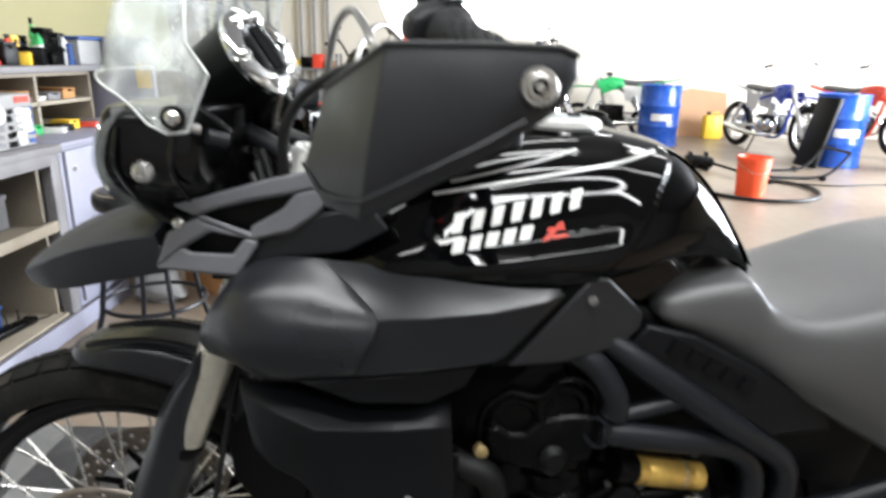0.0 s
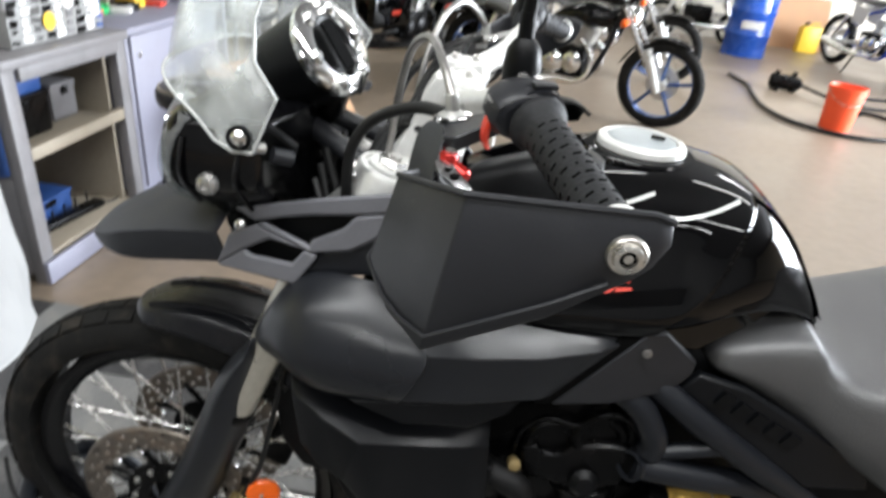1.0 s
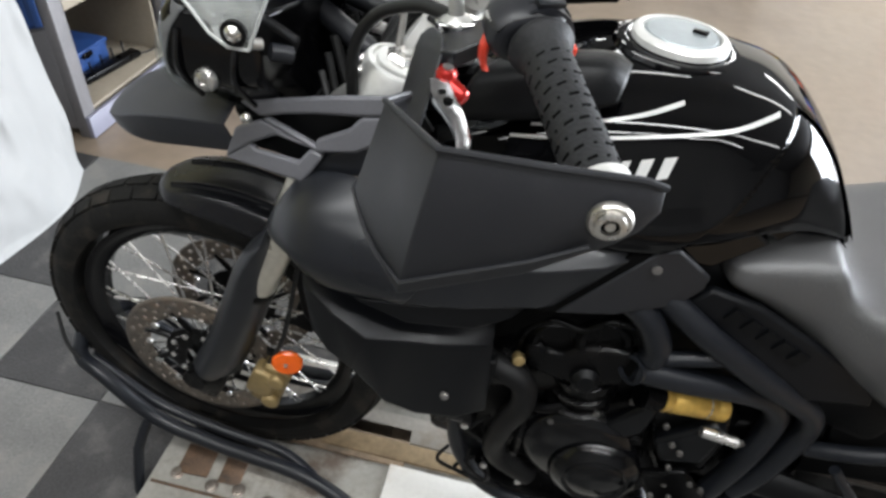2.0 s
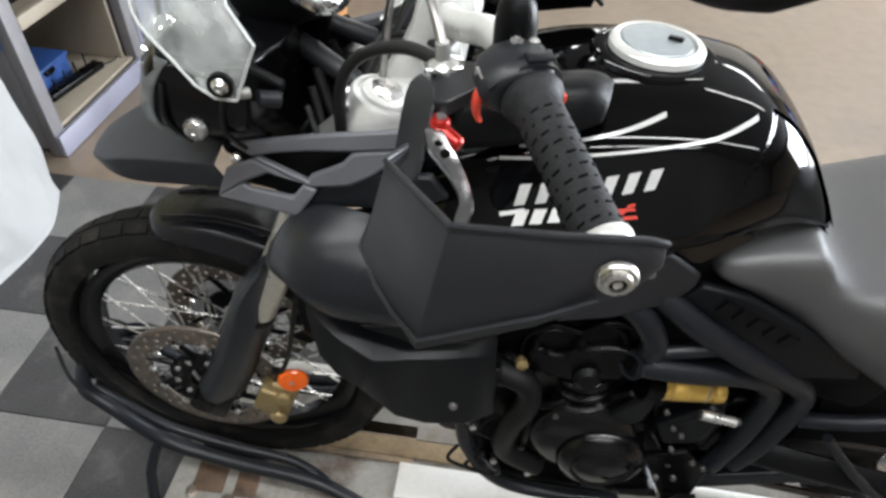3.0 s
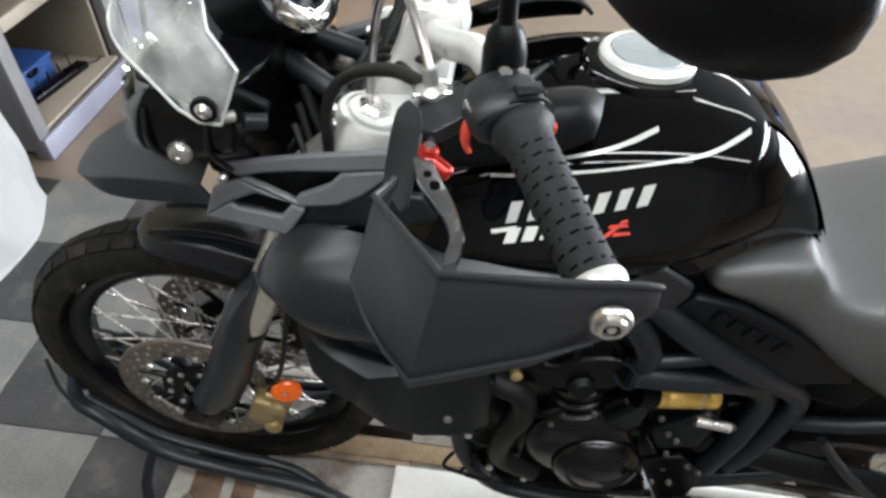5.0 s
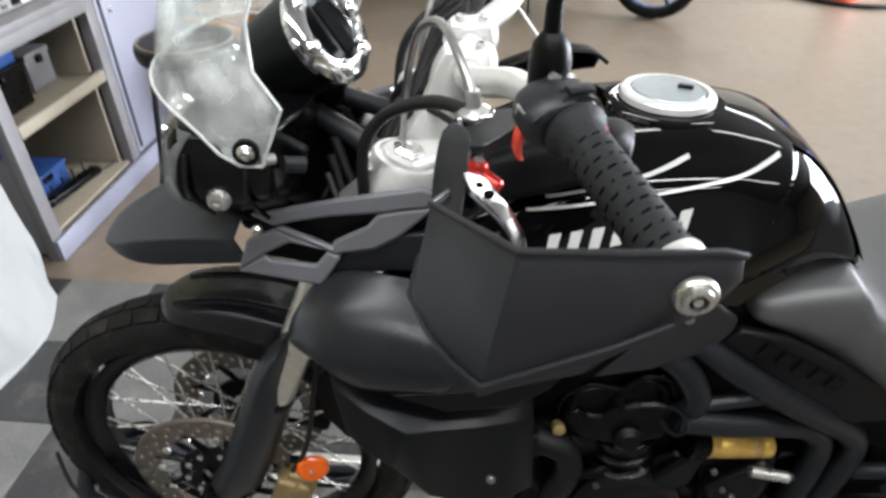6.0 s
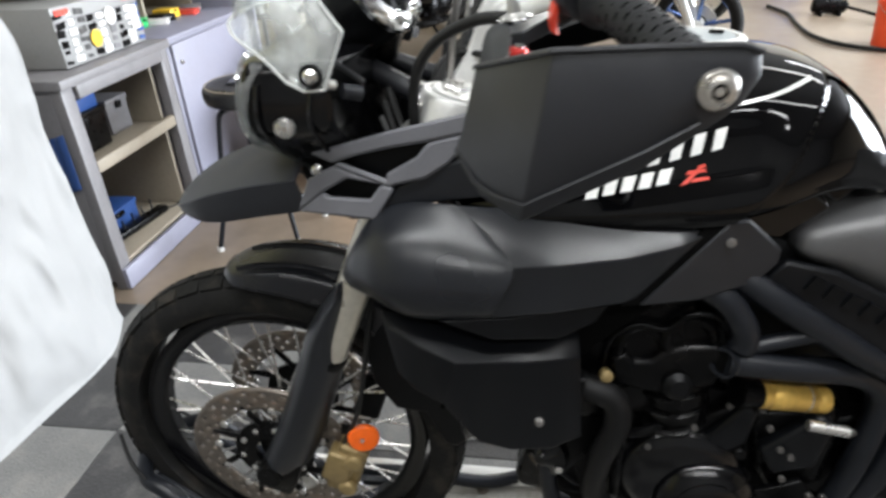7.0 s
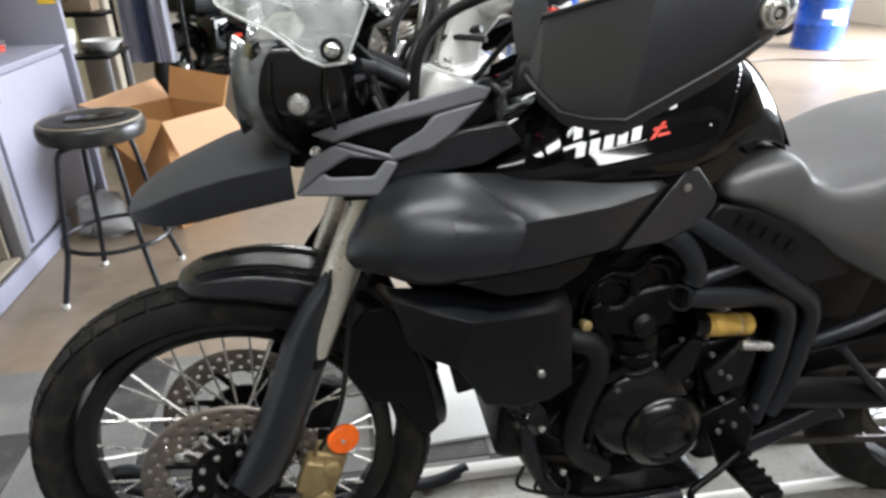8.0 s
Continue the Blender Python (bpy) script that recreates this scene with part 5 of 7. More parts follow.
    # cable adjuster with a silver collar
    sub("adjuster_cup", lathe(B(), [(0.0150, -0.012), (0.0165, -0.006), (0.0165, 0.0), (0.0130, 0.004), (0.0070, 0.007), (0.0062, 0.022)], (0.442, s * 0.229, 1.164), (-0.1, 0, 1), 24), "alloy", perch)
    sub("adjuster_collar", lathe(B(), [(0.0160, -0.003), (0.0180, -0.002), (0.0180, 0.002), (0.0155, 0.003)], (0.442, s * 0.229, 1.164), (-0.1, 0, 1), 28), "chrome", perch, "bright collar")
    # cable from the perch
    sub("clutch_cable", tube(B(), [(0.440, s * 0.229, 1.182), (0.428, s * 0.205, 1.204), (0.408, s * 0.165, 1.222), (0.385, s * 0.13, 1.205), (0.368, s * 0.10, 1.15), (0.355, s * 0.08, 1.06)], 0.0045, 10), "bolt_dull", perch)
    sub("brake_hose", tube(B(), [(0.436, s * 0.222, 1.165), (0.400, s * 0.190, 1.158), (0.352, s * 0.160, 1.130), (0.325, s * 0.150, 1.085), (0.318, s * 0.135, 1.00)], 0.0066, 10), "hose", perch)
    # hand guard
    G = [
        [(0.426, 0.322, 1.142), (0.409, 0.338, 1.102), (0.416, 0.354, 1.070)],
        [(0.416, 0.354, 1.150), (0.404, 0.390, 1.094), (0.423, 0.412, 1.063)],
        [(0.475, 0.454, 1.183), (0.464, 0.461, 1.115), (0.456, 0.457, 1.064)],
        [(0.540, 0.452, 1.184), (0.540, 0.459, 1.146), (0.536, 0.455, 1.104)],
        [(0.590, 0.446, 1.183), (0.594, 0.450, 1.164), (0.584, 0.448, 1.136)],
        [(0.603, 0.442, 1.178), (0.604, 0.446, 1.164), (0.596, 0.445, 1.146)]]
    bm = B()
    skin(bm, [[(x, s * y, zz) for x, y, zz in row] for row in G], 1, 1)
    guard = bpart("hand_guard", bm, "plastic_guard", "matt black plastic hand guard", shell=0.0045, bevel=0.004)
    sub("guard_bolt", lathe(B(), [(0.0132, 0), (0.0132, 0.0025), (0.0118, 0.0045), (0.0096, 0.0045), (0.0090, 0.0075), (0.0072, 0.0085), (0.0056, 0.0085), (0.0056, 0.005), (0.0030, 0.005), (0.0030, 0.0075), (0.001, 0.0078)], (0.5765, s * 0.4535, 1.158), (0.05, s, 0), 32), "bolt_worn", guard, "bright steel bar-end bolt with a socket head")
    sub("bolt_recess", lathe(B(), [(0.0058, 0), (0.0058, 0.0004)], (0.5765, s * 0.4590, 1.158), (0.05, s, 0), 6), "dark", guard)
    rim = [(x, s * y, zz) for x, y, zz in [r[0] for r in G]]
    sub("guard_rim", tube(B(), rim, 0.0024, 8, 1), "plastic_guard", guard)
    sub("guard_crease", tube(B(), [(x, s * (y + 0.0015), zz) for x, y, zz in ((0.4055, 0.342, 1.096), (0.4025, 0.386, 1.092), (0.4185, 0.409, 1.075), (0.436, 0.433, 1.074), (0.458, 0.4575, 1.078), (0.538, 0.4555, 1.118), (0.570, 0.4525, 1.136))], 0.0018, 6, 1), "plastic_guard", guard)
    bm = B()
    skin(bm, [[(0.409, s * 0.290, 1.108), (0.411, s * 0.262, 1.138), (0.416, s * 0.250, 1.158), (0.425, s * 0.244, 1.164)], [(0.428, s * 0.318, 1.104), (0.434, s * 0.300, 1.136), (0.438, s * 0.278, 1.158), (0.434, s * 0.258, 1.166)], [(0.434, s * 0.322, 1.112), (0.438, s * 0.306, 1.138), (0.4405, s * 0.284, 1.160), (0.436, s * 0.262, 1.166)]], 1, 2)
    sub("guard_fin", bm, "plastic_guard", guard, shell=0.003, bevel=0.0012)
    # mirror
    bm = B()
    lathe(bm, [(0.0120, 0.0), (0.0150, 0.005), (0.0165, 0.012), (0.0162, 0.034), (0.0140, 0.046), (0.0100, 0.052), (0.0070, 0.055), (0.0064, 0.075)], (0.4995, s * 0.266, 1.194), (-0.02, s * 0.06, 1), 24)
    mir = bpart("mirror", bm, "plastic", "black round mirror on a bent stem")
    sub("mirror_stem", tube(B(), [(0.4982, s * 0.270, 1.262), (0.501, s * 0.275, 1.31), (0.508, s * 0.30, 1.342), (0.522, s * 0.36, 1.360), (0.545, s * 0.425, 1.364)], 0.0062, 12), "plastic", mir)
    bm = B()
    c = Vector((0.5657, s * 0.4304, 1.3719))
    nrm = Vector((0.8651, -s * 0.4405, 0.2402)).normalized()
    up = (Vector((0, 0, 1)) - nrm * nrm.z).normalized()
    side = nrm.cross(up)
    e1 = up * math.cos(0.0824) - side * (s * math.sin(0.0824))
    e2 = nrm.cross(e1)
    secs = []
    for k, (dr, dn) in enumerate(((0.3, -0.036), (0.75, -0.028), (0.96, -0.012), (1.0, 0.0), (0.97, 0.006))):
        row = []
        for j in range(24):
            g = 2 * math.pi * j / 24
            row.append(c + nrm * dn + e1 * (0.0516 * dr * math.sin(g)) + e2 * (0.0823 * dr * math.cos(g)))
        secs.append(row)
    skin(bm, secs, 3, 1, closed=True, caps=True)
    sub("mirror_shell", bm, "plastic", mir)
    bm = B()
    vs = [bm.verts.new(c + nrm * 0.0075 + e1 * (0.048 * math.sin(2 * math.pi * j / 32)) + e2 * (0.078 * math.cos(2 * math.pi * j / 32))) for j in range(32)]
    bm.faces.new(vs)
    sub("mirror_glass", bm, "mirror", mir)

# instruments
n = Vector((0.80, -0.30, 0.52)).normalized()
c0 = Vector((0.272, -0.045, 1.176))
bm = B()
lathe(bm, [(0.040, -0.095), (0.053, -0.088), (0.056, -0.04), (0.058, -0.004), (0.052, 0.0)], c0, n, 36)
dash = bpart("instrument_pod", bm, "plastic", "black instrument pod with a polished bezel")
sub("bezel", lathe(B(), [(0.050, -0.006), (0.060, -0.004), (0.061, 0.004), (0.054, 0.010), (0.040, 0.012), (0.036, 0.006), (0.036, -0.004)], c0, n, 36), "chrome", dash, "polished bezel")
bm = B()
u = n.orthogonal().normalized()
side = Vector((0, 1, 0))
side = (side - n * side.dot(n)).normalized()
upv = n.cross(side)
slab(bm, [c0 + n * 0.010 + side * a + upv * b for a, b in ((-0.012, -0.03), (0.012, -0.03), (0.012, 0.03), (-0.012, 0.03))], n * 0.004)
sub("display_slot", bm, "dark", dash, bevel=0.002)
for k in range(6):
    g = 2 * math.pi * k / 6
    sub("bezel_lug", lathe(B(), [(0.010, 0), (0.010, 0.008), (0.005, 0.012)], c0 + n * 0.004 + side * (0.046 * math.cos(g)) + upv * (0.046 * math.sin(g)), n, 12), "chrome", dash)
bpart("dash_bracket", box(B(), (0.262, 0.0, 1.105), (0.035, 0.05, 0.06), rot(0, 20, 0), 0.008), "engine")
bpart("cowl_stay_plate", box(B(), (0.285, 0.03, 1.0), (0.04, 0.10, 0.06), rot(0, 20, 0), 0.01), "engine")
for k in range(9):
    y0 = -0.105 + 0.018 * k
    bpart("loom_cable", tube(B(), [(0.290 + 0.004 * k, y0, 0.955), (0.318 + 0.006 * (k % 3), y0 + 0.012, 1.005), (0.348 + 0.005 * (k % 4), y0 + 0.055, 1.062 + 0.008 * (k % 2)), (0.385, y0 + 0.12, 1.13 + 0.01 * (k % 3)), (0.42, y0 + 0.19, 1.165)], 0.0045 + 0.0012 * (k % 2), 8), "hose_black")
# cables between the headlight and the steering head
for k in range(9):
    y0 = -0.13 + 0.03 * k
    z0 = 1.03 + 0.012 * (k % 3)
    bpart("cable", tube(B(), [(0.27, y0 * 0.8, z0), (0.30, y0, 0.985 - 0.02 * (k % 2)), (0.33, y0 * 0.7, 1.02 + 0.015 * (k % 4)), (0.36, y0 * 0.5 + 0.02, 1.09), (0.42, y0 + 0.02, 1.10 + 0.01 * (k % 3))], 0.0042 + 0.001 * (k % 3), 8), "hose", "black control cable" if k == 0 else "")

# ---- lift platform and wheel chock ----
PZ = 0.038
lift = thing("lift_platform", (0.9, -0.05, 0), "low white steel lift platform, chipped and rusty, under the motorcycle", "platform")


def on(parent, name, bm, material, label="", **kw):
    """A part drawn in the room's own metres, under a thing that stands elsewhere."""
    ob = part(name, bm, material, None, label, **kw)
    ob.parent = parent
    ob.matrix_parent_inverse = Matrix.Translation(-Vector(parent.location))
    return ob


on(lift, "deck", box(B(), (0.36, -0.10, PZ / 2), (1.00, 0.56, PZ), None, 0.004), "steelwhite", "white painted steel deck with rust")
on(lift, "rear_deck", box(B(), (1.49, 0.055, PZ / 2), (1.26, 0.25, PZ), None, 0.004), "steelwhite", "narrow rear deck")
on(lift, "far_rail", box(B(), (0.99, 0.195, 0.030), (2.26, 0.034, 0.060), None, 0.004), "white", "white side rail")
on(lift, "rail", tube(B(), [(0.88, 0.012, PZ + 0.014), (1.16, 0.008, PZ + 0.014), (1.36, 0.004, PZ + 0.014)], 0.014, 12, 3), "white", "white tube on the deck")
on(lift, "rail_end", ball(B(), (1.375, 0.004, PZ + 0.020), (0.034, 0.024, 0.020), 14), "white", "rounded white end")
on(lift, "strip", box(B(), (0.50, 0.080, PZ + 0.003), (0.70, 0.070, 0.006), None, 0.002), "strip_grey", "worn grey-white strip")
on(lift, "strip", box(B(), (0.52, 0.018, PZ + 0.0045), (0.66, 0.046, 0.009), None, 0.002), "strip_wood", "pale worn wooden strip")
on(lift, "strip", box(B(), (0.61, -0.060, PZ + 0.0035), (0.50, 0.085, 0.007), None, 0.002), "white", "glossy white strip")
for x, w in ((-0.055, 0.07), (0.03, 0.05)):
    on(lift, "rust_plate", box(B(), (x, -0.118, PZ + 0.003), (w, 0.07, 0.006), rot(0, 0, 3), 0.002), "rust", "rusty fixing plate")
on(lift, "deck_seam", box(B(), (0.10, -0.185, PZ + 0.001), (0.46, 0.006, 0.003)), "rust")
on(lift, "plank", box(B(), (0.24, 0.03, PZ + 0.003), (0.30, 0.10, 0.006), None, 0.002), "woodplank")
for k, (x, y) in enumerate(((-0.085, -0.155), (0.0, -0.165), (0.06, -0.16), (0.13, -0.17), (-0.085, -0.30), (0.24, -0.18), (0.40, -0.19), (0.36, 0.16))):
    on(lift, "deck_bolt", lathe(B(), [(0.015, 0), (0.015, 0.003), (0.009, 0.005), (0.009, 0.011), (0.004, 0.012)], (x, y, PZ), (0, 0, 1), 12), "disc")
chock = thing("wheel_chock", (-0.1, -0.1, PZ), "black tubular wheel chock round the front tyre", "wheel chock")
for s in (-1, 1):
    on(chock, "hoop", tube(B(), [(-0.33, 0, 0.29), (-0.300, s * 0.07, 0.275), (-0.235, s * 0.098, 0.262), (-0.135, s * 0.108, 0.165), (0.01, s * 0.115, 0.125), (0.21, s * 0.13, 0.112), (0.36, s * 0.165, 0.058), (0.46, s * 0.20, 0.053)], 0.0155, 12), "frame", "black painted steel hoop")
    on(chock, "inner_rail", tube(B(), [(-0.285, s * 0.062, 0.262), (-0.225, s * 0.074, 0.235), (-0.135, s * 0.080, 0.170), (0.0, s * 0.084, 0.135), (0.14, s * 0.092, 0.120), (0.22, s * 0.122, 0.108)], 0.011, 10), "frame")
    on(chock, "stay", tube(B(), [(-0.145, s * 0.108, 0.17), (-0.165, s * 0.15, 0.10), (-0.155, s * 0.20, 0.0)], 0.011, 10, 2), "frame")
    on(chock, "strap", tube(B(), [(-0.36, s * 0.03, 0.34), (-0.30, s * 0.085, 0.30), (-0.22, s * 0.085, 0.215)], 0.004, 8), "hose")
on(chock, "stop_plate", box(B(), (-0.02, 0.0, PZ + 0.006), (0.16, 0.12, 0.012), None, 0.003), "frame")

# ---- checkered floor mat ----
mat_ob = tagged(part("floor_mat", box(B(), (0.0, -0.95, 0.0015), (3.4, 3.66, 0.003)), "tile_dark"), "checkered light and dark grey floor mat of square tiles", "floor mat", kind="structure")
TS = 0.3035
tile_mesh = {}
for shade in ("tile_light", "tile_dark"):
    bm = B()
    box(bm, (0, 0, 0.0045), (TS - 0.003, TS - 0.003, 0.005), None, 0.0012)
    bmesh.ops.recalc_face_normals(bm, faces=bm.faces)
    me = bpy.data.meshes.new("tile")
    bm.to_mesh(me)
    bm.free()
    me.materials.append(M[shade])
    tile_mesh[shade] = me
for i in range(-4, 6):
    for j in range(-9, 3):
        ob = new("tile", tile_mesh["tile_dark" if (i + j) % 2 else "tile_light"])
        ob.location = (-0.372 + (i + 0.5) * TS, -0.020 + (j + 0.5) * TS, 0.0)
        ob.parent = mat_ob

# ---- workbench with shelves ----
bench = thing("workbench", (-1.4, 1.3, 0), "grey painted wooden workbench with open cluttered shelves", "workbench")
BX0, BX1, BY0, BY1 = -1.78, -1.08, 0.99, 1.66
for x in (BX1 - 0.022, BX0 + 0.022):
    for y, w in ((BY0 + 0.03, 0.06), (BY1 - 0.03, 0.06)):
        on(bench, "post", box(B(), (x, y, 0.385), (0.044, w, 0.77), None, 0.003), "bench")
on(bench, "end_board", box(B(), ((BX0 + BX1) / 2, BY0 + 0.012, 0.40), (BX1 - BX0 - 0.09, 0.02, 0.74), None, 0.002), "bench")
on(bench, "back_board", box(B(), (BX0 + 0.055, (BY0 + BY1) / 2, 0.40), (0.016, BY1 - BY0 - 0.13, 0.74)), "benchin")
on(bench, "inner_board", box(B(), ((BX0 + BX1) / 2, BY1 - 0.075, 0.42), (BX1 - BX0 - 0.10, 0.018, 0.66)), "benchin")
on(bench, "worktop", box(B(), ((BX0 + BX1) / 2, (BY0 + BY1) / 2, 0.786), (BX1 - BX0 + 0.03, BY1 - BY0 + 0.02, 0.032), None, 0.003), "bench", "worn grey worktop")
on(bench, "shelf", box(B(), ((BX0 + BX1) / 2, (BY0 + BY1) / 2, 0.470), (BX1 - BX0 - 0.05, BY1 - BY0 - 0.13, 0.022), None, 0.002), "benchin", "cream wooden shelf")
on(bench, "shelf_edge", box(B(), (BX1 - 0.014, (BY0 + BY1) / 2, 0.478), (0.026, BY1 - BY0 - 0.125, 0.044), None, 0.003), "benchin")
on(bench, "bottom_shelf", box(B(), ((BX0 + BX1) / 2, (BY0 + BY1) / 2, 0.085), (BX1 - BX0 - 0.03, BY1 - BY0 - 0.125, 0.024), None, 0.002), "benchin", "dirty cream bottom shelf")
on(bench, "kick_board", box(B(), (BX1 + 0.008, 1.52, 0.046), (0.02, 1.06, 0.085), None, 0.003), "lilac", "lilac grey kick board")
on(bench, "front_rail", box(B(), (BX1 + 0.004, (BY0 + BY1) / 2, 0.752), (0.02, BY1 - BY0 - 0.13, 0.05), None, 0.003), "bench")

# lilac cabinet beside it
cab = thing("cabinet", (-1.4, 2.1, 0), "lilac grey metal cabinet beside the workbench", "cabinet")
on(cab, "body", box(B(), (-1.42, 2.09, 0.435), (0.66, 0.82, 0.70), None, 0.004), "lilac")
cd = on(cab, "door", box(B(), (-1.084, 2.09, 0.44), (0.018, 0.78, 0.66), None, 0.004), "lilac", "plain lilac grey door")
sub("door_latch", lathe(B(), [(0.010, 0), (0.010, 0.006), (0.005, 0.012)], (-1.0755, 1.745, 0.69), (1, 0, 0), 14), "steel", cd)
on(cab, "top", box(B(), (-1.42, 2.09, 0.795), (0.70, 0.84, 0.018), None, 0.003), "lilac")
# tall side panel with an orange sticker
tall = thing("tall_board", (-1.3, 2.55, 0), "tall lilac grey panel with an orange sticker", "panel")
on(tall, "board", box(B(), (-1.28, 2.53, 0.62), (0.46, 0.03, 1.24), None, 0.004), "lilac")
on(tall, "sticker", box(B(), (-1.10, 2.511, 1.05), (0.075, 0.003, 0.13)), "yellow", "orange sticker")
on(tall, "cut_out", box(B(), (-1.33 + 0.30, 2.545, 1.02), (0.004, 0.012, 0.07)), "dark")

# hutch over the cabinet
hutch = thing("bench_hutch", (-1.5, 2.05, 0.81), "cream wooden hutch with open pigeonholes", "shelf")
for z in (0.815, 0.93, 1.06):
    on(hutch, "hutch_shelf", box(B(), (-1.56, 2.02, z), (0.40, 0.90, 0.018), None, 0.002), "benchin")
for y in (1.58, 2.02, 2.46):
    on(hutch, "hutch_side", box(B(), (-1.56, y, 0.935), (0.40, 0.018, 0.24), None, 0.002), "benchin")
on(hutch, "hutch_back", box(B(), (-1.755, 2.02, 0.935), (0.012, 0.88, 0.25)), "benchin")
on(hutch, "hutch_top", box(B(), (-1.54, 1.90, 1.085), (0.50, 1.25, 0.028), None, 0.003), "bench", "grey board on top")


def crate(name, c, s, material, label, category, turn=0.0, group=""):
    """A lidded box: body, lid and a handle recess."""
    c = Vector(c)
    t = thing(name, (c.x, c.y, c.z), label, category, group)
    m = rot(0, 0, turn)
    on(t, "body", box(B(), c + Vector((0, 0, s[2] * 0.42)), (s[0], s[1], s[2] * 0.84), m, 0.004), material)
    on(t, "lid", box(B(), c + Vector((0, 0, s[2] * 0.92)), (s[0] * 1.04, s[1] * 1.04, s[2] * 0.16), m, 0.004), material)
    on(t, "latch", box(B(), c + m @ Vector((s[0] * 0.53, 0, s[2] * 0.80)), (0.012, s[1] * 0.2, s[2] * 0.2), m, 0.002), "engine")
    return t


# sticker-covered tool case on the bench
case = thing("tool_case", (-1.3, 1.38, 0.802), "pale metal tool case plastered with stickers", "tool case")
on(case, "body", box(B(), (-1.33, 1.385, 0.905), (0.38, 0.50, 0.20), None, 0.006), "casegrey")
on(case, "lid_seam", box(B(), (-1.1385, 1.385, 0.955), (0.003, 0.49, 0.006)), "bench")
rs = random.Random(4)
kinds = ("engine", "paper", "tile_dark", "engine", "markwhite", "bench", "engine", "paper", "bluedark")
for k in range(48):
    y, z = 1.155 + 0.056 * (k % 9) + 0.010 * rs.random(), 0.822 + 0.030 * (k // 9) + 0.006 * rs.random()
    w, h = 0.022 + 0.026 * rs.random(), 0.010 + 0.014 * rs.random()
    on(case, "sticker", box(B(), (-1.1388 + 0.00004 * k, y, z), (0.003, w, h), rot(rs.uniform(-9, 9), 0, 0)), kinds[k % len(kinds)])
on(case, "sticker", box(B(), (-1.1365, 1.185, 0.985), (0.003, 0.07, 0.018)), "markred", "red sticker")
on(case, "sticker", box(B(), (-1.1365, 1.575, 0.985), (0.003, 0.08, 0.022)), "markred")
on(case, "sticker", box(B(), (-1.1362, 1.585, 0.905), (0.003, 0.05, 0.09)), "paper")
on(case, "sticker", lathe(B(), [(0.030, 0), (0.030, 0.002)], (-1.132, 1.32, 0.875), (1, 0, 0), 20), "yellow", "round yellow sticker")
on(case, "sticker", lathe(B(), [(0.032, 0), (0.032, 0.002), (0.022, 0.002), (0.022, 0.0021)], (-1.132, 1.43, 0.935), (1, 0, 0), 20), "paper")
for k in range(9):
    on(case, "sticker", box(B(), (-1.45 + 0.035 * (k % 4), 1.1335, 0.84 + 0.05 * (k // 4)), (0.028, 0.003, 0.03), rot(0, 6 * (k % 3), 0)), kinds[(k + 3) % len(kinds)])

# things on the shelves
crate("storage_bin", (-1.36, 1.20, 0.482), (0.34, 0.22, 0.15), "engine", "black plastic bin on the bench shelf", "bin")
crate("storage_bin", (-1.34, 1.21, 0.633), (0.28, 0.19, 0.07), "bluedark", "blue plastic tray on a black bin", "tray")
crate("parts_box", (-1.36, 1.45, 0.482), (0.26, 0.14, 0.14), "bench", "grey cardboard parts box on the shelf", "box")
crate("blue_case", (-1.40, 1.28, 0.097), (0.30, 0.26, 0.10), "bluedark", "dark blue case on the bottom shelf", "case")
tool = thing("floor_tool", (-1.22, 1.36, 0.097), "black folding tool lying on the bottom shelf", "tool")
on(tool, "bar", box(B(), (-1.20, 1.34, 0.112), (0.05, 0.30, 0.028), rot(0, 0, -8), 0.006), "engine")
for k in range(4):
    on(tool, "prong", tube(B(), [(-1.21, 1.24 + 0.07 * k, 0.12), (-1.215, 1.245 + 0.07 * k, 0.165)], 0.004, 8, 1), "engine")
on(tool, "cord", tube(B(), [(-1.18, 1.48, 0.105), (-1.15, 1.54, 0.101), (-1.16, 1.60, 0.101)], 0.003, 6), "hose")
# blue rag hanging at the bench end
bm = B()
skin(bm, [[(-1.20 + 0.02 * k, 0.984 - 0.006 * (k % 2), z + 0.006 * k) for k in range(5)] for z in (0.60, 0.52, 0.46, 0.40)], 3, 3)
tagged(part("blue_rag", bm, "bluedark", shell=0.003), "blue rag hanging on the bench end", "rag")

# clutter along the top of the hutch and bench
rs = random.Random(11)
COLS = ("engine", "markred", "engine", "bench", "plastic", "bluedark", "casegrey", "plastic", "engine", "woodplank", "engine", "casegrey", "redplastic", "plastic", "bench", "green", "engine", "markred", "paper", "plastic", "yellow")


def bottle(c, r, h, material, label, captop="engine"):
    t = thing("bottle", c, label, "bottle")
    c = Vector(c)
    on(t, "body", lathe(B(), [(r * 0.9, 0), (r, 0.006), (r, h * 0.68), (r * 0.5, h * 0.82), (r * 0.45, h * 0.88)], c, (0, 0, 1), 18), material)
    on(t, "cap", lathe(B(), [(r * 0.5, h * 0.88), (r * 0.5, h), (r * 0.4, h * 1.01)], c, (0, 0, 1), 14), captop)
    on(t, "label_band", lathe(B(), [(r * 1.01, h * 0.2), (r * 1.01, h * 0.55)], c, (0, 0, 1), 18), "paper")
    return t


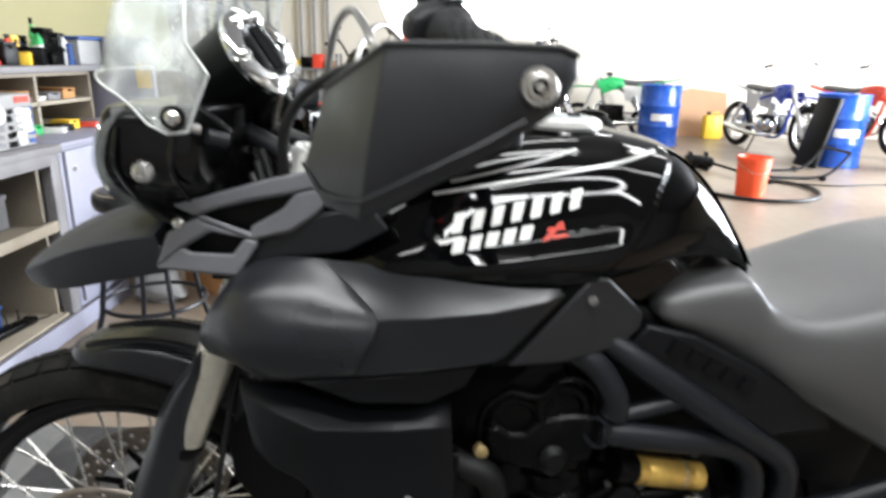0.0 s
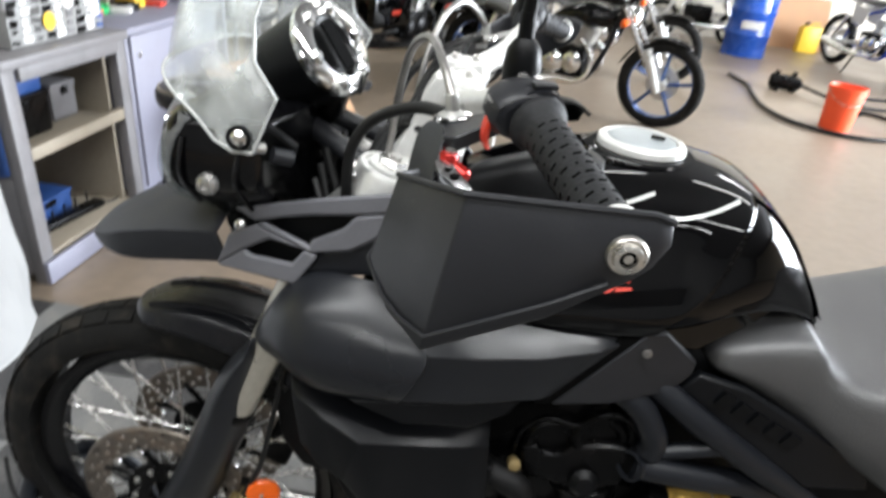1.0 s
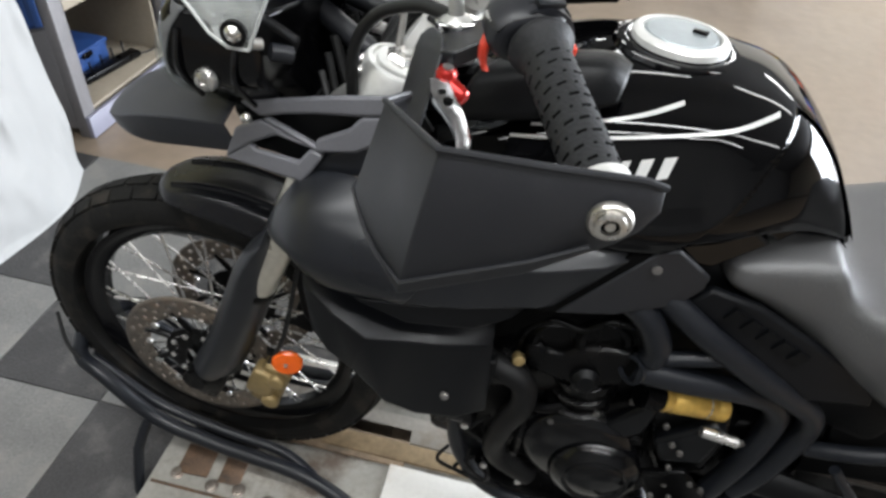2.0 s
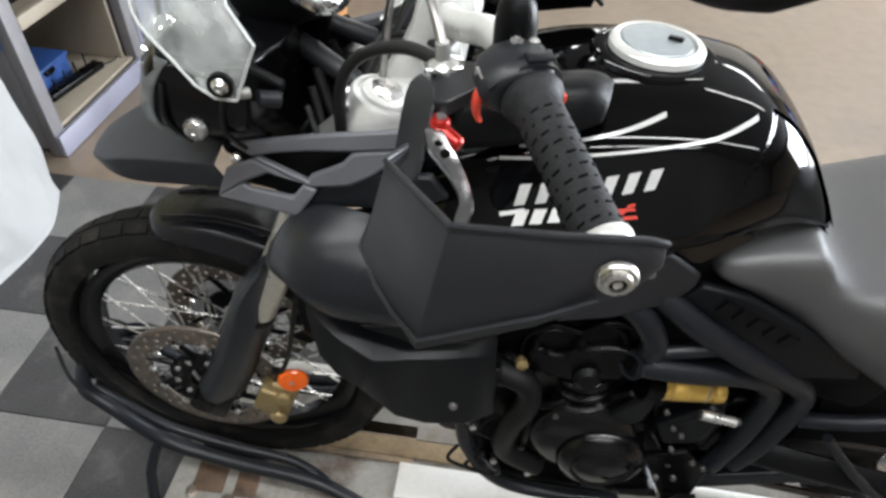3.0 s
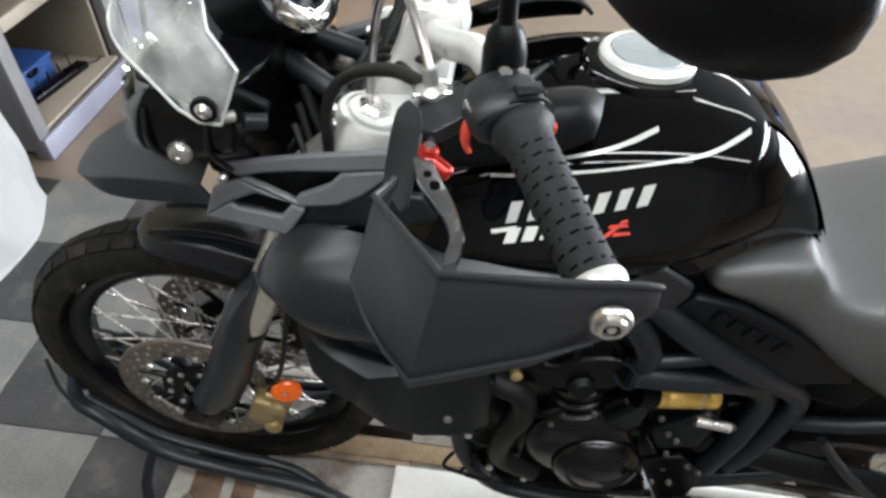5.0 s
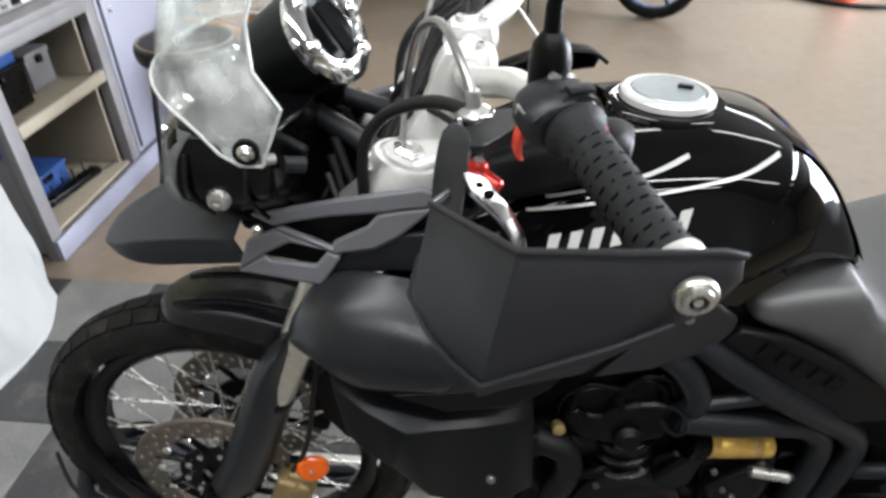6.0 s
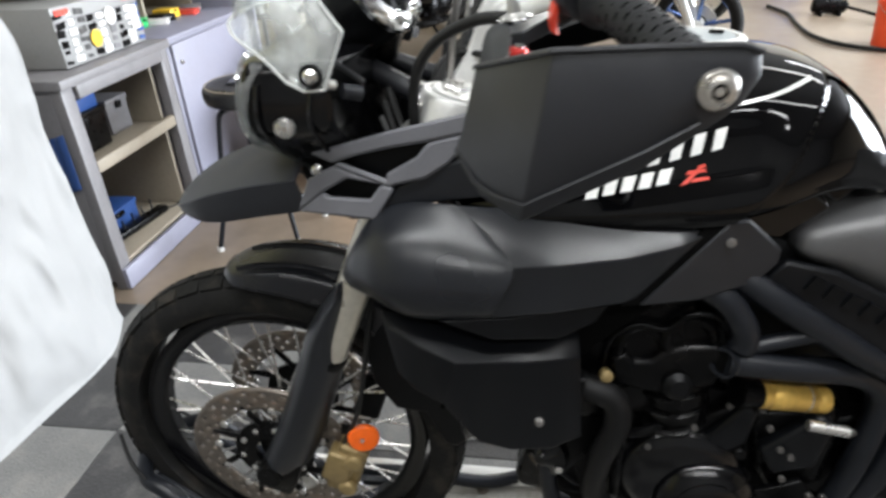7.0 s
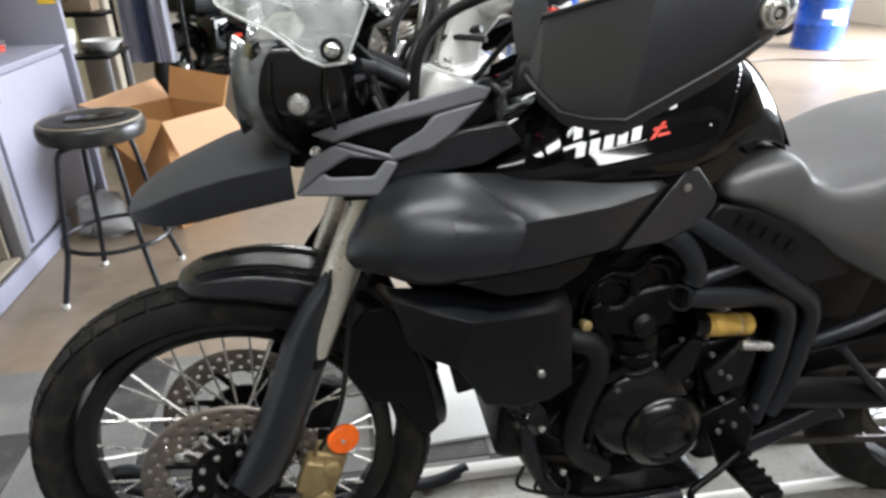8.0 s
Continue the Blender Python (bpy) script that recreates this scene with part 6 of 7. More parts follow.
names = dict(redplastic="red", yellow="yellow", engine="black", green="green", paper="white", bluedark="dark blue", bench="grey", markred="red", woodplank="brown", plastic="black", silver="silver", casegrey="grey")
for k in range(96):
    y = 1.28 + 1.12 * ((k * 0.381) % 1.0) ** 0.75
    x = -1.36 - 0.30 * ((k * 0.617) % 1.0)
    col = COLS[k % len(COLS)]
    if k % 3 == 0:
        bottle((x, y, 1.099), 0.014 + 0.012 * rs.random(), 0.08 + 0.13 * rs.random(), col, "%s plastic bottle on the hutch" % names[col])
    else:
        crate("small_box", (x, y, 1.099), (0.03 + 0.07 * rs.random(), 0.03 + 0.08 * rs.random(), 0.02 + 0.15 * rs.random() ** 1.5), col, "%s box among the hutch clutter" % names[col], "box", rs.uniform(-30, 30))
for k in range(8):
    y = 1.72 + 0.095 * k
    col = ("markred", "redplastic", "green", "paper", "engine", "yellow", "markred", "bench")[k]
    crate("tool_tray", (-1.30 - 0.03 * (k % 3), y, 0.8245 if k > 8 else 0.8045), (0.10, 0.08, 0.022 + 0.01 * (k % 3)), col, "%s tray of small tools" % names[col], "tray", 12 * (k % 4) - 15)
for k in range(6):
    crate("paper_stack", (-1.50, 1.70 + 0.12 * k, 0.94), (0.24, 0.10, 0.02 + 0.015 * (k % 3)), ("paper", "bench", "card")[k % 3], "stack of papers in a pigeonhole", "papers")
tub = thing("clear_tub", (-1.40, 2.40, 1.099), "clear plastic storage tub with a blue lid", "tub")
on(tub, "body", box(B(), (-1.40, 2.40, 1.159), (0.20, 0.20, 0.12), None, 0.01), "casegrey")
on(tub, "lid", box(B(), (-1.40, 2.40, 1.226), (0.22, 0.22, 0.016), None, 0.006), "bluedark", "blue lid")

# ---- draped white sheet ----
bm = B()
rows = []
base = [(-0.99, 0.80), (-0.93, 0.62), (-0.885, 0.47), (-0.925, 0.30), (-0.965, 0.12), (-1.00, -0.1), (-1.05, -0.5), (-1.1, -1.1)]
for h, sx, ease in ((0.004, 0.05, 1.0), (0.03, 0.015, 1.0), (0.20, 0.0, 0.85), (0.45, -0.02, 0.6), (0.70, -0.03, 0.35), (0.92, -0.02, 0.2), (1.04, -0.04, 0.12), (1.10, -0.12, 0.05), (1.115, -0.35, 0.0), (1.115, -0.75, 0.0)):
    row = []
    for k, (x, y) in enumerate(base):
        fold = 0.022 * ease * math.sin(k * 2.1 + h * 3)
        row.append((-0.99 * (1 - ease) + x * ease + sx * (1 if h > 0.1 else 0.3) + fold, y + 0.01 * math.sin(h * 9 + k) * (1 if k else 0.3), h))
    rows.append(row)
skin(bm, rows, 5, 6)
# the far end of the drape
rows2 = [[r[0], (r[0][0] - 0.15, 0.805 + 0.01, r[0][2]), (r[0][0] - 0.35, 0.80, r[0][2]), (-1.78, 0.80, r[0][2])] for r in rows[:8]]
skin(bm, rows2, 5, 4)
for v in bm.verts:
    nz = noise.noise(v.co * 6.0) * 0.012 + noise.noise(v.co * 17.0) * 0.005
    if v.co.z > 0.02:
        v.co.x += nz
bmesh.ops.subdivide_edges(bm, edges=bm.edges, cuts=2, use_grid_fill=True)
for v in bm.verts:
    q = v.co
    lift = 0.030 * noise.noise(Vector((q.x * 7, q.y * 7, q.z * 2.2))) + 0.016 * noise.noise(Vector((q.x * 19, q.y * 17, q.z * 6)))
    v.co += Vector((lift, -lift * 0.8, 0)) * min(1.0, q.z * 5)
sheet = tagged(part("dust_sheet", bm, "cloth", shell=0.003), "white dust sheet draped to the floor beside the bench", "sheet")

# ---- bar stool ----
stool = thing("bar_stool", (-0.665, 1.505, 0), "round black vinyl bar stool with tubular legs", "stool")
SC = Vector((-0.675, 1.515, 0))
seat_prof = [(0.03, 0.585), (0.155, 0.588), (0.178, 0.598), (0.184, 0.615), (0.184, 0.642), (0.178, 0.655), (0.165, 0.662), (0.14, 0.664), (0.06, 0.660), (0.01, 0.659)]
on(stool, "cushion", lathe(B(), seat_prof, SC, (0, 0, 1), 40), "stool_vinyl", "black padded seat")
on(stool, "seat_piping", lathe(B(), [(0.170 + 0.004 * math.cos(a), 0.659 + 0.004 * math.sin(a)) for a in [2 * math.pi * k / 8 for k in range(8)]], SC, (0, 0, 1), 40, closed=True), "benchin", "worn pale piping")
on(stool, "tape_patch", box(B(), SC + Vector((-0.05, -0.02, 0.663)), (0.05, 0.03, 0.004), rot(0, 0, 20), 0.001), "paper")
on(stool, "seam", box(B(), SC + Vector((0.02, 0.0, 0.6635)), (0.20, 0.09, 0.003), rot(0, 0, 12), 0.001), "gloss_dim")
FEET = ((-0.845, 1.305), (-0.535, 1.395), (-0.815, 1.665), (-0.50, 1.66))
for fx_, fy_ in FEET:
    u = (Vector((fx_, fy_, 0)) - SC)
    u.z = 0
    a = SC + u * 0.52
    on(stool, "leg", tube(B(), [(a.x - u.x * 0.2, a.y - u.y * 0.2, 0.575), (a.x, a.y, 0.565), (SC.x + u.x * 0.60, SC.y + u.y * 0.60, 0.50), (SC.x + u.x * 0.75, SC.y + u.y * 0.75, 0.25), (SC.x + u.x * 0.80, SC.y + u.y * 0.80, 0.18), (fx_, fy_, 0.012)], 0.0105, 12, 5), "frame")
    on(stool, "leg_tip", lathe(B(), [(0.012, 0), (0.014, 0.002), (0.013, 0.02)], (fx_, fy_, 0.0), (0, 0, 1), 12), "silver")
bm = B()
rr = 0.195
on(stool, "foot_ring", lathe(bm, [(rr + 0.009 * math.cos(a), 0.205 + 0.009 * math.sin(a)) for a in [2 * math.pi * k / 8 for k in range(8)]], SC, (0, 0, 1), 40, closed=True), "frame")

# ---- open cardboard box ----
bx = thing("cardboard_box", (-0.60, 2.28, 0), "large open cardboard box with raised flaps", "box")
N, L, R, K, h = Vector((-0.56, 2.0, 0.003)), Vector((-0.87, 2.25, 0.003)), Vector((-0.33, 2.28, 0.003)), Vector((-0.64, 2.53, 0.003)), 0.515
UP = Vector((0, 0, h))


def sheet(pn, pts, mtl):
    pts = [Vector(p) for p in pts]
    n = (pts[1] - pts[0]).cross(pts[2] - pts[0]).normalized()
    return on(bx, pn, slab(B(), pts, n * 0.006), mtl)


for a, b in ((N, L), (L, K), (K, R), (R, N)):
    sheet("panel", (a, b, b + UP, a + UP), "card")
sheet("bottom", [p + Vector((0, 0, 0.006)) for p in (N, R, K, L)], "card")
sheet("flap", (K + UP, R + UP, R + UP + Vector((0.03, 0.06, 0.13)), K + UP + Vector((0.02, 0.06, 0.15))), "card")
sheet("flap", (L + UP, K + UP, K + UP + Vector((-0.07, 0.06, 0.09)), L + UP + Vector((-0.13, 0.04, 0.03))), "card_light")
sheet("flap", (N + UP, R + UP, R + UP + Vector((0.10, -0.13, -0.10)), N + UP + Vector((0.09, -0.13, -0.15))), "card_light")
sheet("flap", (N + UP, L + UP, L + UP + Vector((-0.10, -0.13, 0.04)), N + UP + Vector((-0.08, -0.14, -0.16))), "card")
bag = B()
ball(bag, (-0.90, 2.02, 0.10), (0.10, 0.09, 0.13), 20)
for v in bag.verts:
    v.co += Vector((noise.noise(v.co * 14), noise.noise(v.co * 14 + Vector((5, 0, 0))), noise.noise(v.co * 11 + Vector((0, 7, 0))))) * 0.055
    v.co.x = -0.90 + (v.co.x + 0.90) * (1.35 - 2.6 * max(v.co.z, 0))
    v.co.z = max(v.co.z, 0.002)
tagged(part("plastic_bag", bag, "cloth"), "crumpled white plastic bag on the floor", "bag")

# ---- side table, bin and hanging coats behind ----
tb = thing("side_table", (-1.08, 3.05, 0), "small dark side table with a steel frame", "table")
on(tb, "table_top", box(B(), (-1.16, 3.05, 0.685), (0.34, 0.40, 0.02), None, 0.004), "engine")
for x in (-1.31, -1.01):
    for y in (2.87, 3.23):
        on(tb, "leg", box(B(), (x, y, 0.337), (0.024, 0.024, 0.675), None, 0.002), "bench")
on(tb, "shelf", box(B(), (-1.16, 3.05, 0.30), (0.30, 0.36, 0.016)), "bench")
cup = thing("paper_cup", (-1.22, 2.98, 0.695), "white paper cup on the side table", "cup")
on(cup, "body", lathe(B(), [(0.028, 0), (0.030, 0.002), (0.040, 0.13), (0.037, 0.13), (0.028, 0.006)], (-1.22, 2.98, 0.695), (0, 0, 1), 22), "paper")
bowl = thing("white_bowl", (-1.07, 3.06, 0.695), "shallow white bowl on the side table", "bowl")
on(bowl, "body", lathe(B(), [(0.05, 0), (0.055, 0.002), (0.11, 0.06), (0.105, 0.06), (0.05, 0.008)], (-1.07, 3.06, 0.695), (0, 0, 1), 28), "paper")
crate("goods_box", (-1.22, 3.20, 0.90), (0.22, 0.14, 0.16), "woodplank", "brown box on a wall shelf", "box")
tagged(part("wall_shelf", box(B(), (-1.22, 3.20, 0.885), (0.34, 0.26, 0.022), None, 0.003), "engine"), "dark wall shelf above the side table", "shelf")
tagged(part("shelf_post", box(B(), (-1.43, 3.20, 0.60), (0.04, 0.26, 1.2), None, 0.003), "bench"), "grey post of the wall shelf", "post")
tagged(part("pale_post", box(B(), (-1.19, 3.36, 1.1), (0.19, 0.10, 2.2), None, 0.006), "benchin"), "pale cream timber post", "post")
for k, (x, col) in enumerate(((-1.03, "lilac"), (-0.94, "navy"), (-0.86, "lilac"))):
    bm = B()
    skin(bm, [[(x + 0.05 * math.sin(a) * q, 3.55 + 0.03 * math.cos(a * 2 + k) * q, z) for a in [2 * math.pi * i / 10 for i in range(10)]] for z, q in ((0.55, 1.3), (0.8, 1.2), (1.1, 1.1), (1.35, 1.0), (1.5, 0.4))], 4, 3, closed=True, caps=True)
    tagged(part("hanging_coat", bm, col), "%s overall hanging from a rail" % ("dark blue" if col == "navy" else "grey lilac"), "clothes", "hanging overalls")
bm = B()
tube(bm, [(-1.13, 3.55, 1.52), (-0.72, 3.55, 1.52)], 0.014, 10, 1)
for x in (-1.13, -0.72):
    tube(bm, [(x, 3.55, 0.0), (x, 3.55, 1.52)], 0.014, 10, 1)
tagged(part("clothes_rail", bm, "engine"), "black steel clothes rail holding overalls", "rail")
# made-up pale sheet that brightens the floor beyond the lift
board = thing("pale_floor_sheet", (0.55, 0.62, 0.003), "pale flat sheet added to lighten the floor beyond the lift", "board")
on(board, "board_sheet", box(B(), (0.55, 0.62, 0.010), (0.62, 0.54, 0.012), rot(0, 0, 2), 0.003), "markwhite")
# added dark board, its brown stands for the rear tyre's shadow
wb_ = thing("deck_shade_board", (1.72, 0.0, PZ), "dark brown board added as shade on the deck by the rear wheel", "board")
on(wb_, "board_plank", box(B(), (1.82, 0.02, PZ + 0.0165), (0.74, 0.24, 0.009), None, 0.002), "woodplank")

# ---- far side of the workshop ----
def drum(at, label):
    t = thing("oil_drum", at, label, "drum", "blue drums")
    at = Vector(at)
    r = 0.288
    prof = [(r - 0.012, 0.0), (r + 0.006, 0.006), (r + 0.006, 0.020), (r - 0.003, 0.028)]
    for z in (0.29, 0.58):
        prof += [(r - 0.003, z - 0.03), (r + 0.010, z - 0.012), (r + 0.010, z + 0.012), (r - 0.003, z + 0.03)]
    prof += [(r - 0.003, 0.845), (r + 0.006, 0.853), (r + 0.006, 0.870), (r - 0.006, 0.872), (r - 0.014, 0.858), (0.01, 0.858)]
    on(t, "shell", lathe(B(), prof, at, (0, 0, 1), 44), "blue")
    on(t, "bung", lathe(B(), [(0.035, 0.858), (0.035, 0.872), (0.02, 0.876)], at + Vector((0.17, 0.05, 0)), (0, 0, 1), 16), "steel")
    bm = B()
    vs = []
    for k in range(9):
        a = radians(-128 + 7 * k)
        vs.append((at.x + (r + 0.0125) * math.cos(a), at.y + (r + 0.0125) * math.sin(a)))
    lo = [bm.verts.new((x, y, at.z + 0.37)) for x, y in vs]
    hi = [bm.verts.new((x, y, at.z + 0.47)) for x, y in vs]
    for k in range(8):
        bm.faces.new((lo[k], lo[k + 1], hi[k + 1], hi[k]))
    on(t, "paper_label", bm, "paper", "torn pale paper label")
    return t


drum((3.58, 8.75, 0), "glossy blue steel drum by the back wall")
drum((5.28, 7.10, 0), "glossy blue steel drum beside the dirt bikes")
drum((6.25, 6.55, 0), "dark blue steel drum beside the dirt bikes")
tyre_pad = thing("knee_board", (4.93, 6.85, 0), "dark board leaning on a blue drum", "board")
on(tyre_pad, "board", box(B(), (4.90, 6.86, 0.42), (0.04, 0.36, 0.84), rot(0, 14, 12), 0.006), "plastic")

# bucket
bk = thing("bucket", (3.33, 5.02, 0), "orange plastic bucket standing inside a hose loop", "bucket")
BK = Vector((3.33, 5.02, 0))
on(bk, "shell", lathe(B(), [(0.122, 0.0), (0.126, 0.004), (0.146, 0.33), (0.154, 0.332), (0.154, 0.345), (0.148, 0.347), (0.150, 0.366), (0.146, 0.368), (0.141, 0.34), (0.120, 0.012), (0.01, 0.012)], BK, (0, 0, 1), 40), "bucket")
on(bk, "bail", tube(B(), [BK + Vector((0.152 * math.cos(a), -0.152 * math.sin(a) * 0.95, 0.335 - 0.11 * math.sin(a))) for a in [math.pi * k / 8 for k in range(9)]], 0.003, 6), "steel", "wire handle")

# hose on the floor
rs = random.Random(3)
hs = [(2.95, 7.0, 0.02), (3.0, 6.5, 0.02), (2.92, 6.0, 0.02), (2.86, 5.45, 0.02), (2.95, 5.0, 0.02), (3.25, 4.72, 0.02), (3.65, 4.72, 0.02), (3.95, 4.95, 0.02), (4.1, 5.35, 0.02), (4.0, 5.65, 0.02), (3.75, 5.75, 0.02)]
tagged(part("air_hose", tube(B(), hs, 0.018, 10, 8), "hose"), "thick dark rubber hose lying in a loop", "hose")
tagged(part("electric_cable", tube(B(), [(3.75, 5.9, 0.008), (4.4, 5.6, 0.008), (5.2, 5.75, 0.008), (6.0, 5.5, 0.008), (7.2, 5.7, 0.008)], 0.008, 8, 8), "hose"), "thin black cable lying across the floor", "cable")
imp = thing("air_motor", (3.38, 6.45, 0), "black air-powered tool lying on the floor", "tool")
on(imp, "body", lathe(B(), [(0.05, 0), (0.075, 0.02), (0.08, 0.18), (0.065, 0.30), (0.03, 0.33)], (3.22, 6.5, 0.10), (1, -0.2, -0.05), 20), "engine")
on(imp, "handle", tube(B(), [(3.5, 6.44, 0.09), (3.72, 5.9, 0.05), (3.78, 5.55, 0.03)], 0.016, 10), "engine")
for dx in (0.06, 0.24):
    on(imp, "foot", box(B(), (3.22 + dx, 6.46, 0.025), (0.03, 0.16, 0.05), None, 0.004), "engine")
    on(imp, "fin", box(B(), (3.22 + dx, 6.49, 0.18), (0.02, 0.10, 0.05), None, 0.004), "engine")
# paddock stand
st = thing("paddock_stand", (4.45, 6.2, 0), "black tubular paddock stand on the floor", "stand")
for y in (5.95, 6.45):
    on(st, "side_tube", tube(B(), [(4.0, y, 0.02), (4.45, y, 0.03), (4.62, y, 0.10), (4.78, y, 0.30)], 0.016, 10), "frame")
on(st, "cross_tube", tube(B(), [(4.0, 5.95, 0.02), (4.0, 6.45, 0.02)], 0.016, 10, 1), "frame")
on(st, "head", tube(B(), [(4.78, 5.95, 0.30), (4.78, 6.45, 0.30)], 0.016, 10, 1), "frame")
for y in (5.9, 6.5):
    on(st, "roller", lathe(B(), [(0.03, -0.02), (0.03, 0.02)], (4.5, y, 0.03), (0, 1, 0), 14), "engine")

# yellow can and pale panel at the back wall
jc = thing("jerry_can", (4.78, 9.72, 0), "yellow plastic jerry can by the back wall", "jerry can")
on(jc, "body", box(B(), (4.78, 9.72, 0.19), (0.30, 0.18, 0.38), None, 0.03), "yellow")
on(jc, "spout", lathe(B(), [(0.03, 0), (0.03, 0.05), (0.02, 0.06)], (4.70, 9.72, 0.375), (0, 0, 1), 14), "engine")
on(jc, "handle", tube(B(), [(4.76, 9.72, 0.37), (4.78, 9.72, 0.42), (4.86, 9.72, 0.42), (4.88, 9.72, 0.37)], 0.012, 8), "yellow")
tagged(part("leaning_board", slab(B(), [(4.0, 9.98, 0.0), (5.15, 9.98, 0.0), (5.15, 10.22, 0.72), (4.55, 10.22, 0.78), (4.0, 10.16, 0.52)], (0, 0.03, 0)), "card_light"), "pale board leaning against the back wall", "board")
tagged(part("wall_rail", box(B(), (3.5, 10.28, 0.34), (9.0, 0.03, 0.03)), "bench"), "thin grey rail along the back wall", "rail")


def far_bike(name, at, yaw, label, R=(0.33, 0.32), wb=1.45, tyre=0.05, body="engine", rimm="alloy", seat_m="vinyl", frame_m="frame", style="cruiser", bars=1.05, trim="chrome", solid=False):
    """A parked motorcycle built along x, front wheel at +x."""
    t = thing(name, at, label, "motorcycle", "parked motorcycles")
    t.rotation_euler = (radians(3), 0, radians(yaw))

    def add(pn, bm, mtl, parent=None, **kw):
        ob = part(pn, bm, mtl, None, "", **kw)
        ob.parent = parent or t
        return ob
    for x, r in ((wb / 2, R[0]), (-wb / 2, R[1])):
        c = Vector((x, 0, r))
        w = add("wheel", lathe(B(), [(0.03, -0.06), (0.05, -0.05), (0.05, 0.05), (0.03, 0.06)], c, (0, 1, 0), 18), "alloy")
        add("tyre", lathe(B(), [(r - tyre + tyre * math.cos(a), tyre * math.sin(a)) for a in [2 * math.pi * k / 12 for k in range(12)]], c, (0, 1, 0), 48, closed=True), "rubber", w)
        add("rim", lathe(B(), [(r - 2 * tyre + 0.012 + 0.016 * math.cos(a), 0.026 * math.sin(a)) for a in [2 * math.pi * k / 8 for k in range(8)]], c, (0, 1, 0), 48, closed=True), rimm, w)
        ns = 5 if solid else 18
        for k in range(ns):
            a = 2 * math.pi * k / ns
            add("spoke", tube(B(), [c + Vector((0.04 * math.cos(a), 0.03 * (-1) ** k, 0.04 * math.sin(a))), c + Vector(((r - 2 * tyre + 0.01) * math.cos(a + 0.2), 0, (r - 2 * tyre + 0.01) * math.sin(a + 0.2)))], 0.016 if solid else 0.0035, 6, 1), rimm if solid else "steel", w)
        add("brake_disc", lathe(B(), [(0.06, 0.065), (0.13, 0.065), (0.13, 0.069), (0.06, 0.069)], c, (0, 1, 0), 28, closed=True), "alloy", w)
    fz = R[0]
    hx, hz = wb / 2 - (0.34 if style != "dirt" else 0.26), 0.86 if style != "dirt" else 0.93
    for s in (-1, 1):
        leg = add("fork_leg", tube(B(), [(wb / 2 - 0.02, s * 0.085, fz), (hx - 0.02, s * 0.085, hz)], 0.024 if style == "dirt" else 0.02, 12, 1), "paper" if style == "dirt" else trim)
        add("fork_lower", tube(B(), [(wb / 2 - 0.0, s * 0.085, fz - 0.04), (wb / 2 - 0.13, s * 0.085, fz + 0.26)], 0.030, 12, 1), "paper" if style == "dirt" else "silver", leg)
    top = (hx - 0.03, 0, hz)
    add("handlebar", tube(B(), [(hx - 0.20, -0.38, bars), (hx - 0.12, -0.28, bars + 0.03), (hx - 0.04, -0.08, hz + 0.06 if bars < 1.15 else hz + 0.10), (hx - 0.04, 0.08, hz + 0.06 if bars < 1.15 else hz + 0.10), (hx - 0.12, 0.28, bars + 0.03), (hx - 0.20, 0.38, bars)], 0.012, 10), trim)
    for s in (-1, 1):
        add("grip", tube(B(), [(hx - 0.15, s * 0.32, bars + 0.015), (hx - 0.21, s * 0.40, bars)], 0.018, 10, 1), "grip")
        if style == "cruiser":
            mm = add("mirror", tube(B(), [(hx - 0.13, s * 0.28, bars + 0.03), (hx - 0.10, s * 0.33, bars + 0.14)], 0.005, 6, 1), trim)
            add("mirror_head", ball(B(), (hx - 0.10, s * 0.34, bars + 0.17), (0.02, 0.06, 0.035), 12), trim, mm)
    # frame
    fr = add("frame", tube(B(), [top, (hx - 0.12, 0, hz - 0.06), (-0.1, 0, hz - 0.16), (-wb / 2 + 0.25, 0, 0.62), (-wb / 2, 0.09, R[1])], 0.022, 10), frame_m)
    add("down_tube", tube(B(), [top, (hx - 0.16, 0, 0.45), (hx - 0.30, 0, 0.24), (-0.15, 0, 0.22), (-wb / 2 + 0.32, 0, 0.34)], 0.020, 10), frame_m, fr)
    for s in (-1, 1):
        add("swingarm", tube(B(), [(-0.18, s * 0.08, 0.36), (-wb / 2, s * 0.10, R[1])], 0.02, 10, 1), "silver" if style == "dirt" else frame_m, fr)
        add("shock", tube(B(), [(-wb / 2 + 0.05, s * 0.12, R[1] + 0.03), (-wb / 2 + 0.22, s * 0.11, 0.66)], 0.026, 10, 1), trim, fr)
    # engine
    bm = B()
    box(bm, (0.02, 0, 0.40), (0.40, 0.24, 0.26), None, 0.04)
    eng = add("engine", bm, "engine")
    for k, (x, tilt) in enumerate(((0.12, 22), (-0.06, -22)) if style == "cruiser" else ((0.06, 10),)):
        for j in range(6):
            p = Vector((x, 0, 0.50)) + rot(0, tilt, 0) @ Vector((0, 0, 0.035 * j))
            add("cooling_fin", box(B(), p, (0.16, 0.18, 0.018), rot(0, tilt, 0), 0.004), "alloy", eng)
    add("engine_cover", lathe(B(), [(0.10, 0), (0.10, 0.02), (0.07, 0.045), (0.01, 0.05)], (-0.05, -0.12, 0.38), (0, -1, 0), 28), trim, eng)
    add("engine_cover", lathe(B(), [(0.08, 0), (0.08, 0.02), (0.05, 0.035), (0.01, 0.04)], (0.12, -0.12, 0.40), (0, -1, 0), 28), trim, eng)
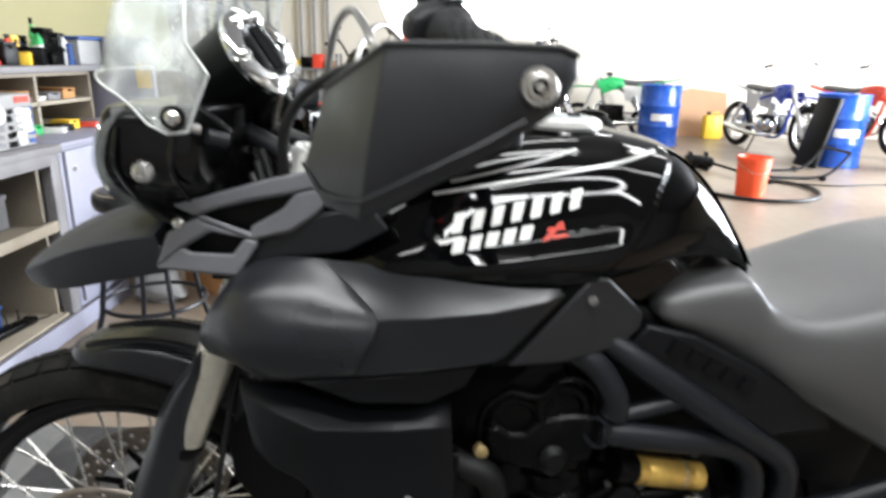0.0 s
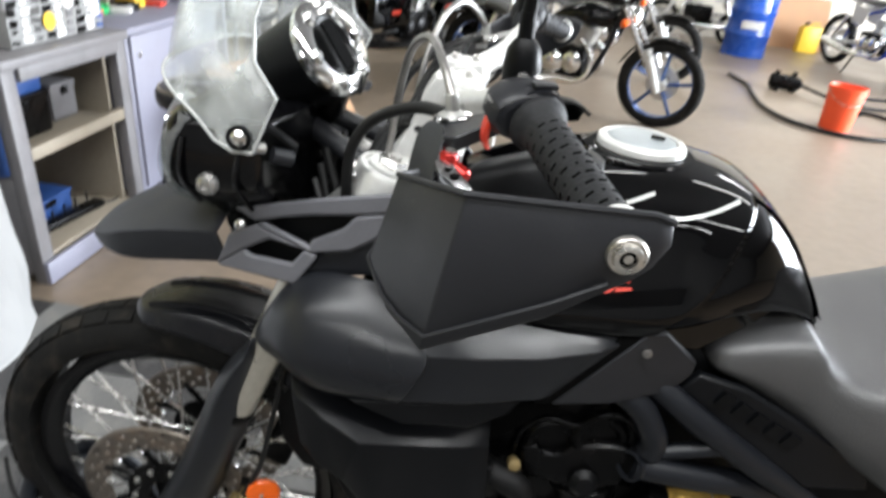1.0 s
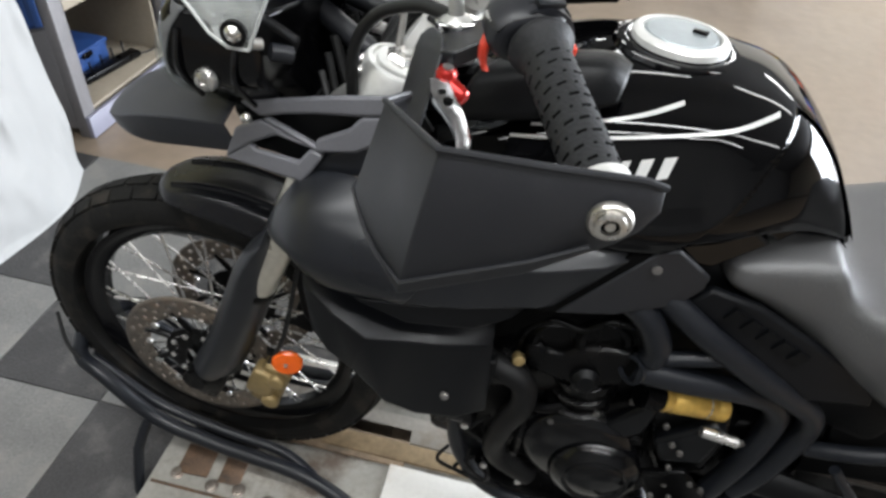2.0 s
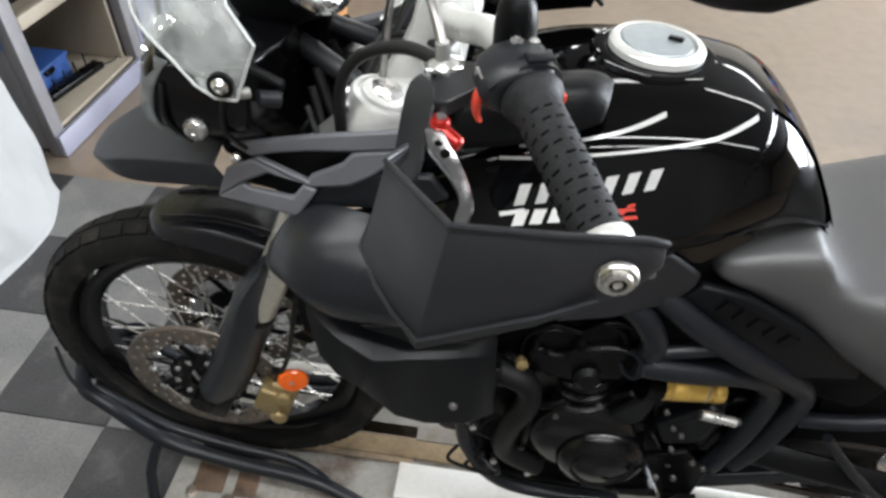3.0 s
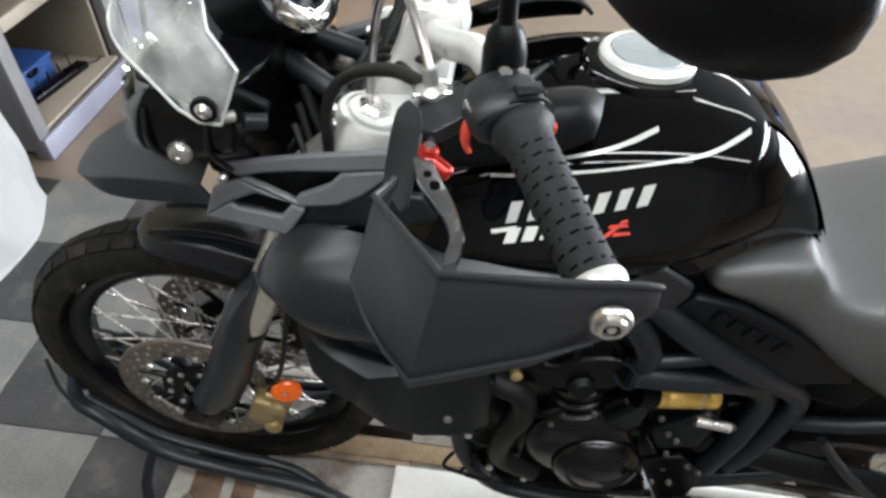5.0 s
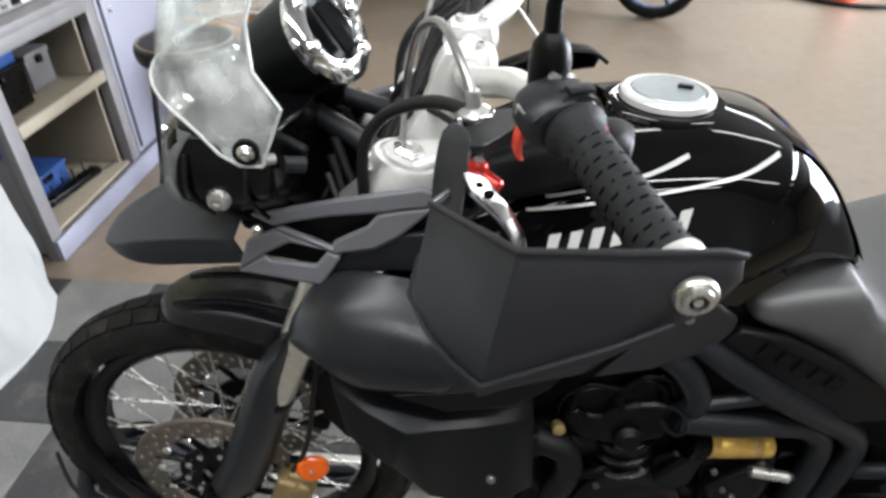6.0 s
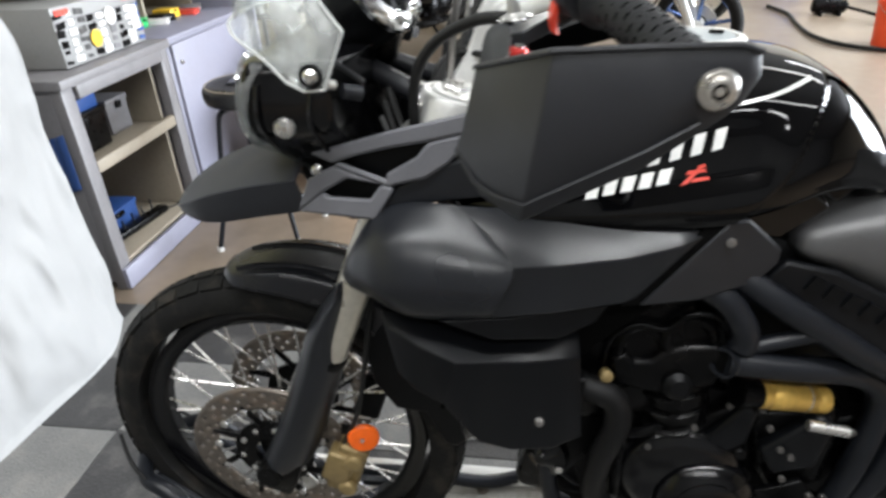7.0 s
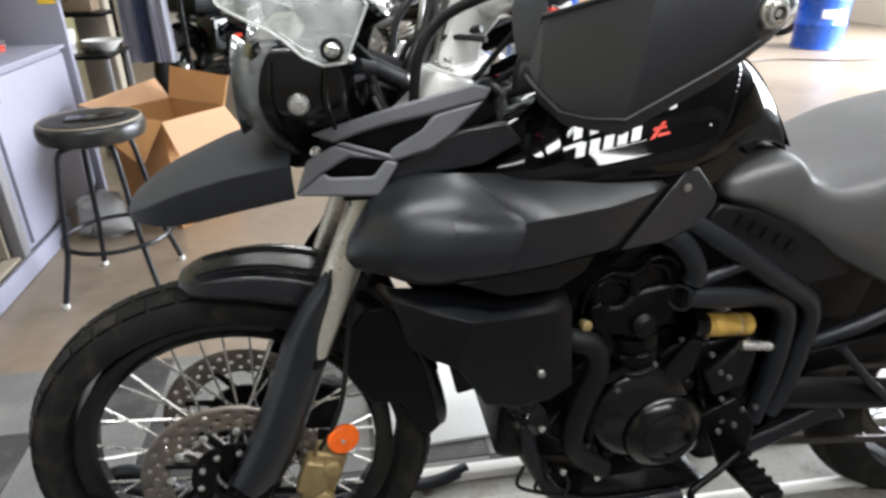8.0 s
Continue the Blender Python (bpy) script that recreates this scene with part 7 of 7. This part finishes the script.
    for s in (-1, 1):
        add("exhaust", tube(B(), [(0.16, s * 0.10, 0.58), (0.27, s * 0.13, 0.48), (0.24, s * 0.15, 0.30), (0.0, s * 0.17, 0.25), (-0.45, s * 0.17, 0.27), (-wb / 2 - 0.05, s * 0.18, 0.33)], 0.02, 12, 6, radii=[0.02, 0.02, 0.02, 0.028, 0.04, 0.042]), trim)
    # tank and seat
    def loft(pn, rows, mtl, parent=None):
        secs = []
        for x, hw, z0, z1 in rows:
            half = [(0.5, 0.0), (1.0, 0.3), (0.92, 0.7), (0.45, 0.97), (0, 1.0)]
            secs.append([(x, -hw * a, z0 + (z1 - z0) * b) for a, b in half] + [(x, hw * a, z0 + (z1 - z0) * b) for a, b in reversed(half[:-1])])
        return add(pn, skin(B(), secs, 4, 3), mtl, parent, shell=0.008)
    if style == "cruiser":
        loft("tank", [(hx - 0.08, 0.05, 0.70, 0.78), (hx - 0.18, 0.12, 0.68, 0.84), (hx - 0.34, 0.14, 0.67, 0.85), (hx - 0.50, 0.10, 0.66, 0.79), (hx - 0.58, 0.06, 0.65, 0.74)], body)
        loft("seat", [(hx - 0.54, 0.09, 0.64, 0.72), (hx - 0.70, 0.14, 0.60, 0.67), (hx - 0.86, 0.15, 0.62, 0.71), (hx - 1.05, 0.10, 0.66, 0.76), (hx - 1.2, 0.07, 0.68, 0.76)], seat_m)
        add("headlight", lathe(B(), [(0.02, -0.10), (0.07, -0.06), (0.085, 0.0), (0.085, 0.02), (0.07, 0.035), (0.01, 0.045)], (hx + 0.06, 0, hz - 0.08), (1, 0, 0), 24), trim)
        rows = []
        for k in range(7):
            a = radians(25 + 22 * k)
            rows.append([(-wb / 2 + (R[1] + 0.05) * math.cos(a), y, R[1] + (R[1] + 0.05 - abs(y) * 0.35) * math.sin(a)) for y in (-0.09, -0.05, 0, 0.05, 0.09)])
        add("rear_fender", skin(B(), rows, 3, 2), body, shell=0.006)
        rows = []
        for k in range(6):
            a = radians(60 + 20 * k)
            rows.append([(wb / 2 + (R[0] + 0.03) * math.cos(a), y, R[0] + (R[0] + 0.03 - abs(y) * 0.3) * math.sin(a)) for y in (-0.06, 0, 0.06)])
        add("front_fender", skin(B(), rows, 3, 2), body, shell=0.006)
        add("indicator", ball(B(), (hx + 0.02, -0.16, hz - 0.10), 0.03, 12), "orange")
        add("tail_light", ball(B(), (-wb / 2 - 0.30, 0, 0.62), (0.04, 0.05, 0.03), 12), "redplastic")
    else:
        loft("tank", [(hx - 0.05, 0.05, 0.78, 0.90), (hx - 0.18, 0.12, 0.74, 0.95), (hx - 0.34, 0.10, 0.76, 0.94), (hx - 0.42, 0.07, 0.78, 0.92)], body)
        loft("seat", [(hx - 0.34, 0.07, 0.84, 0.93), (hx - 0.60, 0.08, 0.82, 0.90), (hx - 0.90, 0.08, 0.84, 0.92), (hx - 1.02, 0.06, 0.86, 0.92)], seat_m)
        loft("front_fender", [(hx - 0.05, 0.06, 0.76, 0.79), (hx + 0.20, 0.07, 0.78, 0.81), (hx + 0.45, 0.05, 0.76, 0.785), (hx + 0.58, 0.02, 0.74, 0.76)], body)
        loft("rear_fender", [(-0.35, 0.09, 0.78, 0.86), (-0.60, 0.09, 0.84, 0.88), (-0.85, 0.08, 0.90, 0.93), (-1.0, 0.05, 0.93, 0.95)], "paper" if body == "bluedark2" else body)
        for s in (-1, 1):
            sh = add("radiator_shroud", slab(B(), [(hx + 0.02, s * 0.16, 0.88), (hx - 0.22, s * 0.14, 0.93), (hx - 0.32, s * 0.13, 0.78), (hx - 0.10, s * 0.15, 0.68)], (0, -s * 0.01, 0)), body, bevel=0.004)
            add("side_plate", slab(B(), [(-0.12, s * 0.11, 0.80), (-0.45, s * 0.11, 0.82), (-0.42, s * 0.11, 0.60), (-0.2, s * 0.11, 0.58)], (0, -s * 0.008, 0)), "paper", bevel=0.003)
        add("number_plate", slab(B(), [(hx + 0.06, -0.10, 0.86), (hx + 0.06, 0.10, 0.86), (hx + 0.0, 0.11, 1.06), (hx + 0.0, -0.11, 1.06)], (0.012, 0, 0)), body if body == "redplastic" else "paper", bevel=0.004)
    add("side_stand", tube(B(), [(-0.12, -0.12, 0.28), (-0.05, -0.30, 0.012)], 0.012, 8, 1), "engine")
    return t


# a blue-wheeled cruiser, choppers behind it, a black tourer, and dirt bikes at the wall
far_bike("parked_motorcycle", (0.88, 4.62, 0), -24, "black cruiser motorcycle with blue-rimmed mag wheels", R=(0.33, 0.32), wb=1.62, tyre=0.045, body="gloss", rimm="rimblue", bars=1.0, solid=True)
far_bike("parked_motorcycle", (1.25, 6.35, 0), -18, "dark chopper motorcycle with tall chrome handlebars", wb=1.60, body="gloss", bars=1.36)
far_bike("parked_motorcycle", (0.55, 7.8, 0), -15, "dark motorcycle with chrome forks", wb=1.5, body="bluedark", bars=1.12)
tourer = far_bike("parked_motorcycle", (-0.62, 5.38, 0), 60, "bulky black touring motorcycle with dark fairing", wb=1.6, tyre=0.065, body="gloss", rimm="engine", bars=1.26, trim="engine", solid=True)
bm = B()
skin(bm, [[(x, -hw, z0), (x, -hw * 1.05, (z0 + z1) / 2), (x - 0.03, -hw * 0.6, z1), (x - 0.03, hw * 0.6, z1), (x, hw * 1.05, (z0 + z1) / 2), (x, hw, z0)] for x, hw, z0, z1 in ((0.62, 0.10, 0.70, 0.95), (0.52, 0.20, 0.62, 1.15), (0.40, 0.24, 0.60, 1.22), (0.26, 0.22, 0.62, 1.05), (0.12, 0.16, 0.66, 0.92))], 3, 3)
part("fairing", bm, "gloss_dim", tourer, "dark fairing", shell=0.008)
part("top_bag", box(B(), (-0.62, 0, 0.86), (0.34, 0.36, 0.24), rot(0, 4, 0), 0.05), "plastic", tourer, "black top bag")
far_bike("parked_motorcycle", (-0.1, 6.3, 0), -25, "black motorcycle parked in the row", wb=1.5, tyre=0.06, body="gloss", rimm="engine", trim="engine", bars=1.1)
far_bike("parked_motorcycle", (3.05, 9.45, 0), 168, "small green dirt bike by the back wall", R=(0.27, 0.25), wb=1.05, tyre=0.04, body="green", style="dirt", bars=0.98)
far_bike("parked_motorcycle", (5.02, 8.25, 0), -78, "blue and white dirt bike by the drums", R=(0.345, 0.33), wb=1.46, tyre=0.048, body="bluedark2", style="dirt", bars=1.18, rimm="alloy", frame_m="bluedark2")
far_bike("parked_motorcycle", (6.25, 8.35, 0), -70, "red dirt bike behind the drums", R=(0.345, 0.33), wb=1.46, tyre=0.048, body="redplastic", style="dirt", bars=1.2, frame_m="redplastic")
part("pannier", box(B(), (-0.52, -0.22, 0.60), (0.50, 0.20, 0.30), None, 0.05), "gloss", tourer, "black hard pannier")
part("pannier_reflector", box(B(), (-0.50, -0.325, 0.58), (0.10, 0.01, 0.03), None, 0.003), "redplastic", tourer, "red reflector")
rack = thing("parts_rack", (-0.9, 9.9, 0), "yellow and blue boxes on a low steel rack", "rack")
for z in (0.45, 0.95):
    on(rack, "rack_shelf", box(B(), (-2.1, 9.95, z), (1.5, 0.45, 0.03), None, 0.003), "bench")
for x in (-2.82, -1.38):
    for y in (9.75, 10.15):
        on(rack, "rack_post", box(B(), (x, y, 0.6), (0.04, 0.04, 1.2), None, 0.002), "bench")
for k in range(7):
    crate("stock_box", (-2.65 + 0.19 * k, 9.9, 0.966), (0.16, 0.26, 0.12 + 0.05 * (k % 3)), ("yellow", "card", "bluedark", "yellow", "engine", "redplastic", "card")[k], "%s box on the steel rack" % ("yellow", "brown", "blue", "yellow", "black", "red", "brown")[k], "box")
    crate("stock_box", (-2.65 + 0.19 * k, 9.9, 0.466), (0.16, 0.26, 0.16 + 0.05 * (k % 2)), ("card", "engine", "bench", "card", "bluedark", "bench", "engine")[k], "stock box on the lower rack shelf", "box")
# poster and pipes on the back wall
po = thing("wall_poster", (-0.95, 10.28, 0.8), "dark framed poster on the back wall", "poster")
on(po, "panel", box(B(), (-0.96, 10.285, 1.02), (0.44, 0.02, 0.46), None, 0.003), "engine")
for k in range(4):
    on(po, "print_bar", box(B(), (-0.96, 10.272, 0.88 + 0.09 * k), (0.30, 0.004, 0.03)), "paper")
for x in (-2.05, -1.83, -1.60):
    tagged(part("wall_pipe", tube(B(), [(x, 10.24, 0.0), (x, 10.24, 3.7)], 0.022, 12, 1), "bench"), "thin grey vertical pipe on the back wall", "pipe", "wall pipes")
# round white studio light on a stand
sl = thing("studio_light", (0.42, 3.3, 0), "large round white studio light glowing on a thin stand", "lamp")
LC = Vector((0.42, 3.3, 1.585))
on(sl, "diffuser", lathe(B(), [(0.01, 0.05), (0.20, 0.042), (0.33, 0.02), (0.375, 0.0)], LC, (0.02, -1, -0.06), 44), "lampglow", "glowing white diffuser")
on(sl, "reflector_back", lathe(B(), [(0.375, -0.004), (0.36, -0.02), (0.20, -0.12), (0.06, -0.20), (0.05, -0.26), (0.01, -0.27)], LC, (0.02, -1, -0.06), 40), "plastic")
on(sl, "stand_pole", tube(B(), [(0.42, 3.52, 0.02), (0.42, 3.52, 1.56)], 0.012, 10, 1), "silver")
for a in (30, 150, 270):
    on(sl, "stand_leg", tube(B(), [(0.42, 3.52, 0.5), (0.42 + 0.4 * math.cos(radians(a)), 3.52 + 0.4 * math.sin(radians(a)), 0.012)], 0.010, 8, 1), "silver")
# ceiling lamps
for k, (tx, ty) in enumerate(TUBES):
    f = thing("ceiling_lamp", (tx, ty, 3.6), "white fluorescent batten under the ceiling", "lamp", "ceiling battens")
    on(f, "housing", box(B(), (tx, ty, 3.64), (1.35, 0.16, 0.09), None, 0.008), "white")
    for dy in (-0.035, 0.035):
        on(f, "tube", tube(B(), [(tx - 0.62, ty + dy, 3.575), (tx + 0.62, ty + dy, 3.575)], 0.015, 10, 1), "tubeglow")
